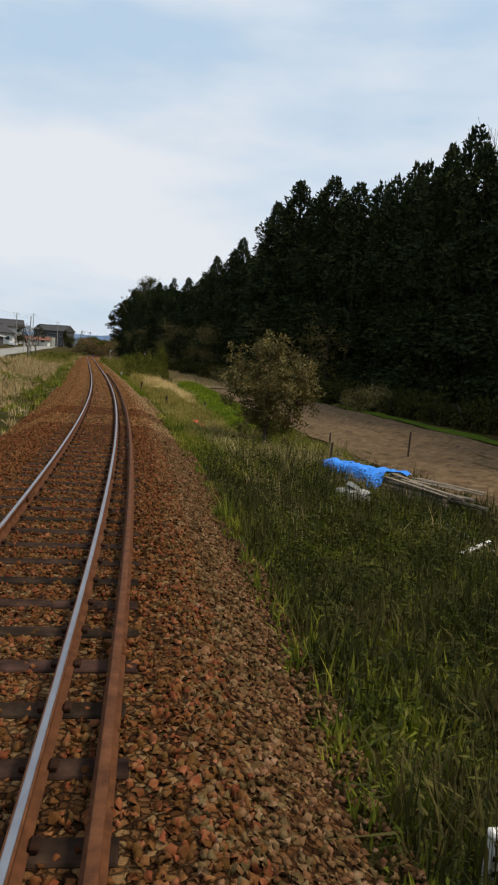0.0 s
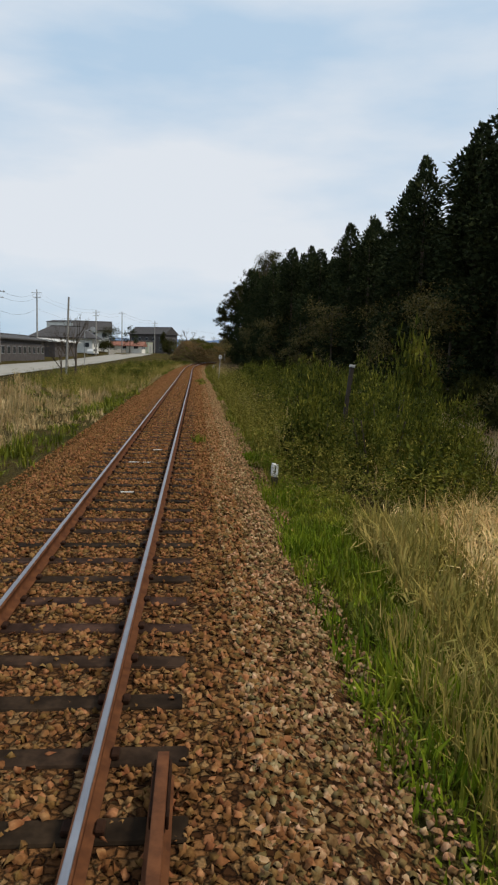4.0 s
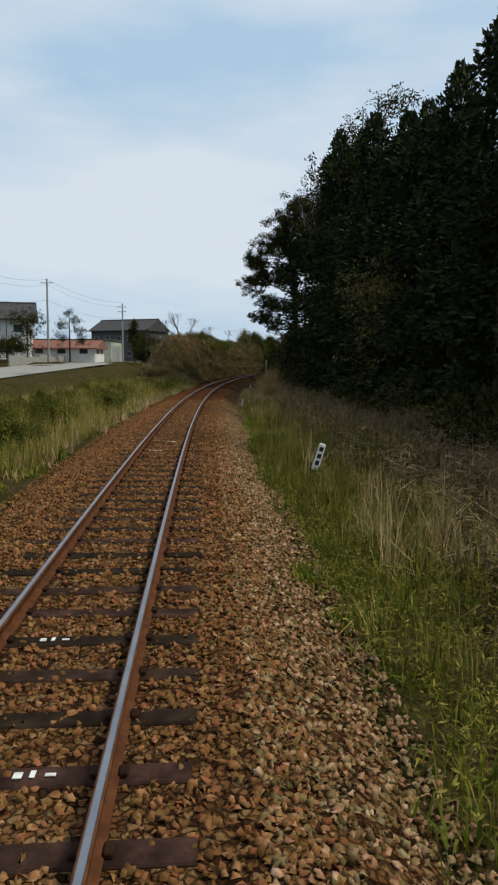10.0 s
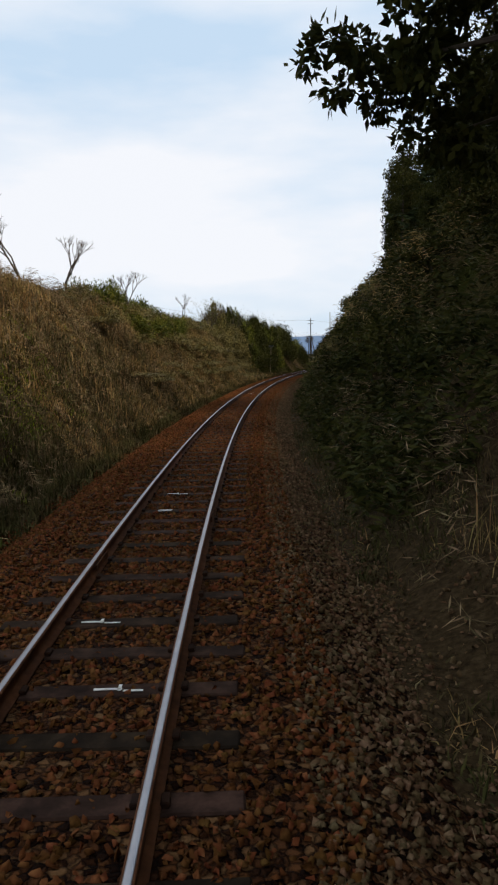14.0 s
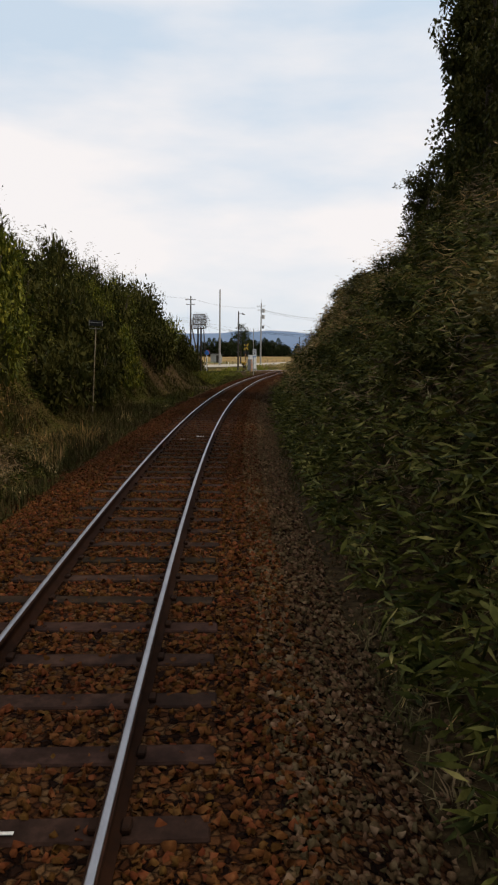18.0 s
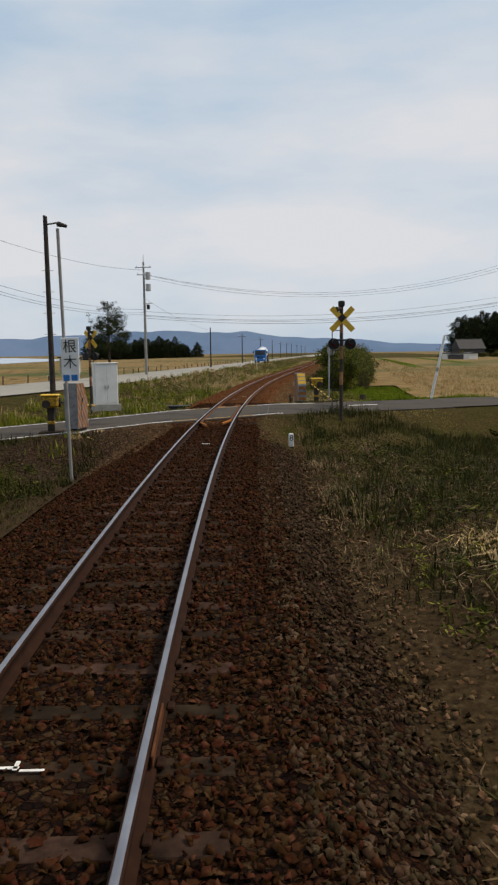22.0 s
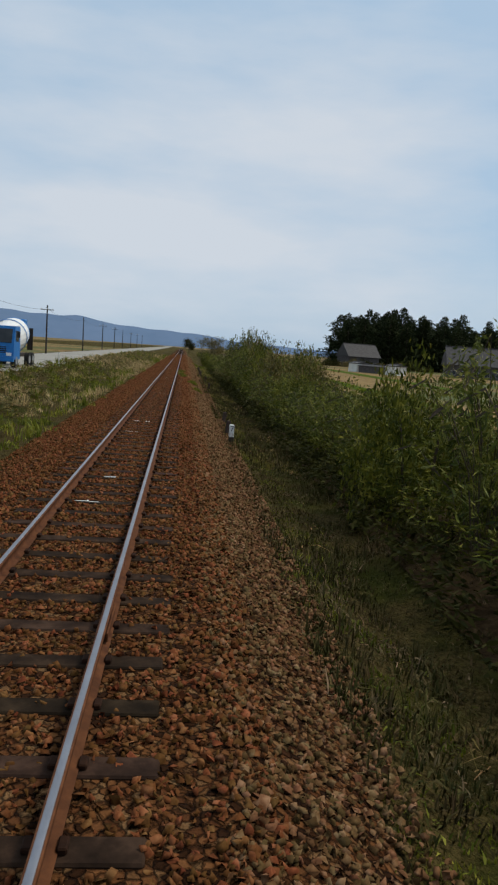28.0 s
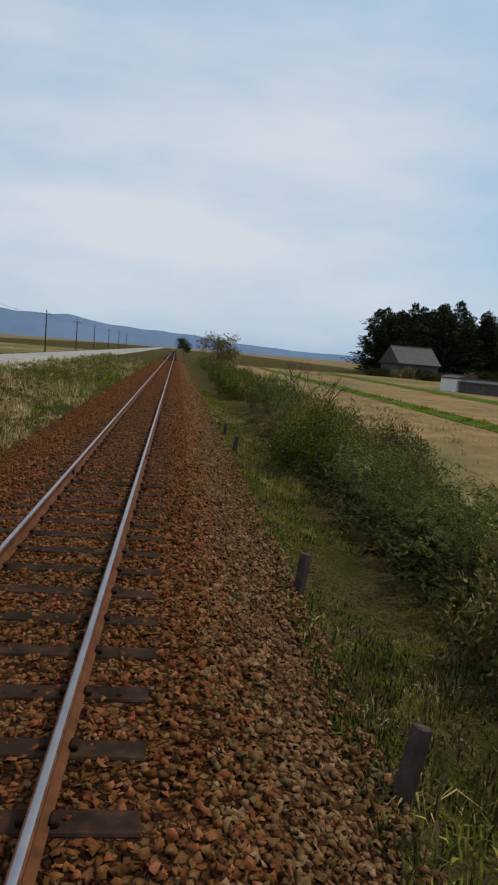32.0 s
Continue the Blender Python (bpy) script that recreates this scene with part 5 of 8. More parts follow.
def letters(body, size, mat, name="lettering"):
    cu = bpy.data.curves.new(name, "FONT")
    cu.body, cu.size, cu.align_x, cu.align_y, cu.extrude = body, size, "CENTER", "CENTER", 0.002
    ob = new(name, cu)
    bpy.context.view_layer.update()
    me = bpy.data.meshes.new_from_object(ob.evaluated_get(bpy.context.evaluated_depsgraph_get()))
    bpy.data.objects.remove(ob)
    me.materials.clear()
    me.materials.append(mat)
    me.name = name
    return me


def crossing_signal(s, l, h, turn, group):
    """Crossbuck post with ladder and two round lamps, facing local -y."""
    ob = thing("crossing_signal", "rusty black and yellow crossing signal with crossbuck and lamps", "crossing signal", group, m=spot(s, l, gz(s, l) - 0.05, turn))
    part("footing", box(0.6, 0.5, 0.1, None, 0.02), M["dirt"], ob)
    n = 9
    for i in range(n):
        z0, z1 = 0.1 + i * (h - 0.1) / n, 0.1 + (i + 1) * (h - 0.1) / n
        part("post_band", rod((0, 0, z0), (0, 0, z1), 0.062, n=12), M["dark_steel" if i not in (3, 5, 7) else "rust_box"], ob)
    part("post_cap", box(0.2, 0.2, 0.2, pose(0, 0, h), 0.03), M["black"], ob)
    for sg in (-1, 1):
        part("cross_board", box(1.06, 0.02, 0.19, pose(0, -0.1 - 0.012 * (sg + 1), h - 0.42) @ pose(0, 0, 0, 0, 45 * sg, 0) @ pose(0, 0, -0.095)), M["yellow"], ob, "faded yellow cross board")
        part("board_tip", box(0.2, 0.024, 0.192, pose(0, -0.1 - 0.012 * (sg + 1), h - 0.42) @ pose(0, 0, 0, 0, 45 * sg, 0) @ pose(-0.04 * sg, 0, -0.096)), M["dark_steel"], ob, "black band of the cross board")
    part("horn", rod((0, -0.05, h - 0.06), (-0.2, -0.12, h - 0.1), 0.05, 0.1, 12), M["dark_steel"], ob, "dark horn loudspeaker")
    part("lamp_arm", rod((-0.34, -0.06, h - 1.12), (0.34, -0.06, h - 1.12), 0.025), M["black"], ob)
    for sg in (-1, 1):
        lamp = part("lamp", rod((sg * 0.29, -0.02, h - 1.25), (sg * 0.29, -0.12, h - 1.25), 0.19, n=20), M["black"], ob, "round black lamp board")
        part("lens", rod((sg * 0.29, -0.12, h - 1.25), (sg * 0.29, -0.14, h - 1.25), 0.09, n=16), M["lens_red"], lamp, "dark red lens")
        part("hood", rod((sg * 0.29, -0.12, h - 1.17), (sg * 0.29, -0.3, h - 1.19), 0.075, 0.09, 12), M["black"], lamp)
    for sx in (-0.18, -0.46):
        if sx < -0.2:
            part("ladder_rail", rod((sx + 0.15, 0.05, 0.4), (sx + 0.15, 0.05, h - 0.7), 0.018, n=6), M["black"], ob)
    z = 0.55
    while z < h - 0.7:
        part("rung", rod((-0.31, 0.05, z), (-0.04, 0.02, z), 0.014, n=6), M["black"], ob)
        z += 0.34
    return ob


def clipped(poly, side):
    """The part of a flat outline where side(point) is not negative."""
    out = []
    for a, b in zip(poly, poly[1:] + poly[:1]):
        fa, fb = side(a), side(b)
        if fa >= 0:
            out.append(a)
        if fa * fb < 0:
            k = fa / (fa - fb)
            out.append((a[0] + (b[0] - a[0]) * k, a[1] + (b[1] - a[1]) * k))
    return out


def signal_box(s, l, turn):
    """Control cabinet with a sloping upper front; the front faces local -y."""
    ob = thing("barrier_control_box", "grey control cabinet with rusty orange and yellow warning stripes", "cabinet", "crossing gear", m=spot(s, l, gz(s, l) - 0.02, turn))
    part("footing", box(0.5, 0.85, 0.1, None, 0.02), M["concrete"], ob)
    for sx in (-0.13, 0.13):
        part("leg", box(0.06, 0.6, 0.1, pose(sx, 0, 0.1)), M["black"], ob)
    shape = [(-0.34, 0.2), (0.36, 0.2), (0.36, 1.5), (-0.1, 1.5), (-0.34, 0.95)]      # y, z
    part("body", prism([(-y, z) for y, z in shape], 0.4, pose(0, 0, 0, 0, 0, -90)), M["box_grey"], ob)
    for sx in (-1, 1):
        for k in range(8):
            c = -0.2 + 0.27 * k
            q = clipped(clipped(shape, lambda v: v[1] - 1.5 * v[0] - c), lambda v: c + 0.14 - v[1] + 1.5 * v[0])
            if len(q) > 2:
                part("stripe", prism([(-y, z) for y, z in q], 0.004, pose(sx * 0.202, 0, 0, 0, 0, -90)), M["stripe_rust"], ob, "rusty orange stripe")
        part("door_seam", box(0.006, 0.015, 1.24, pose(sx * 0.203, 0.1, 0.23)), M["black"], ob)
    for k in range(3):
        u = 0.12 + 0.31 * k
        part("stripe", box(0.36, 0.14, 0.006, pose(0, -0.34 + 0.24 * (u + 0.1), 0.95 + 0.55 * (u + 0.1), math.degrees(math.atan2(0.55, 0.24)), 0, 0)), M["yellow"], ob, "bright yellow stripe")
        part("stripe", box(0.34, 0.006, 0.13, pose(0, -0.342, 0.24 + 0.25 * k) @ pose(0, 0, 0, 0, 6, 0)), M["stripe_rust"], ob, "rusty orange stripe")
    part("door_handle", box(0.02, 0.04, 0.12, pose(-0.21, 0.02, 0.95)), M["black"], ob)
    return ob




def barrier(s, l, turn, arm_len, arm_dir):
    """Barrier machine with its striped arm; arm_dir is a direction in the machine's own axes."""
    ob = thing("crossing_barrier", "rusty barrier machine with a black and yellow striped arm", "crossing barrier", "crossing gear", m=spot(s, l, gz(s, l) - 0.02, turn))
    part("footing", box(0.7, 0.6, 0.1, None, 0.02), M["dirt"], ob)
    part("pedestal", box(0.2, 0.2, 0.72, pose(0, 0, 0.1), 0.02), M["dark_steel"], ob)
    part("pedestal_band", box(0.215, 0.215, 0.12, pose(0, 0, 0.3), 0.02), M["yellow_worn"], ob, "worn yellow band")
    part("gear_case", box(0.5, 0.42, 0.34, pose(0, 0, 0.8), 0.06), M["yellow_worn"], ob)
    part("motor", rod((0.1, -0.3, 0.92), (0.1, 0.3, 0.92), 0.12, n=14), M["dark_steel"], ob, "dark motor housing")
    part("lid", box(0.54, 0.46, 0.05, pose(0, 0, 1.14), 0.02), M["yellow"], ob, "faded yellow lid")
    part("hub", rod((-0.3, 0, 0.95), (-0.2, 0, 0.95), 0.14, n=14), M["black"], ob)
    d = Vector(arm_dir).normalized()
    start = Vector((-0.3, 0, 0.95))
    n = int(arm_len / 0.22)
    for i in range(n):
        a, b = start + d * (arm_len * i / n), start + d * (arm_len * (i + 1) / n)
        part("arm_band", rod(a, b, 0.03, n=8), M["yellow" if i % 2 else "black"], ob)
    return ob


crossing_signal(384.1, 4.19, 4.06, 8, "crossing signals")
crossing_signal(394.0, -7.2, 4.1, 150, "crossing signals")
signal_box(393.5, 3.0, 15)
barrier(393.2, 3.75, 10, 3.5, (0.08, -0.8, -0.15))
signal_box(380.0, -3.9, 170)
barrier(380.3, -4.75, 190, 2.4, (-0.3, -0.8, -0.1))

cab = thing("relay_cabinet", "white steel relay cabinet on a concrete base", "cabinet", "crossing gear", m=spot(389.85, -5.4, -0.25, 24))
part("plinth", box(1.15, 0.75, 0.28, None, 0.01), M["concrete"], cab)
part("body", box(0.98, 0.6, 1.72, pose(0, 0, 0.28), 0.02), M["cabinet_white"], cab)
part("roof_plate", box(1.06, 0.68, 0.05, pose(0, 0, 2.0), 0.01), M["cabinet_white"], cab)
for sx in (-0.24, 0.24):
    d = part("door", box(0.45, 0.02, 1.55, pose(sx, -0.306, 0.36), 0.006), M["cabinet_white"], cab)
    part("handle", box(0.03, 0.04, 0.16, pose(sx * 0.3, -0.33, 0.95)), M["steel"], d)

# back of a round road sign by the crossing
rs = thing("road_sign", "grey steel back of a round road sign on a thin post", "road sign", m=spot(394.5, 4.4, gz(394.5, 4.4)))
part("post", rod((0, 0, -0.1), (0, 0, 2.85), 0.035, n=10), M["steel"], rs)
part("plate", rod((0.09, 0.05, 2.55), (0.1, 0.065, 2.55), 0.23, n=24), M["pole"], rs)
part("clamp", box(0.1, 0.05, 0.06, pose(0.03, 0.03, 2.52)), M["steel"], rs)
st = thing("stump", "cut wooden stump at the field edge", "stump", m=spot(396.5, 6.2, gz(396.5, 6.2)))
part("trunk", rod((0, 0, -0.1), (0, 0, 0.55), 0.16, 0.14, 10), M["post_wood"], st)

nb = thing("name_board", "white crossing name board with dark characters on a pole", "sign", m=spot(374.5, -2.55, gz(374.5, -2.55)))
part("post", rod((-0.09, 0.0, -0.1), (-0.16, 0.0, 5.4), 0.035, n=10), M["pole"], nb)
bd = part("board", box(0.38, 0.03, 0.9, pose(0.0, -0.05, 2.25), 0.01), M["cabinet_white"], nb)
for txt, z in (("\u6839", 2.95), ("\u6728", 2.62)):
    o = part("lettering", letters(txt, 0.3, M["black"]), None, bd)
    o.matrix_basis = pose(0.0, -0.068, z, 90, 0, 0)
for k in range(2):
    part("small_print", box(0.13, 0.004, 0.13, pose(-0.09 + 0.17 * k, -0.068, 2.24)), M["truck_blue"], bd, "small blue print")


# ---- poles and wires ----
def util_pole(s, l, h, kind="concrete", arms=1, gear=False, lean=0.0, lamp=False, strut=False, group="utility poles"):
    dark = kind == "wood"
    label = ("dark creosoted wooden pole" if dark else "grey concrete utility pole") + (" with transformers and crossarms" if gear else " with a street lamp" if lamp else " with crossarms" if arms else " standing bare")
    ob = thing("utility_pole", label, "utility pole", group, m=spot(s, l, gz(s, l) - 0.3, 0, 0, lean))
    part("shaft", rod((0, 0, 0), (0, 0, h + 0.3), 0.17 if h > 8 else 0.12, 0.1 if h > 8 else 0.08, 12), M["pole_dark" if dark else "pole"], ob)
    for i in range(arms):
        z = h - 0.3 - i * 0.75
        a = part("crossarm", box(1.7 - 0.3 * i, 0.09, 0.09, pose(0, -0.13, z)), M["pole_dark" if dark else "steel"], ob)
        for x in (-0.7, 0, 0.7):
            part("insulator", rod((x * (1 - 0.15 * i), -0.13, z + 0.09), (x * (1 - 0.15 * i), -0.13, z + 0.25), 0.05, 0.03, 8), M["cabinet_white"], a)
    if gear:
        for z, w in ((h - 1.5, 0.5), (h - 2.7, 0.55)):
            t = part("transformer", rod((0.45, 0, z), (0.45, 0, z + 0.75), 0.26, n=14), M["steel"], ob, "grey transformer can")
            part("bracket", box(0.5, 0.08, 0.06, pose(0.22, 0, z + 0.1)), M["steel"], t)
        part("switch_box", box(0.3, 0.25, 0.5, pose(0.4, 0, h - 4.6), 0.03), M["dark_steel"], ob)
        part("bracket", box(1.0, 0.07, 0.07, pose(0.3, 0, h - 4.0)), M["steel"], ob)
        part("spike", rod((0, 0, h + 0.3), (0, 0, h + 1.1), 0.03, n=6), M["steel"], ob)
    if lamp:
        a = part("lamp_arm", rod((0, 0, h), (0.55, -0.1, h + 0.05), 0.03, n=8), M["dark_steel"], ob)
        part("lamp_head", rod((0.5, -0.1, h), (0.85, -0.15, h - 0.1), 0.1, 0.06, 10), M["dark_steel"], a)
    if strut:
        part("strut", rod((1.6, 0, 0), (0.1, 0, h * 0.62), 0.13, 0.1, 10), M["pole_dark" if dark else "pole"], ob)
    for k in range(6):
        part("step_bolt", rod((-0.22, 0, 2.2 + k * 0.8), (0.22, 0, 2.2 + k * 0.8), 0.012, n=5), M["steel"], ob)
    return ob


def wire(a, b, sag, r=0.014, name="overhead_wire", label="thin black overhead power wire"):
    """A hanging wire between two places (s, l, z)."""
    (x0, y0), (x1, y1) = along(a[0], a[1]), along(b[0], b[1])
    n = 24
    t = np.linspace(0, 1, n)
    P = np.stack([x0 + (x1 - x0) * t, y0 + (y1 - y0) * t, a[2] + (b[2] - a[2]) * t - sag * 4 * t * (1 - t)], 1)
    d = np.array([x1 - x0, y1 - y0])
    d = np.array([-d[1], d[0], 0]) / (np.linalg.norm(d) + 1e-9)
    up = np.array([0, 0, 1.0])
    V = np.concatenate([P + r * (d * math.cos(q) + up * math.sin(q)) for q in (0, 2.09, 4.19)])
    F = [(k * n + i, k * n + i + 1, ((k + 1) % 3) * n + i + 1, ((k + 1) % 3) * n + i) for k in range(3) for i in range(n - 1)]
    return tagged(new(name, quick(name, V, F, M["black"])), label, "wire", "overhead wires")


util_pole(435.1, -14.84, 11.9, gear=True, arms=2)
util_pole(412.8, -16.2, 12.6, arms=0)
util_pole(405.5, -18.8, 11.0, arms=2, strut=True, kind="wood")
util_pole(386.9, -6.72, 7.9, kind="wood", arms=0, lamp=True)
util_pole(449, 27.5, 14.0, arms=2)
for i, (a, b, sg) in enumerate((((435.1, -14.7, 10.4), (449, 27.5, 12.6), 3.0), ((435.0, -14.9, 10.5), (448.8, 27.5, 12.9), 3.0), ((435.4, -15.0, 10.2), (449.3, 27.5, 12.3), 3.0), ((435.1, -14.84, 6.6), (449, 27.5, 8.8), 1.4),
                                ((435.1, -14.84, 6.2), (449, 27.5, 8.2), 1.4), ((435.1, -14.8, 6.1), (449.2, 27.5, 8.1), 1.45), ((435.1, -14.84, 5.9), (449, 27.5, 7.8), 1.45))):
    wire(a, b, sg, 0.02 if i in (4, 6) else 0.014)
for z, z2, sg in ((10.9, 10.4, 0.6), (6.8, 7.4, 0.6), (6.5, 7.0, 0.7), (6.3, 6.8, 0.7)):
    wire((435.1, -14.84, z), (405.5, -18.8, z2), sg)
    wire((405.5, -18.8, z2), (330, -30, z2 + 0.5), sg + 0.6)
def pole_line(i):
    return 470 + 41 * i, -14.4 - 1.0 * min(i, 6)


for i in range(10):                                  # poles along the road
    s, l = pole_line(i)
    util_pole(s, l, 6.2, kind="wood", arms=1 if i % 3 else 0)
    if i < 9:
        wire((s, l, 5.5), (*pole_line(i + 1), 5.5), 0.5)
wire((435.1, -14.84, 8.0), (470, -14.4, 5.6), 0.5)
for s, l, h, kd, ar in ((131.4, -10.7, 7.0, "concrete", 0), (161, -24.4, 9.6, "concrete", 2), (191.2, -26.6, 11.6, "concrete", 2), (228.8, -24.6, 10.2, "concrete", 2), (255.8, -25.6, 10.9, "concrete", 1), (279.3, -23.2, 9.8, "concrete", 2)):
    util_pole(s, l, h, kd, ar, lean=2 if ar == 0 else 0)
for a, b in (((60, -25, 9.5), (161, -24.4, 9.6)), ((161, -24.4, 9.6), (191.2, -26.6, 11.6)), ((191.2, -26.6, 11.6), (228.8, -24.6, 11.2)), ((228.8, -24.6, 11.2), (255.8, -25.6, 12.4)), ((255.8, -25.6, 12.4), (279.3, -23.2, 11.4))):
    for dz in (0, -0.7, -2.6):
        wire((a[0], a[1], a[2] + dz), (b[0], b[1], b[2] + dz), 0.8)


# ---- houses ----
def house(name, label, s, l, turn, w, d, h, roof_h, wall, storeys=2, base=None, hip=0.0, group="roadside houses", eave=0.5, glazed=True):
    z = gz(s, l) if base is None else base
    ob = thing(name, label, "house", group, m=spot(s, l, z, turn))
    part("wall", box(w, d, h + 0.4, pose(0, 0, -0.4)), wall, ob)
    e = eave
    bm = bmesh.new()
    zs = h - 0.05
    o = [(-w / 2 - e, -d / 2 - e, zs), (w / 2 + e, -d / 2 - e, zs), (w / 2 + e, d / 2 + e, zs), (-w / 2 - e, d / 2 + e, zs)]
    r = [(-w / 2 - e + hip, 0, h + roof_h), (w / 2 + e - hip, 0, h + roof_h)]
    lo = [bm.verts.new(q) for q in o]
    lo2 = [bm.verts.new((q[0], q[1], q[2] - 0.18)) for q in o]
    rr = [bm.verts.new(q) for q in r]
    for fc in ((lo[0], lo[1], rr[1], rr[0]), (lo[2], lo[3], rr[0], rr[1]), (lo[1], lo[2], rr[1]), (lo[3], lo[0], rr[0]), tuple(lo2[::-1])):
        bm.faces.new(fc)
    for i in range(4):
        j = (i + 1) % 4
        bm.faces.new((lo[i], lo2[i], lo2[j], lo[j]))
    rf = part("roof", bm, M["roof_rust" if "rust-red" in label else "roof_pale" if "pale flat" in label else "roof_tile"], ob, "rust-red sheet roof" if "rust-red" in label else "pale sheet roof" if "pale flat" in label else "dark tiled roof")
    part("ridge_tiles", box(w + 2 * e - 2 * hip, 0.3, 0.22, pose(0, 0, h + roof_h - 0.08), 0.05), M["roof_tile"], rf)
    fh = h / storeys
    for st_ in range(storeys if glazed else 0):
        for side in (-1, 1):
            n = max(2, int(w / 2.6))
            for i in range(n):
                x = -w / 2 + (i + 0.5) * w / n
                win = part("window", box(1.3, 0.06, 1.1, pose(x, side * (d / 2 + 0.01), st_ * fh + 0.95)), M["steel"], ob)
                part("pane", box(1.16, 0.08, 0.96, pose(x, side * (d / 2 + 0.012), st_ * fh + 1.02)), M["glass"], win)
        for side in (-1, 1):
            for y in (-d * 0.22, d * 0.22):
                win = part("window", box(0.06, 1.1, 1.1, pose(side * (w / 2 + 0.01), y, st_ * fh + 0.95)), M["steel"], ob)
                part("pane", box(0.08, 0.96, 0.96, pose(side * (w / 2 + 0.012), y, st_ * fh + 1.02)), M["glass"], win)
    return ob


house("house", "dark timber-clad two-storey house with a gable roof", 317, -37.5, -14, 15, 8, 6.6, 2.4, M["wall_dark"], base=1.8)
house("house", "wide one-storey plaster house with a dark hipped roof", 240, -35, 8, 14, 11, 3.2, 2.7, M["wall_pale"], 1, base=1.9, hip=4.2, eave=0.9)
house("carport", "open roadside carport with a pale flat roof", 212, -30, 88, 16, 7, 2.9, 0.5, M["wall_dark"], 1, base=0.9, eave=0.7, glazed=False)
house("house", "white two-storey house with a dark gable roof", 264, -36.5, 20, 9, 8, 5.7, 2.4, M["wall_pale"], base=2.0, eave=0.8)
house("house", "white plaster annex with a flat roof behind the hipped house", 268, -46, 0, 8, 8, 8.0, 0.3, M["wall_pale"], base=2.0, eave=0.1)
house("house", "low white house with a dark roof", 186, -44, 0, 11, 8, 4.2, 1.9, M["wall_pale"], 1)
gar = house("garage", "flat-roofed pale green garage beside the road", 282, -28.6, 6, 6.4, 7.5, 3.5, 0.12, M["wall_green"], 1, base=1.8, eave=0.15, glazed=False)
for sx in (-1.5, 1.5):
    part("shutter", box(2.4, 0.08, 2.5, pose(3.22, sx, 0) @ pose(0, 0, 0, 0, 0, 90)), M["steel"], gar, "grey steel shutter")
house("shed", "long dark roadside shed with a flat roof", 168, -28, 88, 40, 6, 3.2, 0.6, M["wall_dark"], 1)
house("house", "white two-storey house with blue-grey roof among the others", 170, -52, -8, 10, 9, 6.0, 2.0, M["wall_pale"])
house("house", "low house with a rust-red roof beside the road", 270, -28.8, 6, 10, 6, 1.9, 1.2, M["wall_pale"], 1, base=1.9)
house("farmhouse", "dark old farmhouse with a broad grey roof", 712, 63, 15, 12, 9, 4.0, 4.4, M["wall_dark"], 1, base=-1.4, group="field houses")
house("farmhouse", "low farmhouse with a grey tiled roof", 640, 76, -12, 14, 9, 3.6, 4.6, M["wall_dark"], 1, base=-1.4, group="field houses")
house("shed", "small white farm shed with a flat roof", 627.2, 42.6, -62, 3.0, 3.6, 2.5, 0.3, M["wall_pale"], 1, base=-1.5, group="field houses", eave=0.15, glazed=False)
house("shed", "low dark open shed between two white ones", 621.7, 45.5, -62, 8.6, 3.2, 2.0, 0.3, M["wall_dark"], 1, base=-1.5, group="field houses", eave=0.15, glazed=False)
house("shed", "small white farm shed with a flat roof", 616.2, 48.4, -62, 3.0, 3.6, 2.5, 0.3, M["wall_pale"], 1, base=-1.5, group="field houses", eave=0.15, glazed=False)
farm_rng = random.Random(77)
scatter(dark_shrubs + dull_shrubs[:1], [(farm_rng.uniform(690, 702), 50 + 2.6 * k, farm_rng.uniform(2.0, 3.4), farm_rng.uniform(2.4, 4.2)) for k in range(14)], 78)
# white post by the farm lane
lp = thing("leaning_post", "white post leaning over the farm lane", "post", m=spot(396.6, 9.64, gz(396.6, 9.64), 0, 0, 0))
part("shaft", rod((0, 0, -0.2), (0.66, 0, 3.2), 0.075, 0.06, 10), M["cabinet_white"], lp)
part("band", rod((0.3, 0, 1.4), (0.34, 0, 1.6), 0.076, n=10), M["pole"], lp)


# ---- more trees ----
def branchy(bm, a, d, length, r, depth, rng, tips=None):
    """Bare forking branches."""
    b = a + d * length
    rod(a, b, r, r * 0.62, 5, bm)
    if depth == 0:
        if tips is not None:
            tips.append(b)
        return
    for i in range(rng.choice((2, 3))):
        d2 = (d + Vector((rng.uniform(-0.7, 0.7), rng.uniform(-0.7, 0.7), rng.uniform(-0.15, 0.55)))).normalized()
        branchy(bm, b, d2, length * rng.uniform(0.6, 0.85), r * 0.6, depth - 1, rng, tips)




def bare_tree(label, s, l, h, seed, dz=0.0, mat="bark", thick=0.026):
    ob = thing("bare_tree", label, "tree", "bare trees", m=spot(s, l, gz(s, l) - 0.2 + dz))
    rng = random.Random(seed)
    bm = bmesh.new()
    branchy(bm, Vector((0, 0, 0)), Vector((rng.uniform(-0.1, 0.1), rng.uniform(-0.1, 0.1), 1)).normalized(), h * 0.34, h * thick, 5, rng)
    part("crown", bm, M[mat], ob)
    return ob


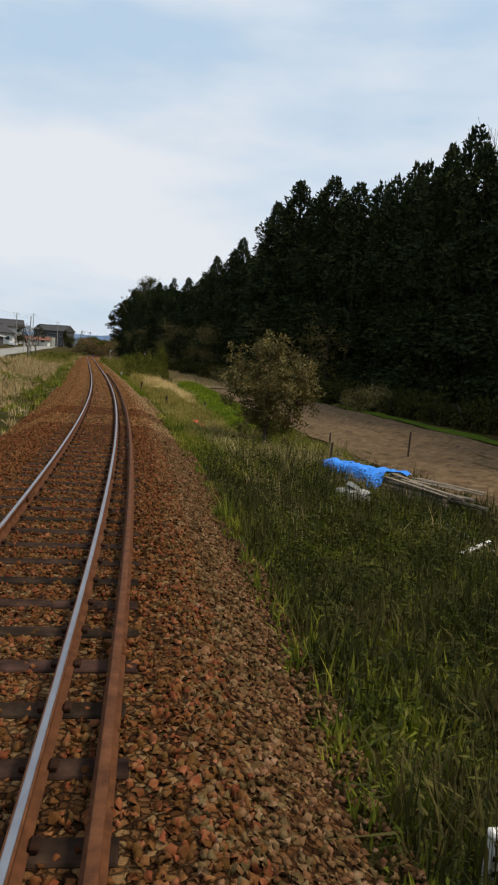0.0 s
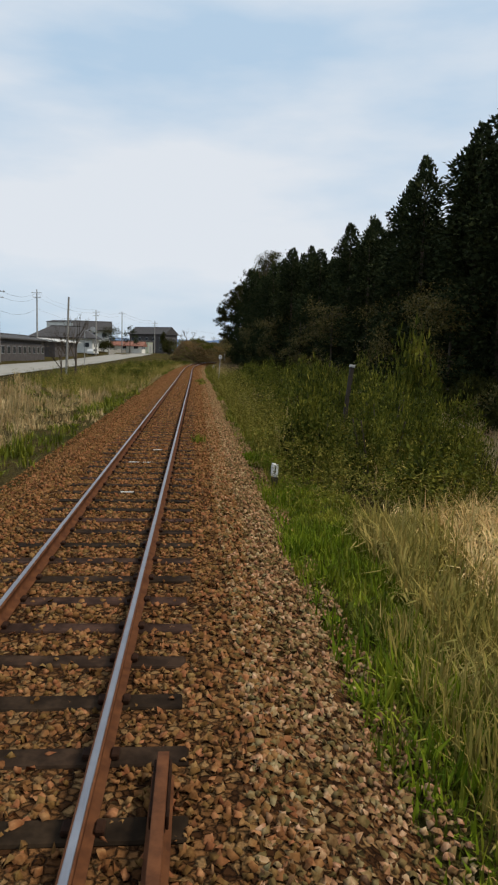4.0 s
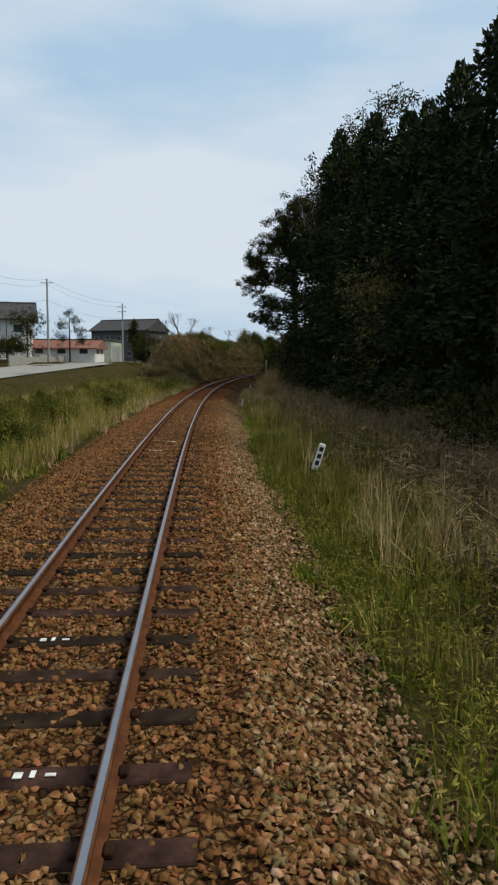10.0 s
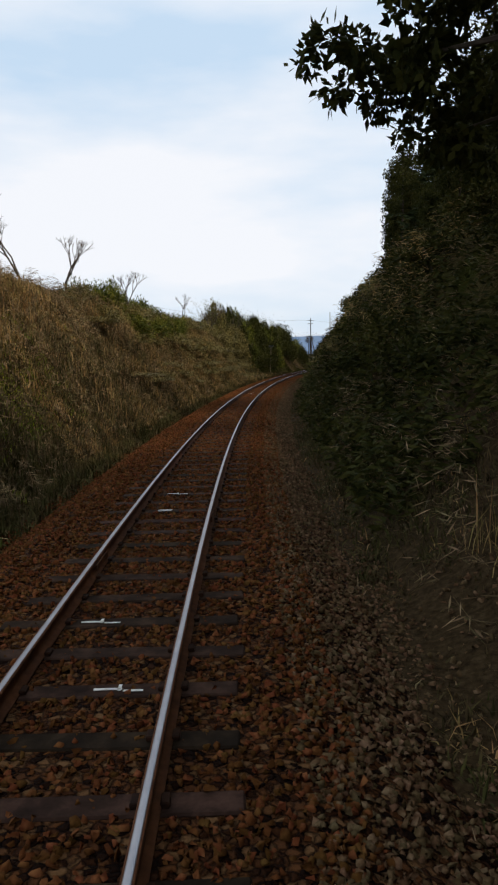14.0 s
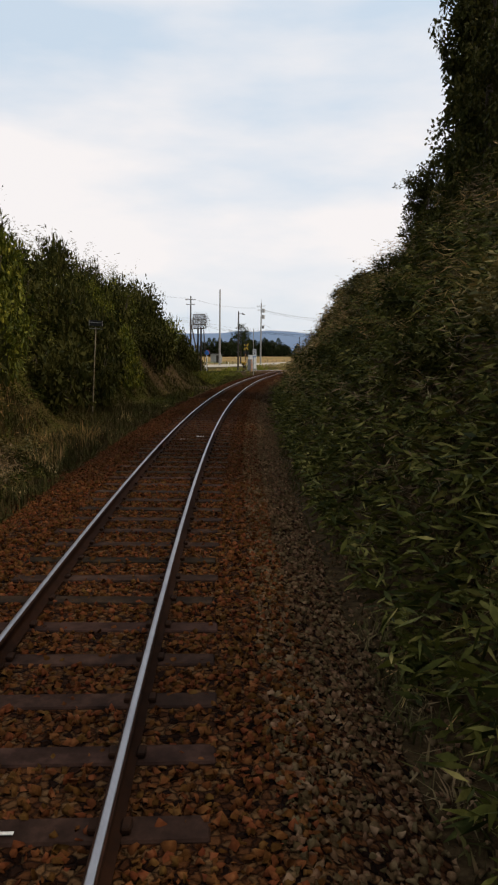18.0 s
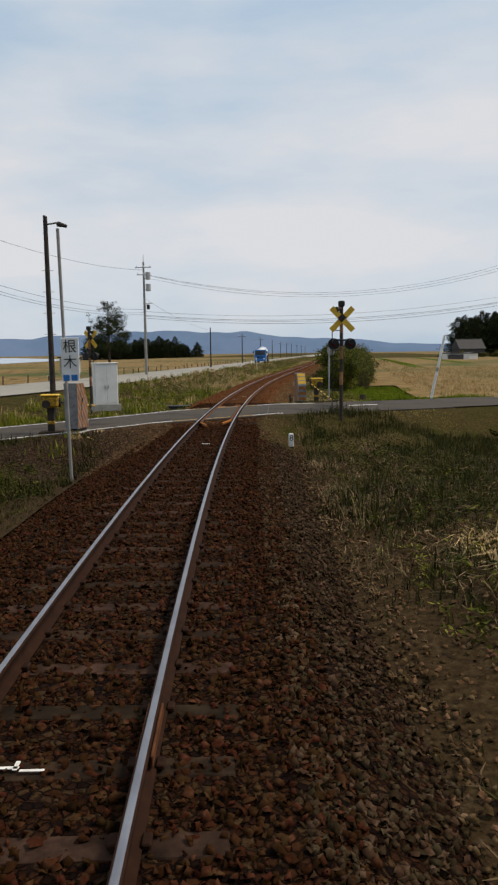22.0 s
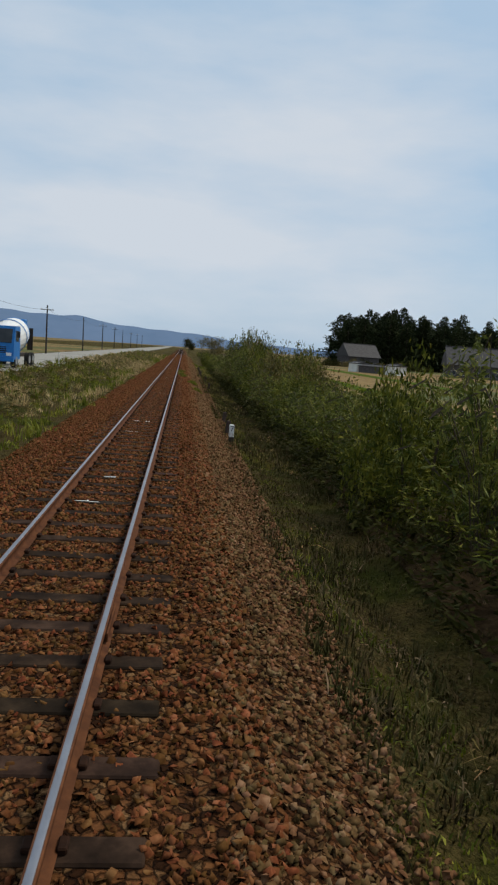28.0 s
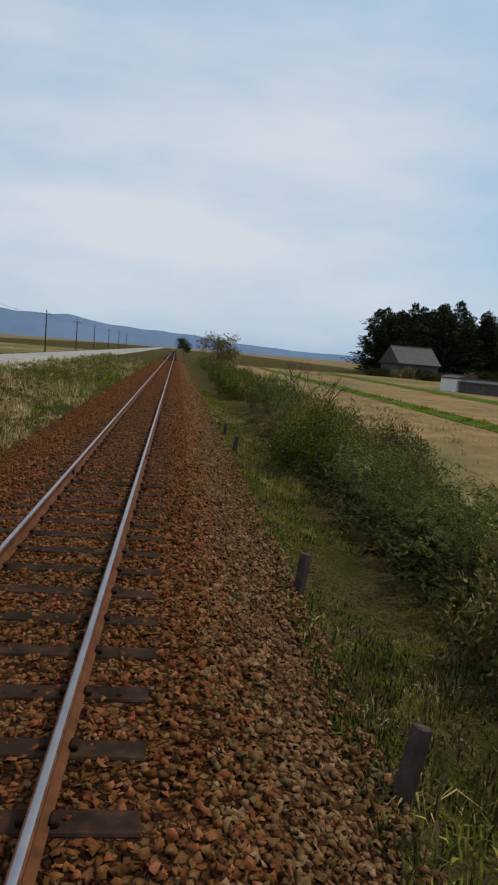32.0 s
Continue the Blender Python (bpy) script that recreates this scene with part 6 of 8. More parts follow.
def cluster_tree(name, label, s, l, H, clumps, leaf, wide, n, mat, trunk_r, seed, lean=(0, 0), limbs=True, z0=None):
    """A tree whose crown is leaf clusters at given local places (x, y, z, radius), each on its own limb."""
    ob = thing(name, label, "tree", m=spot(s, l, gz(s, l) if z0 is None else z0))
    rng = np.random.default_rng(seed)
    top = Vector((lean[0], lean[1], H))
    bm = rod((0, 0, -0.5), Vector((lean[0] * 0.35, lean[1] * 0.35, H * 0.5)), trunk_r, trunk_r * 0.7, 10)
    rod((lean[0] * 0.35, lean[1] * 0.35, H * 0.5), top, trunk_r * 0.7, 0.05, 8, bm)
    part("trunk", bm, M["bark"], ob)
    c = np.array(clumps)
    vol = c[:, 3] ** 2
    which = rng.choice(len(c), n, p=vol / vol.sum())
    d = rng.normal(size=(n, 3))
    d /= np.linalg.norm(d, axis=1, keepdims=True)
    sub = rng.normal(0, 0.5, (len(c), 40, 3))
    root = c[which, :3] + c[which, 3:4] * (sub[which, rng.integers(0, 40, n)] + d * rng.uniform(0.02, 0.3, (n, 1))) * np.array([1, 1, 0.75])
    aim = d + rng.normal(0, 0.5, (n, 3)) - np.array([0, 0, 0.35])
    aim /= np.linalg.norm(aim, axis=1, keepdims=True)
    v, f = kites(root, root + aim * leaf * rng.uniform(0.6, 1.3, (n, 1)), wide * rng.uniform(0.6, 1.3, n), rng=rng)
    part("crown", quick("crown", v, f, mat), None, ob)
    if limbs:
        for x, y, z, r in clumps:
            a = max(0.15, min(0.85, (z - 0.25 * math.hypot(x, y)) / H))
            q = Vector((lean[0] * a, lean[1] * a, H * a))
            mid = (q + Vector((x, y, z))) / 2 + Vector((0, 0, 0.4))
            bm = rod(q, mid, trunk_r * 0.3, trunk_r * 0.2, 6)
            rod(mid, (x, y, z), trunk_r * 0.2, 0.02, 5, bm)
            part("limb", bm, M["bark"], ob)
    return ob


# the evergreen that leans out over the line
OVER = [(-0.8, 0, 19, 1.6), (-2.2, 0.5, 17.4, 1.9), (0.6, 1, 17.8, 1.9), (-3.0, 0.3, 15.3, 1.8), (-5.0, 1.5, 14.2, 1.5), (-1.0, -0.5, 15.2, 2.0), (-4.2, 0.2, 12.6, 1.7), (-5.6, 1.0, 11.6, 1.3),
        (-2.4, 0.8, 12.4, 1.7), (1.2, 0, 13.5, 2.2), (-3.9, 2.2, 9.8, 1.3), (-4.6, 3.0, 8.4, 1.2), (-2.6, 2.0, 9.6, 1.1), (1.5, 1, 10.2, 2.0), (-3.4, 4.0, 7.6, 0.9), (2.2, 2, 16, 2.2), (-0.5, 2.5, 14, 2.0)]
cluster_tree("overhanging_tree", "tall dark evergreen tree leaning out over the track", 237, 7.3, 15.0, [(x + 1.0, y, z - 4.4, r) for x, y, z, r in OVER], 0.2, 0.055, 66000, M["broadleaf"], 0.3, 5, (-1.2, 0))
rng = random.Random(21)
for i, (s, l, H) in enumerate(((229, 10.5, 17), (243, 14.0, 17), (222, 12, 21), (250, 14.6, 15), (226, 13.5, 24), (233, 13.0, 23), (238, 12.5, 20))):
    cl = [(rng.uniform(-2.6, 2.6), rng.uniform(-2.6, 2.6), H * rng.uniform(0.35, 1.0), rng.uniform(1.5, 2.3)) for _ in range(14)]
    cluster_tree("evergreen_tree", "dark dense evergreen tree at the mouth of the cutting", s, l, H, cl, 0.34, 0.07, 7000, M["broadleaf"], 0.28, 50 + i)

# ivy-clad trees on top of the right bank
ivy = []
for i in range(2):
    r2 = random.Random(300 + i)
    H = 13.5
    cl = [(r2.uniform(-0.9, 0.9), r2.uniform(-1.2, 1.2), 1.0 + 12.6 * k / 15, r2.uniform(1.1, 1.5)) for k in range(16)]
    ivy.append(cluster_tree("ivy_clad_tree", "tall tree wrapped in dark ivy on the cutting bank", 260 + 4 * i, 12.0, H, cl, 0.22, 0.07, 16000, M["broadleaf"], 0.25, 310 + i, limbs=False))
    tagged(ivy[-1], group="bank trees")
s = 268.0
while s < 352:
    l = 11.5 + rng.uniform(-0.3, 1.4)
    sc = rng.uniform(1.0, 1.3) * (0.55 if s < 294 else 0.8 if s < 302 else 1.0 if s < 337 else 0.62)
    l += max(0.0, s - 318) * 0.045
    copy_thing(ivy[rng.randrange(2)], Matrix()).matrix_basis = spot(s, l, gz(s, l) - 0.4, rng.uniform(0, 360)) @ Matrix.Diagonal((sc * 0.72, sc * 0.72, sc, 1))
    s += rng.uniform(2.4, 3.4)

for s, l, sc in ((345, 12.2, 0.75), (350, 13.2, 0.6)):
    copy_thing(ivy[0], Matrix()).matrix_basis = spot(s, l, gz(s, l) - 0.4, 70) @ Matrix.Diagonal((sc, sc, sc, 1))

# young tree beside the field, pale trees behind the wood, saplings on the banks
young = [(0, 0, 3.6, 0.8), (-0.7, 0.2, 2.9, 0.8), (0.7, 0, 2.9, 0.85), (1.3, 0.3, 2.4, 0.7), (-0.9, -0.4, 2.1, 0.8), (0.2, 0.8, 2.2, 0.9), (0.3, -0.8, 2.4, 0.9), (-0.2, 0, 1.4, 0.9), (1.0, -0.5, 1.7, 0.7)]
cluster_tree("young_tree", "small dark olive-green tree on the edge of the field", 25.0, 5.8, 3.5, [(x, y, z * 0.95, r * 0.9) for x, y, z, r in young] + [(-0.3, 0.3, 0.8, 0.7), (0.5, -0.2, 0.9, 0.7)], 0.1, 0.028, 22000, M["shrub_dull"], 0.09, 8)
for s, l, h, sd in ((252, -7.5, 3.4, 1), (257, -8.5, 3.2, 2), (262, -8, 3.0, 3), (270, -7, 2.6, 4), (288, -7.5, 3.0, 5), (300, -7.5, 3.2, 6), (318, -7.5, 3.6, 7), (308, -7, 4.4, 8), (246, -7.5, 2.6, 9)):
    bare_tree("leafless sapling on top of the cutting bank", s, l, h, sd)
for s, l, h, sd in ((84, 55, 24, 11), (231, 13.2, 16, 12), (233, 15.0, 16, 13), (238, 15.5, 15, 14)):
    bare_tree("tall pale leafless tree among the cedars", s, l, h, sd, mat="twig", thick=0.018)
for s, l, h, sd in ((128, -9.4, 5.0, 15), (134, -11.0, 4.4, 16), (124, -9.8, 3.2, 17), (395, -26, 5.5, 18), (558, 8.2, 2.6, 19), (566, 8.8, 2.8, 20), (574, 9.4, 3.0, 26), (352, 9.5, 3, 22), (361, 9, 2.2, 23)):
    bare_tree("leafless shrub with tangled branches", s, l, h, sd)

for i, (s, l, H) in enumerate(((96, 23, 9), (118, 20, 8), (131, 19.5, 10), (150, 17, 9), (166, 15.5, 8), (182, 13.5, 9), (74, 24, 7), (206, 11.5, 8))):
    cl = [(rng.uniform(-2.2, 2.2), rng.uniform(-2.2, 2.2), H * rng.uniform(0.2, 1.0), rng.uniform(1.1, 1.8)) for _ in range(14)]
    tagged(cluster_tree("edge_tree", "brownish broadleaf tree at the edge of the wood", s, l, H, cl, 0.22, 0.05, 6000, M["shrub_dull"], 0.16, 440 + i), group="wood edge trees")

# pines and round trees on the left
pine_l = [(0, 0, 8.6, 0.8), (0.9, 0.2, 7.2, 1.0), (-0.9, 0, 6.4, 1.1), (0.3, -0.9, 5.6, 1.2), (1.2, 0.8, 5.0, 1.1), (-1.3, 0.6, 4.4, 1.2), (0.2, 1.2, 6.5, 1.0), (1.4, -0.3, 3.8, 1.0), (-0.6, -1.0, 3.6, 1.0)]
cluster_tree("pine_tree", "dark pine tree beside the road", 436, -19.2, 8.0, [(x, y, z * 0.86, r) for x, y, z, r in pine_l], 0.2, 0.026, 15000, M["cedar"], 0.16, 9)
garden = [(0, 0, 8.2, 0.7), (0.9, 0, 7.0, 0.8), (-1.1, 0.2, 6.2, 0.9), (1.3, 0.4, 5.2, 0.9), (-1.4, 0, 4.2, 1.0), (1.6, 0, 3.6, 0.9)]
cluster_tree("garden_pine", "tiered garden pine by the houses", 263.3, -25.6, 7.4, [(x, y, z * 0.85, r) for x, y, z, r in garden], 0.28, 0.03, 3600, M["cedar"], 0.14, 10)
for i, (s, l, H, w) in enumerate(((257, -29, 6.6, 2.6), (251, -29, 4.4, 2.2), (263, -14.4, 4.6, 2.0), (268, -16.0, 4.4, 2.2), (266, -17.0, 6.4, 0.9), (203, -33, 4.0, 2.0), (168, -30, 4.2, 2.4))):
    cl = [(rng.uniform(-w, w) * 0.6, rng.uniform(-w, w) * 0.6, H * rng.uniform(0.3, 0.95), w * 0.5) for _ in range(9)]
    cluster_tree("garden_tree", "dense dark garden tree beside the houses", s, l, H, cl, 0.24, 0.06, 3000, M["broadleaf"], 0.12, 400 + i)

# tree belt far on the left and the clump behind the farm on the right
for i in range(56):
    s, l = 732 + rng.uniform(-2, 30), 64 + 66 * i / 56 + rng.uniform(-3, 3)
    sc = rng.uniform(0.68, 0.95)
    copy_thing(cedars[rng.randrange(4)][0], Matrix()).matrix_basis = spot(s, l, -1.6, rng.uniform(0, 360)) @ Matrix.Diagonal((sc * 1.7, sc * 1.7, sc, 1))
for i in range(9):
    s, l = 668 + rng.uniform(-10, 12), 116 + rng.uniform(-12, 16)
    sc = rng.uniform(0.45, 0.7)
    copy_thing(cedars[rng.randrange(4)][0], Matrix()).matrix_basis = spot(s, l, -1.6, rng.uniform(0, 360)) @ Matrix.Diagonal((sc * 1.2, sc * 1.2, sc, 1))
for i in range(60):
    s, l = 800 + rng.uniform(-6, 20), -152 + 66 * i / 60 + rng.uniform(-2, 2)
    sc = rng.uniform(0.4, 0.55) * (1 if l < -100 else 0.8)
    copy_thing(cedars[rng.randrange(4)][0], Matrix()).matrix_basis = spot(s, l, -1.6, rng.uniform(0, 360)) @ Matrix.Diagonal((sc * 2.0, sc * 2.0, sc, 1))
end_crown = [(rng.uniform(-1.6, 1.6), rng.uniform(-1.6, 1.6), rng.uniform(2.2, 5.6), 1.3) for _ in range(12)]
cluster_tree("roadside_tree", "small dark tree far along the line", 760, 3.4, 6.0, end_crown, 0.3, 0.08, 4000, M["broadleaf"], 0.15, 420)
round_crown = [(rng.uniform(-2.6, 2.6), rng.uniform(-2.6, 2.6), rng.uniform(1.5, 5.4), 1.6) for _ in range(16)]
cluster_tree("round_bush", "broad round olive-brown bush far along the line", 655, 8.4, 6.2, round_crown, 0.26, 0.07, 6000, M["shrub_dull"], 0.15, 421)

big = [(rng.uniform(-0.9, 0.9), rng.uniform(-1.6, 1.6), rng.uniform(0.4, 2.7), 0.75) for _ in range(20)]
cluster_tree("large_bush", "large dense green bush beside the crossing", 412.5, 5.6, 3.2, big, 0.13, 0.035, 20000, M["shrub"], 0.08, 430)

# bamboo grass on the right bank
def sasa(name, label, n, s0, s1, l0, l1, h, leaf, wide, mat, seed):
    rng = np.random.default_rng(seed)
    per = 22
    m = n // per
    cs, cl = rng.uniform(s0, s1, m), l0 + (l1 - l0) * rng.beta(1.1, 1.3, m)
    stem = rng.uniform(0.35, 1.0, m) * h * np.where((cs > 270) & (cs < 284) & (cl > 0) & (cl < 3.9), 0.15, 1.0)
    which = np.repeat(np.arange(m), per)
    k = len(which)
    x, y = along(cs, cl)
    z = ground_z(cs, cl)
    lean = rng.normal(0, 0.25, (m, 2)) + np.stack([-np.cos(heading(cs)), -np.sin(heading(cs))], 1) * 0.35
    u = rng.uniform(0.25, 1.0, k)
    root = np.stack([x[which] + lean[which, 0] * stem[which] * u, y[which] + lean[which, 1] * stem[which] * u, z[which] + stem[which] * u], 1)
    root[:, :2] += rng.normal(0, 0.05, (k, 2))
    a = rng.uniform(0, 2 * np.pi, k)
    aim = np.stack([np.cos(a), np.sin(a), rng.uniform(-0.8, 0.35, k)], 1)
    aim /= np.linalg.norm(aim, axis=1, keepdims=True)
    v, f = kites(root, root + aim * leaf * rng.uniform(0.6, 1.3, (k, 1)), wide * rng.uniform(0.6, 1.3, k), rng=rng)
    return tagged(new(name, quick(name, v, f, mat)), label, "bamboo grass", kind="stuff")


sasa("bamboo_grass", "broad-leaved bamboo grass covering the cutting bank", 100000, 272, 346, 2.7, 6.8, 1.0, 0.22, 0.022, M["sasa"], 91)
sasa("bamboo_grass", "sun-bleached bamboo grass at the end of the bank", 30000, 320, 346, 3.4, 6.8, 1.2, 0.21, 0.018, M["sasa_dry"], 113)
sasa("bank_undergrowth", "tangled dark undergrowth on the cutting bank", 42000, 238, 276, 3.0, 7.5, 0.9, 0.2, 0.03, M["broadleaf"], 92)
sasa("bank_undergrowth", "tangled undergrowth on the far bank of the cutting", 34000, 272, 312, -9.5, -3.2, 1.1, 0.15, 0.02, M["shrub_dull"], 93)
sasa("bank_undergrowth", "dark green undergrowth at the end of the far bank", 34000, 306, 358, -9.5, -4.9, 1.1, 0.15, 0.022, M["weed_dark"], 246)
sasa("dead_brush", "dead brown brush on the far bank of the cutting", 60000, 238, 310, -8.5, -2.9, 1.0, 0.24, 0.009, M["brush"], 98)
sasa("weeds", "dark weeds at the foot of the far bank", 40000, 304, 376, -5.8, -2.8, 0.4, 0.09, 0.014, M["weed_dark"], 252)
sasa("bank_bamboo", "tall bamboo grass crowning the far bank", 40000, 306, 350, -9.5, -5.6, 4.0, 0.2, 0.02, M["bank_green"], 99)
sasa("dead_brush", "dead brown brush on the near bank of the cutting", 44000, 214, 350, 3.2, 9.0, 1.1, 0.24, 0.009, M["brush"], 100)
sasa("dead_brush", "golden-brown dead stems on the near bank", 26000, 246, 336, 4.6, 9.0, 1.2, 0.26, 0.008, M["gold_straw"], 254)
sasa("hedge_undergrowth", "dark tangled undergrowth below the hedge", 44000, 412, 545, 4.3, 6.2, 0.8, 0.16, 0.026, M["broadleaf"], 101)
sasa("verge_weeds", "dark bushy weeds beside the ballast", 26000, -3, 21, 2.9, 8.5, 0.75, 0.09, 0.012, M["weed_dark"], 102)
sasa("weeds", "tall leafy weeds on the verge", 110000, 76, 138, 2.9, 8.5, 1.7, 0.09, 0.01, M["shrub_mid"], 95)
sasa("weeds", "leafy weeds on the verge", 40000, 136, 190, 2.6, 5.2, 0.65, 0.075, 0.009, M["shrub_mid"], 221)
verge("tall_grass", "fine olive grass among the weeds", M["shrub_mid"], 110000, 80, 206, 2.7, 7.0, 0.8, 0.006, lambda s, l: 0.35 + 0.6 * (wob(s, l, 0.9) > -0.1), 242, 0.4)
verge("tall_straw", "pale dead stems standing in the grass", M["dry"], 16000, 150, 212, 3.4, 8.0, 0.95, 0.006, lambda s, l: 0.3 + 0.7 * (wob(s, l, 1.3) > 0.25), 243, 0.45)
sasa("weeds", "broad fresh leaves at the ballast edge", 2600, 184.6, 187.2, 2.7, 4.0, 0.4, 0.11, 0.026, M["leaf_fresh"], 222)
sasa("weeds", "small fresh leafy patch on the verge", 2400, 191.5, 195.5, 2.7, 3.5, 0.3, 0.1, 0.024, M["leaf_fresh"], 244)
sasa("weeds", "fresh leafy tufts close to the ballast", 14000, 146, 163, 2.7, 4.4, 0.75, 0.11, 0.024, M["shrub"], 223)
sasa("dead_brush", "brown dead brush and stems before the wood", 60000, 128, 226, 4.8, 12, 1.5, 0.26, 0.009, M["brush"], 105)
sasa("verge_weeds", "fresh green weeds spilling over the ballast edge", 12000, 410.5, 420, 2.75, 4.6, 0.3, 0.1, 0.024, M["weed"], 112)
sasa("verge_weeds", "fresh leafy weeds below the green field", 9000, 402.5, 408, 4.6, 9.5, 0.4, 0.1, 0.022, M["weed"], 250)
sasa("hedge_bamboo", "bamboo grass spilling from the trackside hedge", 44000, 424, 514, 5.0, 8.0, 2.4, 0.17, 0.015, M["shrub"], 94)
sasa("dead_brush", "dead brush and ivy beyond the cutting", 16000, 342, 381, 3.6, 11, 0.5, 0.2, 0.007, M["brush"], 107)
sasa("weeds", "dark low weeds beyond the cutting", 26000, 342, 381, 3.4, 11, 0.5, 0.1, 0.018, M["broadleaf"], 108)
sasa("weeds", "fresh weeds among the brush by the crossing", 12000, 346, 381, 3.0, 7.5, 0.32, 0.09, 0.014, M["shrub"], 123)
sasa("weeds", "tall leafy weeds by the road", 120000, 112, 238, -10.5, -3.5, 1.15, 0.1, 0.012, M["weed"], 96)
verge("tall_grass", "yellow-green grass below the road", M["gold_grass"], 110000, 112, 240, -10, -3.2, 0.75, 0.009, lambda s, l: 0.3 + 0.65 * (wob(s, l, 0.8) > 0), 245, 0.45)
sasa("weeds", "weeds and young shoots by the road", 30000, 392, 640, -8.8, -4.0, 0.8, 0.2, 0.024, M["shrub_dull"], 97)


def trackside_notice(s, l, top):
    ob = thing("trackside_notice", "small dark plate with a pale rim on a thin leaning post", "sign", m=spot(s, l, top, 0, 0, 3))
    h = top - gz(s, l) + 0.15
    part("post", rod((0, 0, -h), (0, 0, -0.06), 0.022, 0.02, 8), M["post_pale"], ob, "thin pale rusty post")
    plate = part("plate", box(0.5, 0.012, 0.22, pose(0, -0.03, 0), 0.004), M["black"], ob)
    for x, z, w, d in ((0, 0.12, 0.55, 0.025), (0, -0.12, 0.55, 0.025), (-0.262, 0, 0.025, 0.215), (0.262, 0, 0.025, 0.215)):
        part("rim", box(w, 0.02, d, pose(x, -0.03, z), 0.003), M["pole"], plate, "pale painted rim")


trackside_notice(322.8, -4.77, 3.13)

# ---- the mixer truck on the road ----
def mixer_truck(m):
    ob = thing("mixer_truck", "blue cement mixer truck with a white drum on the road", "truck", m=m)
    part("chassis", box(0.9, 6.6, 0.28, pose(0, 0.4, 0.62), 0.02), M["dark_steel"], ob)
    cabm = prism([(-3.35, 0.55), (-1.55, 0.55), (-1.55, 2.62), (-1.75, 2.72), (-3.0, 2.7), (-3.3, 1.65), (-3.38, 0.9)], 2.25, pose(0, 0, 0, 0, 0, 90))
    cab_ = part("cab", cabm, M["truck_blue"], ob, "blue cab")
    part("windscreen", prism([(-3.33, 1.62), (-3.345, 1.64), (-3.06, 2.52), (-3.04, 2.5)], 1.95, pose(0, 0, 0, 0, 0, 90) @ pose(-0.02, 0, 0)), M["glass"], cab_)
    for sg in (-1, 1):
        part("side_window", box(0.03, 0.95, 0.7, pose(sg * 1.12, -2.4, 1.72)), M["glass"], cab_)
        part("headlight", box(0.34, 0.06, 0.2, pose(sg * 0.82, -3.37, 0.78), 0.02), M["cabinet_white"], cab_)
        mir = part("mirror_arm", rod((sg * 1.1, -3.1, 2.4), (sg * 1.38, -3.3, 2.35), 0.02, n=6), M["black"], cab_)
        part("mirror", box(0.2, 0.05, 0.38, pose(sg * 1.4, -3.32, 1.98)), M["black"], mir)
    part("grille", box(1.3, 0.04, 0.42, pose(0, -3.36, 0.95)), M["black"], cab_, "black grille")
    for k in range(3):
        part("grille_bar", box(1.3, 0.05, 0.04, pose(0, -3.37, 1.0 + 0.13 * k)), M["truck_blue"], cab_)
    part("bumper", box(2.25, 0.25, 0.34, pose(0, -3.3, 0.4), 0.04), M["truck_blue"], cab_)
    prof = [(-1.35, 0.55), (-1.0, 0.95), (0.3, 1.18), (1.7, 1.05), (2.9, 0.6), (3.2, 0.45)]
    bm = bmesh.new()
    axis = pose(0, 0, 1.95, 12, 0, 0)
    rings = []
    for y, r in prof:
        rings.append([bm.verts.new(axis @ Vector((r * math.cos(q), y, r * math.sin(q)))) for q in np.linspace(0, 2 * math.pi, 20, endpoint=False)])
    for a, b in zip(rings, rings[1:]):
        for i in range(20):
            bm.faces.new((a[i], a[(i + 1) % 20], b[(i + 1) % 20], b[i]))
    bm.faces.new(rings[0])
    bm.faces.new(rings[-1][::-1])
    dr = part("drum", bm, M["cabinet_white"], ob, "white mixing drum")
    for y, r in ((0.3, 1.19), (1.7, 1.06)):
        bm = bmesh.new()
        rg = [[bm.verts.new(axis @ Vector((rr * math.cos(q), y + dy, rr * math.sin(q)))) for q in np.linspace(0, 2 * math.pi, 20, endpoint=False)] for rr, dy in ((r, -0.1), (r + 0.02, 0), (r - 0.03, 0.1))]
        for a, b in zip(rg, rg[1:]):
            for i in range(20):
                bm.faces.new((a[i], a[(i + 1) % 20], b[(i + 1) % 20], b[i]))
        part("drum_band", bm, M["truck_blue"], dr, "blue band round the drum")
    part("hopper", box(0.9, 0.8, 0.55, pose(0, 3.3, 2.75), 0.05), M["truck_blue"], ob)
    part("ladder", box(0.4, 0.06, 1.6, pose(0.7, 3.6, 1.1)), M["dark_steel"], ob)
    part("water_tank", rod((-1.0, -1.3, 1.25), (-1.0, -0.4, 1.25), 0.28, n=14), M["truck_blue"], ob)
    for y in (-2.5, 1.6, 2.75):
        for sg in (-1, 1):
            w = part("wheel", rod((sg * 0.82, y, 0.48), (sg * 1.12, y, 0.48), 0.48, n=20), M["tyre"], ob, "black tyre")
            part("rim", rod((sg * 1.1, y, 0.48), (sg * 1.135, y, 0.48), 0.26, n=14), M["steel"], w)
    return ob


mixer_truck(spot(509, -11.0, -0.06, 0))


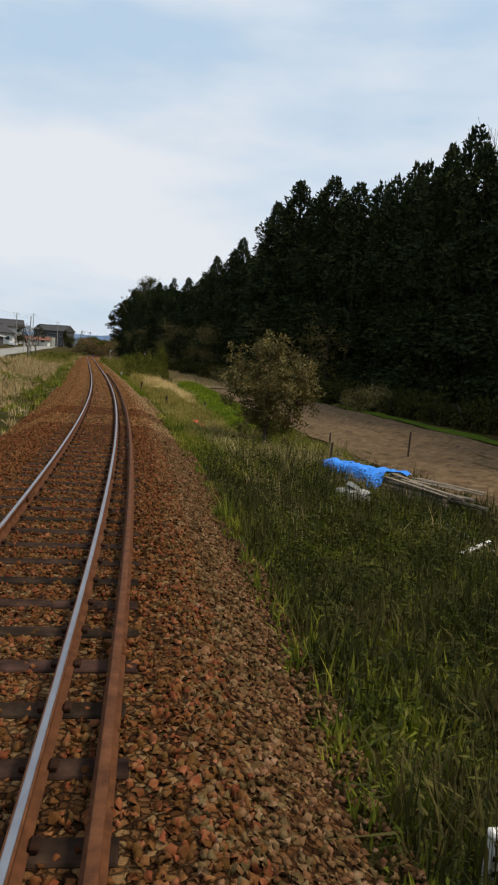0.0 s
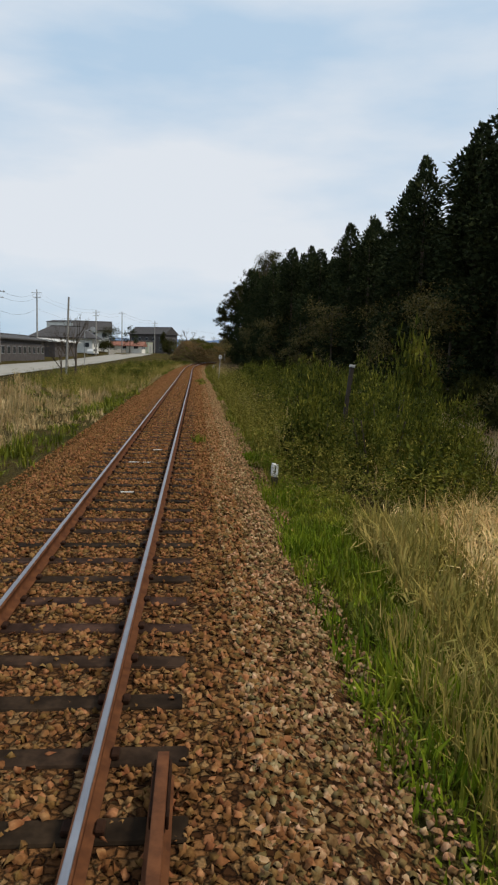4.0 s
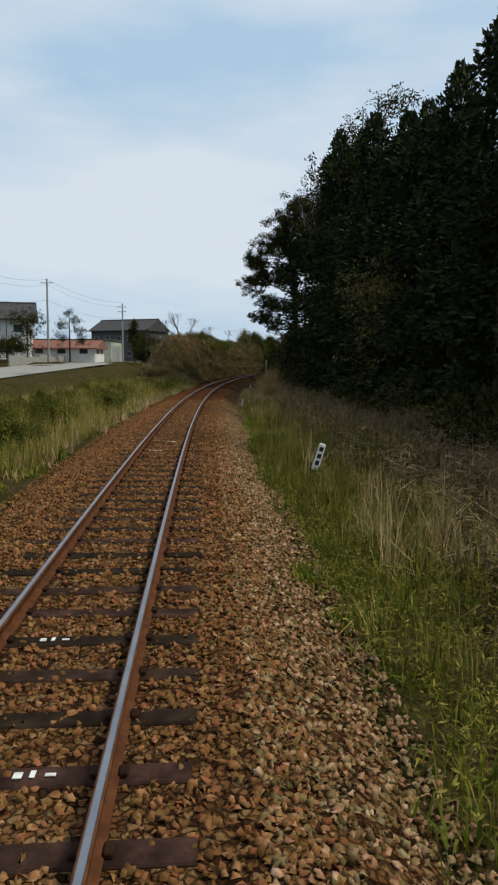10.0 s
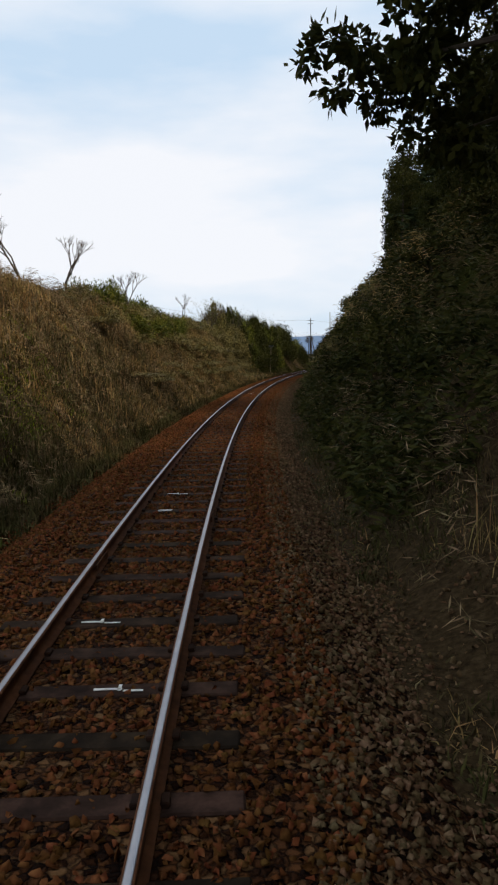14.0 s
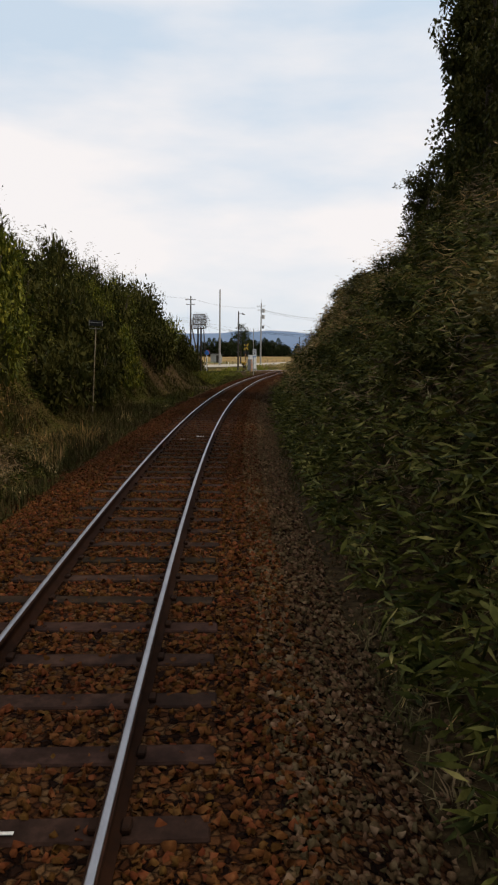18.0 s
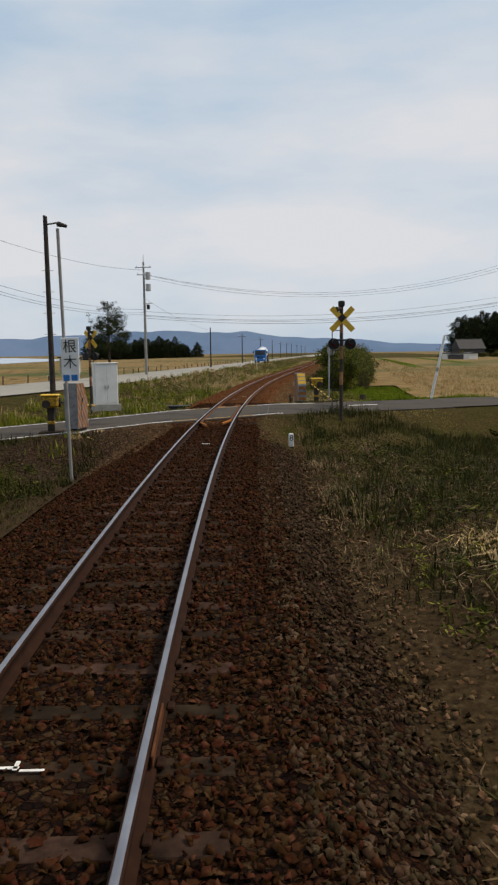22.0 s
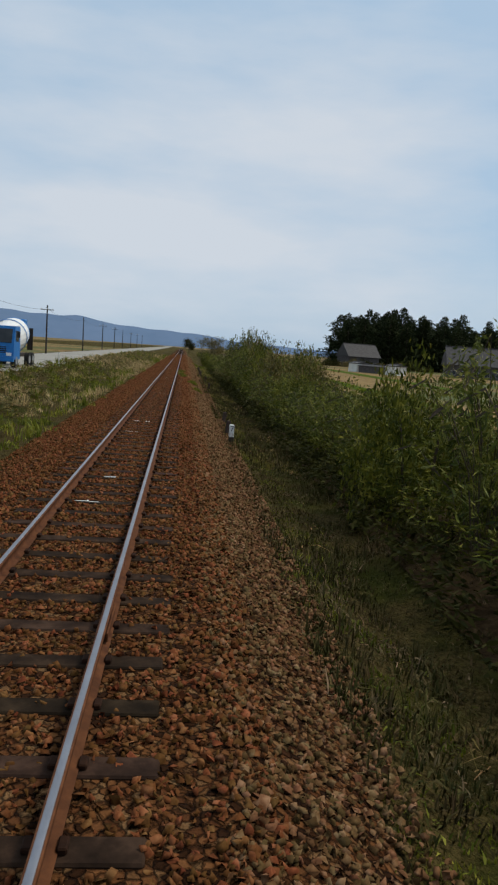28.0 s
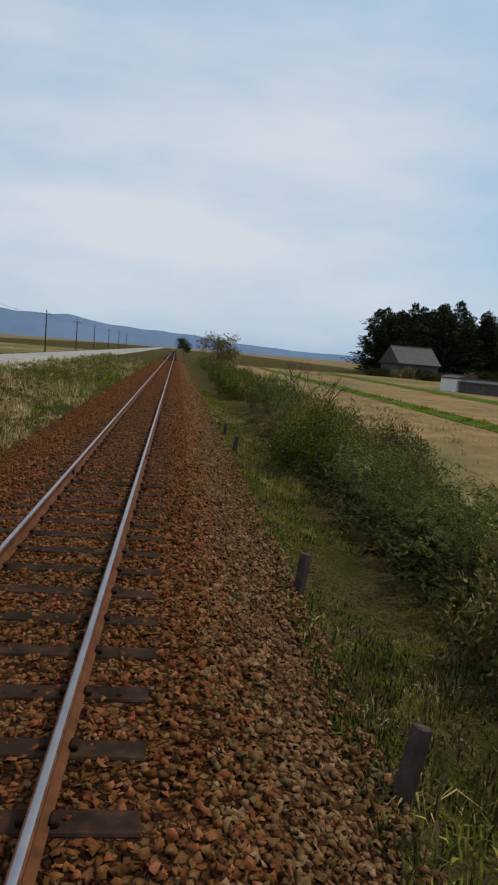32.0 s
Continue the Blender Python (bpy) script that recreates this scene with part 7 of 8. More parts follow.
# ---- log pile under the tarpaulin, by the field ----
pile = thing("log_pile", "stack of weathered logs and boards under a blue tarpaulin", "log pile", m=spot(17.2, 7.25, gz(17.2, 7.25), -66) @ Matrix.Diagonal((0.8, 0.8, 0.62, 1)))
rng = random.Random(31)
for layer in range(4):
    for i in range(5 - layer):
        y = -0.55 + 0.26 * i + 0.13 * layer
        x0 = rng.uniform(-0.5, 0.3)
        part("log", rod((-3.2 + x0, y, 0.12 + 0.17 * layer), (3.4 + x0 + rng.uniform(-0.6, 0.4), y + rng.uniform(-0.08, 0.08), 0.12 + 0.17 * layer + rng.uniform(-0.02, 0.03)), rng.uniform(0.06, 0.11), n=8), M["log"], pile)
for i in range(6):
    part("board", box(2.6, 0.16, 0.03, pose(1.9 + rng.uniform(-0.4, 0.6), -0.5 + 0.2 * i, 0.8 + 0.02 * i, 0, rng.uniform(-4, 6), rng.uniform(-8, 8))), M["log"], pile)
n = 30
g = np.linspace(0, 1, n)
GX, GY = np.meshgrid(g, g, indexing="ij")
tx, ty = -2.4 + 2.9 * GX + 0.12 * np.sin(11 * GY), -1.0 + 1.7 * GY * (1 - 0.15 * np.sin(5 * GX))
fold = np.sin(14 * GX + 5 * GY) * np.sin(9 * GY + 1) + 0.6 * np.sin(31 * GX - 8 * GY) + 0.5 * np.sin(23 * GY + 12 * GX)
tz = 0.98 - 0.72 * smooth01(0.42 - GY, 0.0, 0.42) - 0.1 * smooth01(GY, 0.6, 1.0) + 0.055 * fold
i0 = (np.arange(n - 1)[:, None] * n + np.arange(n - 1)[None, :]).ravel()
F1 = np.stack([i0, i0 + n, i0 + n + 1, i0 + 1], 1)
V1 = np.stack([tx, ty, tz], -1).reshape(-1, 3)
nv = len(V1)
tp = tagged(new("tarpaulin", quick("tarpaulin", np.concatenate([V1, V1 - [0, 0, 0.012]]), np.concatenate([F1, (F1 + nv)[:, ::-1]]), M["tarp"], True)), "crumpled bright blue tarpaulin over the log pile", "tarpaulin")
tp.matrix_world = spot(17.2, 7.25, gz(17.2, 7.25) + 0.02, -66) @ Matrix.Diagonal((0.8, 0.8, 0.62, 1))
for s, l, h in ((25.5, 11.5, 1.0), (22.5, 7.5, 0.7), (27.5, 9.0, 0.6)):
    p_ = thing("stake", "thin dark wooden stake in the field edge", "stake", "field stakes", m=spot(s, l, gz(s, l)))
    part("shaft", rod((0, 0, -0.1), (0.03, 0, h), 0.04, 0.035, 8), M["post_wood"], p_)
for k in range(2):
    pp = thing("pipe", "long thin grey pipe lying by the field", "pipe", "field pipes")
    v, f = sweep([(0.03 * math.cos(q), gz(12, 7.5) + 0.13 + 0.03 * math.sin(q)) for q in np.linspace(0, 6.28, 7)[:-1]], 6, 16.5, 7.1 + 0.22 * k, 2.0)
    part("tube", quick("tube", v, f, M["steel"]), None, pp)
cb = thing("concrete_block", "broken pale concrete block in the grass", "concrete block", m=spot(14.2, 5.5, gz(14.2, 5.5), 20))
part("block", box(0.62, 0.5, 0.42, None, 0.05), M["concrete"], cb)
part("lid", rod((0, 0, 0.42), (0.05, 0, 0.5), 0.18, 0.16, 12), M["concrete"], cb)
for s, l, a in ((52.6, 4.5, 35), (11.5, 6.9, -52)):
    pp = thing("plastic_pipe", "short white plastic pipe lying in the grass", "pipe", "field pipes", m=spot(s, l, gz(s, l) + 0.12, a))
    part("tube", rod((0, -0.6, 0), (0, 0.6, 0.05), 0.04, n=10), M["white_paint"], pp)
rb = thing("red_bag", "crumpled red plastic bag in the grass", "bag", m=spot(31.2, 3.95, gz(31.2, 3.95) + 0.05))
bm = bmesh.new()
bmesh.ops.create_icosphere(bm, subdivisions=2, radius=0.22)
for v in bm.verts:
    v.co = Vector((v.co.x * 1.6, v.co.y, max(-0.02, v.co.z * 0.6))) * (1 + 0.35 * noise.noise(v.co * 7))
part("film", bm, M["red"], rb)
rb2 = copy_thing(rb, spot(29.9, 4.1, gz(29.9, 4.1) + 0.03, 70))
tagged(rb2, "torn red plastic bag lying in the grass")

# ploughed strip and green baulks of the near field
def field_patch(name, s0, s1, l0, l1, z, mat, label, furrow=0.0):
    ss, ll = np.arange(s0, s1 + 0.1, 1.5), np.linspace(l0, l1, max(3, int((l1 - l0) / (0.25 if furrow else 0.4))))
    S, L = np.meshgrid(ss, ll, indexing="ij")
    x, y = along(S, L)
    zz = np.maximum(ground_z(S, L), -1.19) + z + furrow * np.sin(L * 8.4 + 0.2 * np.sin(S)) + 0.02 * wob(S, L, 3)
    n, k = len(ss), len(ll)
    i0 = (np.arange(n - 1)[:, None] * k + np.arange(k - 1)[None, :]).ravel()
    o = new(name, quick(name, np.stack([x, y, zz], -1).reshape(-1, 3), np.stack([i0, i0 + 1, i0 + k + 1, i0 + k], 1), mat, True))
    return tagged(o, label, "field", kind="structure")


field_patch("ground_meadow", 24, 84, 6.0, 8.6, 0.03, M["meadow"], "bright green turf along the field edge")
field_patch("ground_stubble", 398, 700, 11, 94, 0.04, M["field"], "dry golden stubble field")
field_patch("ground_stubble", 430, 640, 8.5, 12.2, 0.03, M["field"], "dry olive grass beside the hedge")
field_patch("ground_meadow", 500, 690, 19, 21.5, 0.08, M["meadow"], "green baulk between the fields")
field_patch("ground_meadow", 540, 690, 34, 38, 0.08, M["meadow"], "green baulk farther out in the fields")
field_patch("ground_stubble", 392, 700, -94, -18, 0.04, M["field"], "dry tan meadow between road and lake")
field_patch("ground_soil", -8, 74, 9.3, 18.5, 0.06, M["soil"], "ploughed brown soil of a small field", 0.05)
# darker brown ground laid over the olive earth beside the line
field_patch("ground_dirt", 336, 381, 2.35, 11.5, 0.07, M["dark_dirt"], "dark bare dirt between the cutting and the crossing")
field_patch("ground_dirt", 232, 300.5, 2.35, 5.0, 0.062, M["dark_dirt"], "dark brown earth at the foot of the near bank")
field_patch("ground_dirt", 300, 336.5, 2.35, 5.0, 0.066, M["dark_dirt"], "dark earth at the foot of the near bank")
field_patch("ground_dirt", 336, 375, -9.5, -2.5, 0.07, M["dark_dirt"], "dark bare dirt below the road bend")
field_patch("ground_dirt", 424, 516, 4.5, 7.0, 0.04, M["dark_dirt"], "dark bare earth below the hedge")
field_patch("ground_meadow", -8, 76, 18.6, 20, 0.08, M["meadow"], "narrow green baulk before the wood")
field_patch("ground_reed", 75, 150, 6.5, 20, 0.05, M["reed"], "russet dead reeds on an unused field")
verge("field_grass", "thin olive-yellow grass on the field behind the hedge", M["dry"], 60000, 525, 610, 8.5, 19, 0.35, 0.02, lambda s, l: 0.8 + 0 * s, 126, 0.6)
verge("field_grass", "green grass on the field baulk", M["meadow_blade"], 40000, 525, 640, 19, 21.5, 0.35, 0.035, lambda s, l: 0.8 + 0 * s, 127, 0.6)
verge("reeds", "dull dead reeds before the wood", M["brush"], 40000, 150, 215, 6, 15, 0.9, 0.02, lambda s, l: (l < wood_edge(s) - 1) * 0.8, 87, 0.4)

for k, s in enumerate(np.arange(229.5, 341, 2 * TILE)):   # and at the foot of the near bank
    o = part("stones_verge", stone_tile(560 + k % 5, 2 * TILE, 2.2, 4.2, 900, M["stone_dark_grey"], lambda x, s=s: ground_z(s, x) + 0.075), None, stones)
    o.matrix_basis = spot(s, 0, 0)
    tagged(o, kind="stuff")
for k, s in enumerate(np.arange(341.7, 381, TILE)):     # stones strewn over the dirt
    o = part("stones_verge", stone_tile(500 + k, TILE, 2.2, 4.8, 700, M["stone_dark_grey"], lambda x, s=s: ground_z(s, x) + 0.078), None, stones)
    o.matrix_basis = spot(s, 0, 0)
    tagged(o, kind="stuff")

# gravel and dirt banked up to the crossing road
def road_apron(side):
    q, a = np.linspace(-9.0, -2.74, 16), np.concatenate([np.arange(1.3, 3.0, 0.17), np.arange(3.0, 7.1, 0.5)])
    Q, A = np.meshgrid(q, a, indexing="ij")
    S, L = 385.65 + 0.78 * side * A + Q, side * A
    lo = np.maximum(bed_z(np.minimum(A, 2.42)), ground_z(S, side * np.maximum(A, 2.42)))
    lo = np.where(A < 2.42, bed_z(A), lo)
    hi = -0.045 - 0.05 * np.maximum(A - 2, 0) ** 0.8
    z = lo + (hi - lo) * smooth01(Q, -7.0, -2.9) + 0.03 + 0.015 * wob(S * 3, L * 3, 1) - 0.25 * (Q < -8.7) - 0.2 * (A > 6.4) - 0.1 * (A < 1.36)
    x, y = along(S, L)
    n, k = Q.shape
    i0 = (np.arange(n - 1)[:, None] * k + np.arange(k - 1)[None, :]).ravel()
    o = new("ground_apron", quick("ground_apron", np.stack([x, y, z], -1).reshape(-1, 3), np.stack([i0, i0 + 1, i0 + k + 1, i0 + k], 1)[:, ::(1 if side > 0 else -1)], M["earth" if side > 0 else "gravel_dark"], True))
    tagged(o, "brown dirt and gravel banked up to the crossing road", "gravel", kind="structure")
    rng = np.random.default_rng(600 + side)
    base = np.array([(-1, -1, -0.5), (1, -1, -0.5), (1, 1, -0.5), (-1, 1, -0.5), (-0.75, -0.75, 0.6), (0.75, -0.75, 0.6), (0.75, 0.75, 0.6), (-0.75, 0.75, 0.6)], dtype=float)
    quad = np.array([(4, 5, 6, 7), (0, 1, 5, 4), (1, 2, 6, 5), (2, 3, 7, 6), (3, 0, 4, 7)])
    m = 2600 if side < 0 else 900
    fi, fj = rng.uniform(0, n - 1.001, m), rng.beta(0.9, 1.9, m) * (k - 1.001)
    i, j = fi.astype(int), fj.astype(int)
    u, v = fi - i, fj - j
    def mix(g):
        return g[i, j] * (1 - u) * (1 - v) + g[i + 1, j] * u * (1 - v) + g[i, j + 1] * (1 - u) * v + g[i + 1, j + 1] * u * v
    c = np.stack([mix(x), mix(y), mix(z) + 0.008], 1)
    P = base[None] * rng.uniform(0.01, 0.026, (m, 1, 1)) * rng.uniform(0.7, 1.3, (m, 1, 3)) * 0.8 + rng.normal(0, 0.006, (m, 8, 3)) + c[:, None]
    o = part("stones_apron", quick("stones_apron", P.reshape(-1, 3), (quad[None] + 8 * np.arange(m)[:, None, None]).reshape(-1, 4), M["stone_dark_grey"]), None, stones)
    tagged(o, kind="stuff")


road_apron(1)
road_apron(-1)

# lake in the distance on the left
lv = [(-900, 560, -1.3), (-60, 610, -1.3), (10, 668, -1.3), (37, 760, -1.3), (60, 860, -1.3), (40, 1250, -1.3), (-200, 1900, -1.3), (-1500, 1900, -1.3)]
me = bpy.data.meshes.new("water")
me.from_pydata(lv, [], [tuple(range(len(lv)))])
me.materials.append(M["water"])
tagged(new("water", me), "pale still lake beyond the fields", "lake", kind="structure")


# ---- small things along the line ----
def distance_post(s, l, txt, h=0.55, lean=0):
    ob = thing("distance_post", "white concrete distance post with a black figure", "marker post", "distance posts", m=spot(s, l, gz(s, l) - 0.05, 4, 0, lean))
    part("base", box(0.14, 0.13, 0.25, None, 0.01), M["dark_steel"], ob)
    part("shaft", box(0.14, 0.13, h, pose(0, 0, 0.24), 0.022), M["white_paint"], ob)
    pl = part("plate", box(0.115, 0.012, 0.22, pose(0.0, -0.068, h + 0.0)), M["cabinet_white"], ob)
    o = part("figure", letters(txt, 0.23, M["black"], "figure"), None, pl)
    o.matrix_basis = pose(0.0, -0.077, h + 0.11, 90, 0, 0)
    return ob


distance_post(379.2, 2.32, "8", 0.38)
distance_post(478.9, 2.61, "7", 0.38)
distance_post(279.4, 2.99, "9", 0.38)
distance_post(80.0, 2.8, "1", 0.3)


def white_peg(s, l, h, label="short white concrete peg beside the ballast", band=True):
    ob = thing("white_peg", label, "marker post", "white pegs", m=spot(s, l, gz(s, l) - 0.05, 0))
    part("shaft", box(0.09, 0.09, h, None, 0.015), M["white_paint"], ob)
    if band:
        for k in range(3):
            part("mark", box(0.06, 0.006, 0.03, pose(0, -0.052, h * 0.4 + 0.09 * k)), M["black"], ob)


white_peg(415.0, 2.22, 0.62)
white_peg(153.5, 2.2, 0.22, band=False)
white_peg(3.5, 3.1, 0.4)

cp = thing("curve_post", "narrow white curve post lettered in black", "marker post", m=spot(203.1, 2.61, gz(203.1, 2.61) - 0.05, 0, 0, 6))
part("base", box(0.12, 0.1, 0.25, None, 0.01), M["black"], cp)
pl = part("board", box(0.13, 0.05, 0.42, pose(0, 0, 0.25), 0.02), M["white_paint"], cp)
for k, ch in enumerate("400R"):
    o = part("letter", letters(ch, 0.1, M["black"], "letter"), None, pl)
    o.matrix_basis = pose(0, -0.03, 0.61 - 0.1 * k, 90, 0, 0)

gp = thing("gradient_post", "leaning white wooden gradient board on a stake", "marker post", m=spot(178.3, 3.4, gz(178.3, 3.4) - 0.05, 0, 0, 17))
part("stake", box(0.09, 0.08, 0.75, None, 0.01), M["post_wood"], gp)
part("board", box(0.16, 0.04, 0.62, pose(0, -0.06, 0.5), 0.02), M["white_paint"], gp)
for k in range(3):
    part("mark", box(0.09, 0.005, 0.1, pose(0, -0.083, 0.62 + 0.16 * k)), M["black"], gp)

sg7 = thing("notice_board", "small grey square sign on a thin steel post", "sign", m=spot(128.7, 3.02, gz(128.7, 3.02), 0, 0, 3))
part("post", rod((0, 0, -0.1), (0, 0, 2.75), 0.03, n=8), M["steel"], sg7)
pl = part("board", box(0.27, 0.03, 0.3, pose(0, -0.04, 2.4), 0.005), M["cabinet_white"], sg7)
part("mark", box(0.14, 0.006, 0.05, pose(-0.02, -0.057, 2.58)), M["black"], pl)
part("mark", box(0.05, 0.006, 0.16, pose(0.05, -0.058, 2.45)), M["black"], pl)


def stub(s, l, h, lean=0, tip=0, r=0.048):
    ob = thing("stub_post", "weathered dark wooden stub post at the ballast foot", "post", "stub posts", m=spot(s, l, gz(s, l) - 0.08, random.uniform(0, 60), lean, tip))
    bm = box(2 * r, 2 * r, h, None, 0.015)
    for v in bm.verts:
        v.co.x += 0.012 * noise.noise(v.co * 5)
        v.co.z += 0.03 * noise.noise(v.co * 9) * (v.co.z > h * 0.8)
    part("shaft", bm, M["post_wood"], ob)


for s, l, h, lean, tip in ((51.9, 2.85, 0.5, 0, 8), (55, 3.1, 0.72, 0, 6), (40.5, 3.6, 0.6, 0, -3), (397.5, 2.5, 0.6, 0, -2), (481, 2.6, 0.55, 0, 6), (485, 2.7, 0.5, 0, 8), (527.5, 2.7, 0.62, 0, 12), (531.5, 2.7, 0.6, 0, 8),
                           (394.6, 2.55, 0.5, 0, 3), (428.4, 2.75, 0.45, 0, 4), (508.3, 2.9, 0.5, 0, 6), (520, 3.0, 0.5, 0, 7), (544, 2.9, 0.55, 0, 9), (548, 2.9, 0.5, 0, 6), (205.2, 2.95, 0.5, 0, 2), (43.5, 6.2, 0.5, 0, 3)):
    stub(s, l, h, lean, tip, 0.056 if s > 390 else 0.048)
tp_ = thing("old_post", "old dark steel post leaning in the bushes", "post", m=spot(86, 5.4, gz(86, 5.4) - 0.2, 0, 0, 6))
part("shaft", box(0.12, 0.1, 2.9, None, 0.01), M["dark_steel"], tp_)
part("cap", box(0.16, 0.14, 0.08, pose(0, 0, 2.88), 0.01), M["steel"], tp_)
pc = thing("concrete_post", "slim grey concrete post at the foot of the bank", "post", m=spot(232, 4.3, gz(232, 4.3) - 0.2))
part("shaft", box(0.13, 0.13, 2.5, None, 0.02), M["concrete"], pc)
pb = thing("concrete_post", "short broken concrete post by the dead grass", "post", m=spot(226.6, 3.0, gz(226.6, 3.0) - 0.1))
part("shaft", box(0.16, 0.14, 0.75, None, 0.03), M["concrete"], pb)
ym = thing("yellow_marker", "faded orange marker plate on a dark stake", "marker post", m=spot(289, 3.4, gz(289, 3.4) - 0.1))
part("stake", box(0.06, 0.05, 1.6, None, 0.008), M["dark_steel"], ym)
part("plate", box(0.11, 0.03, 0.27, pose(0, -0.04, 1.35), 0.01), M["yellow"], ym)
gp2 = thing("plastic_pole", "thin white snow pole beside the verge", "pole", m=spot(460.5, -6.0, gz(460.5, -6) - 0.1, 0, 0, -4))
part("shaft", rod((0, 0, 0), (0, 0, 2.2), 0.025, n=8), M["white_paint"], gp2)
for s, l in ((476, -8.9), (517, -8.9), (398, -10.6)):
    g = thing("road_delineator", "thin white roadside marker post", "marker post", "road markers", m=spot(s, l, gz(s, l) - 0.1))
    part("shaft", rod((0, 0, 0), (0, 0, 1.2), 0.04, n=8), M["white_paint"], g)

# ladder tower with a vine-grown cage beside the cutting's end
tw = thing("signal_tower", "dark steel cage on posts overgrown with dry vines", "signal tower", m=spot(351.4, -4.3, gz(351.4, -4.3) - 0.1))
for x in (-0.12, 0.12):
    part("post", rod((x, 0, 0), (x, 0, 4.3), 0.07, n=10), M["dark_steel"], tw)
part("stay", rod((0.75, 0, 0), (0.3, 0, 4.4), 0.025, n=6), M["dark_steel"], tw)
part("stay", rod((0.45, 0.2, 0), (0.3, 0.1, 4.4), 0.025, n=6), M["dark_steel"], tw)
cg = part("cage_floor", box(0.9, 0.8, 0.05, pose(0, 0, 4.2)), M["dark_steel"], tw)
for x in np.linspace(-0.43, 0.43, 5):
    for y in (-0.38, 0.38):
        part("bar", rod((x, y, 4.23), (x, y, 5.3), 0.022, n=5), M["dark_steel"], cg)
for z in (4.55, 4.95, 5.3):
    for y in (-0.38, 0.38):
        part("rail", rod((-0.45, y, z), (0.45, y, z), 0.022, n=5), M["dark_steel"], cg)
    for x in (-0.45, 0.45):
        part("rail", rod((x, -0.38, z), (x, 0.38, z), 0.022, n=5), M["dark_steel"], cg)
bm = bmesh.new()
rng = random.Random(77)
for i in range(170):
    x, y, z = rng.uniform(-0.55, 0.55), rng.uniform(-0.45, 0.45), rng.uniform(4.5, 5.45)
    p_ = Vector((x, y, z))
    for k in range(3):
        q_ = p_ + Vector((rng.uniform(-0.15, 0.15) + x * 0.12, rng.uniform(-0.15, 0.15), rng.uniform(-0.34, 0.12)))
        rod(p_, q_, 0.008, 0.006, 3, bm)
        p_ = q_
tagged(part("vines", bm, M["bark"], tw, "hanging dry vines"), kind="stuff")

# guard rail at the bend of the road, near the crossing
gr = thing("guard_rail", "pale steel guard rail along the road bend", "guard rail", m=Matrix())
ss = np.linspace(352, 386, 12)
prev = None
for s in ss:
    l = float(road_near(s)) + 0.6
    p_ = spot(s, l, 0.0).translation
    z = gz(s, l)
    part("post", rod((p_.x, p_.y, z - 0.2), (p_.x, p_.y, z + 0.95), 0.055, n=8), M["cabinet_white"], gr)
    if prev is not None:
        part("beam", rod((prev.x, prev.y, pz + 0.8), (p_.x, p_.y, z + 0.8), 0.13, n=6), M["cabinet_white"], gr)
    prev, pz = p_, z
sw = thing("road_sign_frame", "overhead blue road sign on a grey post", "road sign", m=spot(125, -16.9, -0.1, -4))
part("post", rod((-2.0, 0, -0.2), (-2.0, 0, 7.4), 0.1, n=10), M["steel"], sw)
part("arm", rod((-2.0, 0, 7.2), (1.2, 0, 7.2), 0.06, n=8), M["steel"], sw)
pl = part("panel", box(2.4, 0.06, 1.2, pose(0.2, -0.08, 6.5), 0.02), M["steel"], sw, "grey sign panel")
part("route_block", box(0.8, 0.012, 0.5, pose(-0.55, -0.118, 6.55)), M["truck_blue"], pl, "blue block")
part("route_block", box(0.6, 0.012, 0.42, pose(-0.6, -0.118, 7.18)), M["truck_blue"], pl, "blue block")
for x, z, w in ((0.55, 7.25, 0.8), (0.55, 6.85, 0.6)):
    part("lettering_bar", box(w, 0.01, 0.16, pose(x + 0.1, -0.115, z)), M["white_paint"], pl)
rsn = thing("speed_sign", "round road sign seen from behind on a thin bent post", "road sign", m=spot(165, -13.2, gz(165, -13.2), 0))
part("post", rod((-0.9, 0, -0.2), (-0.9, 0, 4.6), 0.045, n=8), M["steel"], rsn)
part("arm", rod((-0.9, 0, 4.6), (0, 0, 4.9), 0.04, n=8), M["steel"], rsn)
part("disc", rod((0.2, -0.03, 4.85), (0.2, 0.03, 4.85), 0.36, n=24), M["steel"], rsn)

# low wall, hedge fence and a small parked car by the houses
wl = thing("garden_wall", "low pale block wall beside the road", "wall")
for i in range(9):
    s = 246 + i * 4
    m = spot(s, float(road_near(s)) - 9.2, float(road_z(s)) - 0.2, 0)
    part("block_panel", box(0.2, 3.96, 1.1 + 0.25 * (i % 3 == 0), m), M["concrete"], wl)
car = thing("parked_car", "small white car parked by the houses", "car", m=spot(230, -25.6, gz(230, -25.6) - 0.02, 80))
part("body", prism([(-1.6, 0.3), (1.6, 0.3), (1.65, 0.75), (1.2, 0.85), (0.75, 1.4), (-1.3, 1.42), (-1.62, 0.85)], 1.4), M["cabinet_white"], car)
for sg in (-1, 1):
    part("side_glass", prism([(-1.2, 0.88), (0.95, 0.88), (0.65, 1.33), (-1.15, 1.34)], 0.02, pose(0, sg * 0.705, 0)), M["glass"], car)
    for x in (-1.0, 1.05):
        w = part("wheel", rod((x, sg * 0.55, 0.28), (x, sg * 0.72, 0.28), 0.28, n=16), M["tyre"], car)
        part("rim", rod((x, sg * 0.7, 0.28), (x, sg * 0.73, 0.28), 0.16, n=12), M["steel"], w)

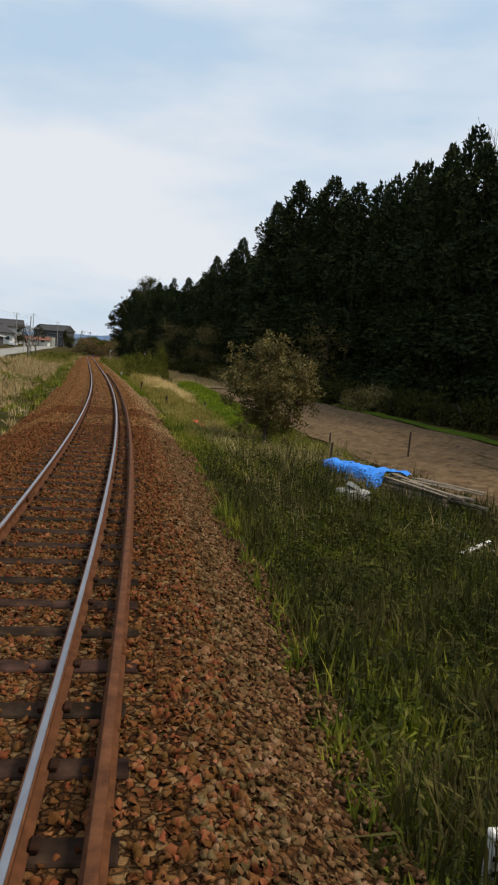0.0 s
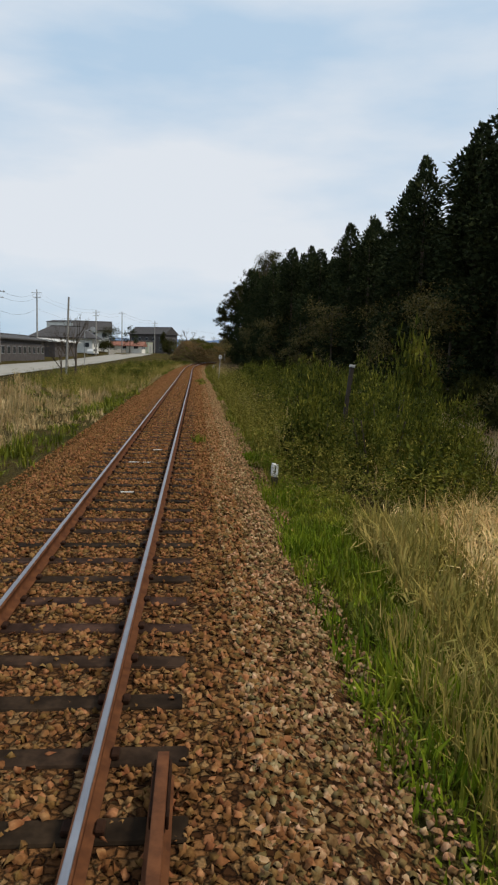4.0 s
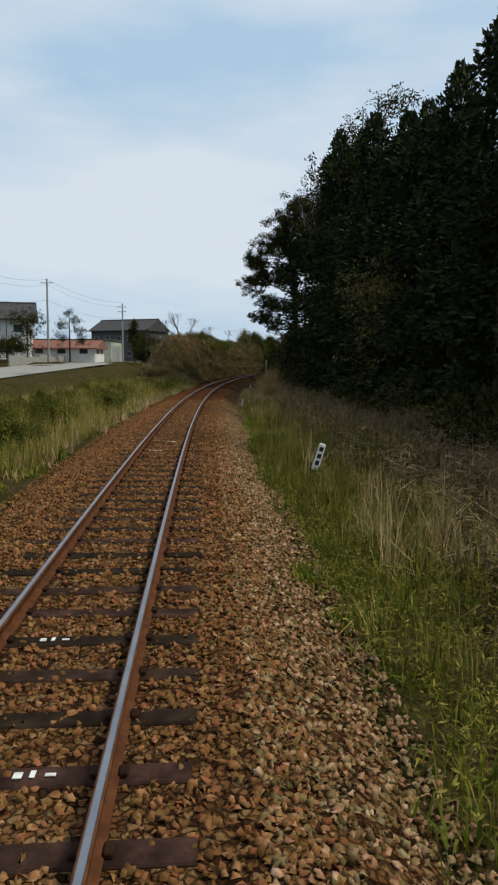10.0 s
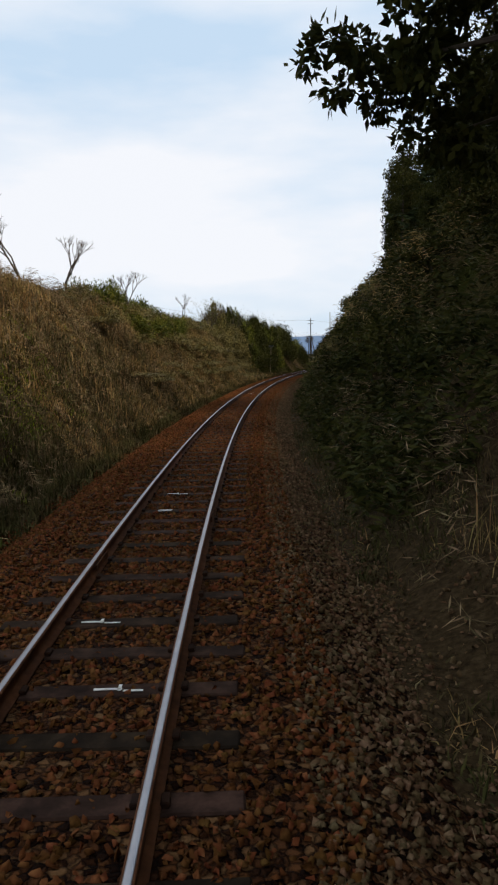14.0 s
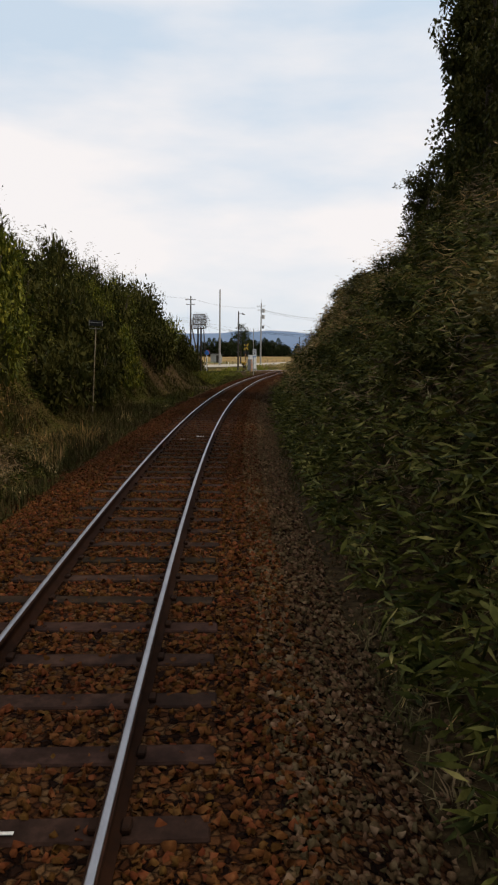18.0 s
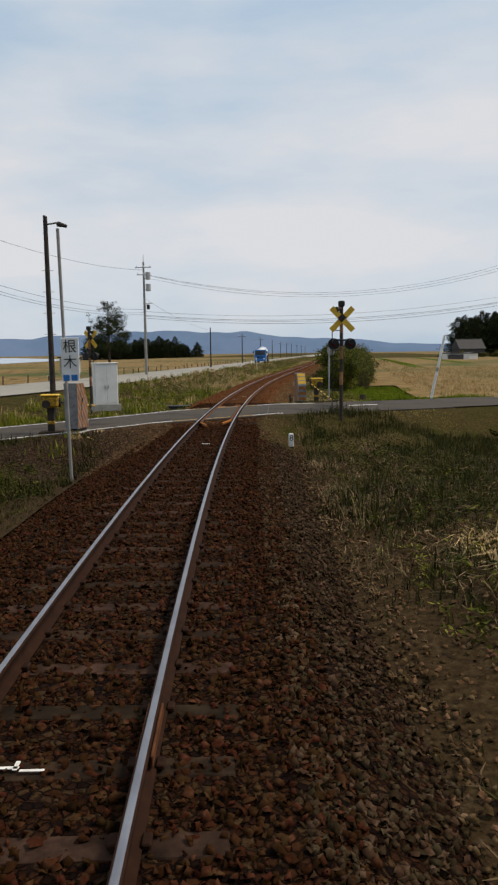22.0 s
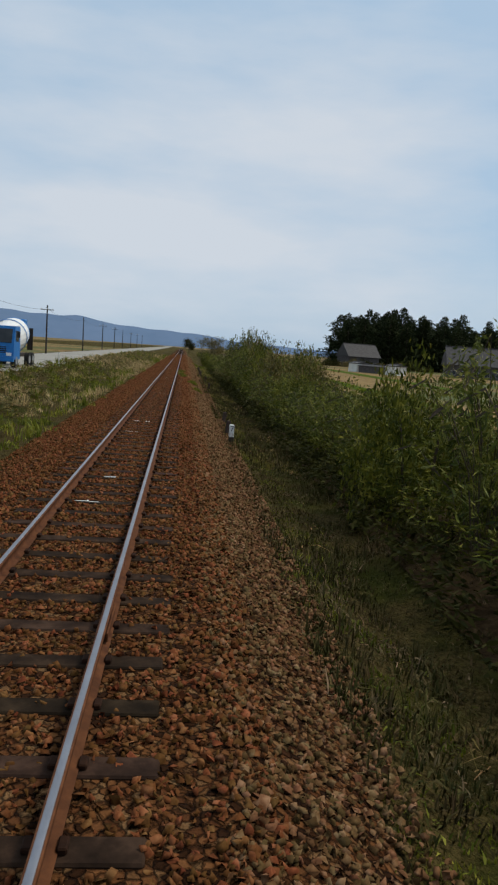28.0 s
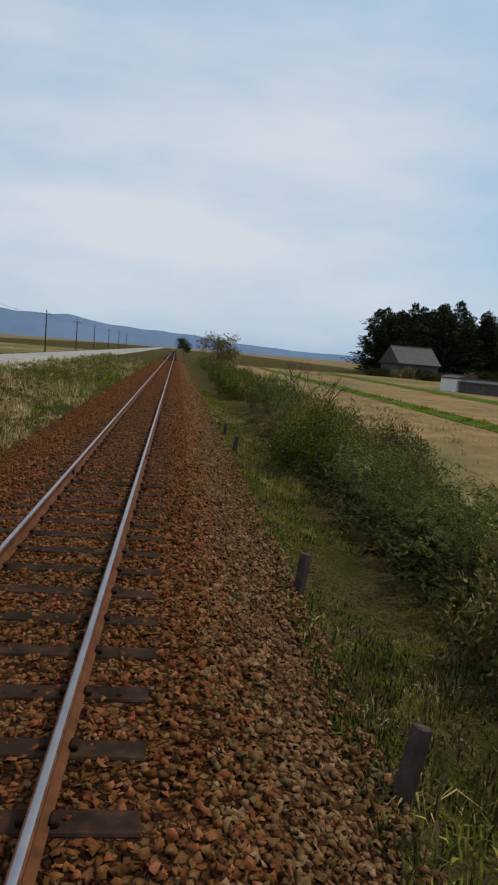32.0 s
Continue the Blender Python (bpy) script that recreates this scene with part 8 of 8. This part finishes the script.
# fence of short stakes along the meadow beyond the road
fn = thing("stake_fence", "row of short dark stakes along the meadow", "fence")
for i in range(42):
    s = 404 + i * 3.2
    m = spot(s, float(road_near(s)) - 8.8 - random.uniform(0, 0.4), -0.6)
    part("stake", rod(m @ Vector((0, 0, 0)), m @ Vector((random.uniform(-0.08, 0.08), 0, 1.0 + random.uniform(-0.15, 0.2))), 0.05, n=6), M["post_wood"], fn)
hut = thing("pump_hut", "small grey hut behind the crossing", "hut", m=spot(447, -28, gz(447, -28) - 0.05, 15))
part("wall", box(2.4, 2.0, 1.9), M["concrete"], hut)
part("roof", box(2.9, 2.5, 0.14, pose(0, 0, 1.9, 0, 4, 0), 0.02), M["roof_tile"], hut)
part("door", box(0.75, 0.05, 1.6, pose(0.4, -1.01, 0.05)), M["dark_steel"], hut)
for i in range(2):
    sg_ = thing("round_sign", "round road sign on a thin white post", "road sign", "crossing signs", m=spot(380.5 + 3 * i, -9.3 - 0.8 * i, -0.3))
    part("post", rod((0, 0, -0.1), (0, 0, 2.6), 0.035, n=8), M["white_paint"], sg_)
    if i == 0:
        part("disc", rod((0, -0.06, 2.35), (0, -0.04, 2.35), 0.3, n=20), M["truck_blue"], sg_)
        part("rim", rod((0, -0.04, 2.35), (0, -0.03, 2.35), 0.33, n=20), M["red"], sg_)
dp = thing("drain_grate", "black drain pan lying by the crossing", "drain", m=spot(396.5, -3.3, gz(396.5, -3.3), 10))
part("pan", prism([(-0.6, 0.16), (0.6, 0.16), (0.45, 0.0), (-0.45, 0.0)], 0.8, None), M["black"], dp)

# paint marks on the sleepers
def paint_marks(s, l, strokes, label="white survey mark painted on a sleeper"):
    ob = thing("paint_mark", label, "paint mark", "sleeper marks", m=spot(s, l, -0.149))
    for x, y, w, h in strokes:
        part("stroke", box(w, h, 0.004, pose(x, y, 0)), M["white_paint"], ob)


rng = random.Random(9)
S0 = -12.0
for s in (34.5, 38.5, 53.0, 76.2, 79.5, 81.5, 112.2, 114.9, 117.5, 120.1, 122.8, 131.4, 136.0, 147.2, 148.5, 152.4, 155.0, 158.0, 166.5, 168.5, 181.0, 183.0, 199.8, 213.2, 231.0, 232.7, 234.1, 238.5, 240.0, 272.0, 279.2, 280.5, 296.8, 312.8, 328.5, 362.8, 377.5, 395.0, 397.0, 413.5, 426.0, 468.0, 469.8, 476.3, 478.8, 492.0, 508.0, 527.0):
    k = round((s - S0) / SPACING)
    s2 = S0 + k * SPACING
    if 381.5 < s2 < 389.2:
        continue
    kind = rng.randrange(3)
    if kind == 0:
        st = [(-0.08, 0, 0.2, 0.025), (0.0, 0.02, 0.025, 0.09), (0.1, -0.03, 0.14, 0.022)]
    elif kind == 1:
        st = [(-0.1, 0, 0.05, 0.06), (-0.02, 0.01, 0.03, 0.07), (0.08, 0, 0.06, 0.03)]
    else:
        st = [(0, 0.03, 0.22, 0.022), (0, -0.03, 0.2, 0.022)]
    paint_marks(s2, rng.uniform(-0.25, 0.2), st)


def digit_mark(s, l, txt):
    ob = thing("paint_mark", "white figures painted on a sleeper", "paint mark", "sleeper marks", m=spot(S0 + round((s - S0) / SPACING) * SPACING, l, -0.148))
    part("figure", letters(txt, 0.16, M["white_paint"], "figure"), None, ob).matrix_basis = pose(0, 0, 0, 0, 0, 180)


digit_mark(313.4, 0.2, "100")
digit_mark(182.6, 0.2, "150")
digit_mark(53.0, 0.3, "04")
digit_mark(79.7, 0.1, "100")
digit_mark(207.7, 0.2, "110")
digit_mark(479.2, 0.1, "70")
digit_mark(390.0, 0.14, "135")

# fishplates, rail joints and clips
jt = thing("rail_joints", "rusty bolted rail joint plates", "rail joint", kind="structure")
for s in np.arange(12, 540, 25.0):
    for side in (-1, 1):
        for off in (-0.04, 0.04):
            part("joint_plate", box(0.016, 0.62, 0.07, spot(s + 1.1 * side, side * GAUGE + off, -0.115), 0.004), M["rail_rust"], jt)
clip = finish("rail_clip", box(0.05, 0.1, 0.035, None, 0.008), M["clip_rust"])
V, F = [], []
cv = np.array([vv.co[:] for vv in clip.vertices])
cf = [tuple(p.vertices) for p in clip.polygons]
for k in range(int(560 / SPACING)):
    s = S0 + k * SPACING
    if 381.5 < s < 389.2:
        continue
    for l in (-GAUGE - 0.08, -GAUGE + 0.08, GAUGE - 0.08, GAUGE + 0.08):
        mm = np.array(spot(s, l, -0.155))
        b = len(V) * len(cv)
        V.append(cv @ mm[:3, :3].T + mm[:3, 3])
        F += [tuple(b + q for q in fc) for fc in cf]
me = bpy.data.meshes.new("rail_clips")
me.from_pydata(np.concatenate(V).tolist(), [], F)
me.materials.append(M["clip_rust"])
tagged(part("rail_clips", me, None, track, "small rusty rail clips"), kind="stuff")
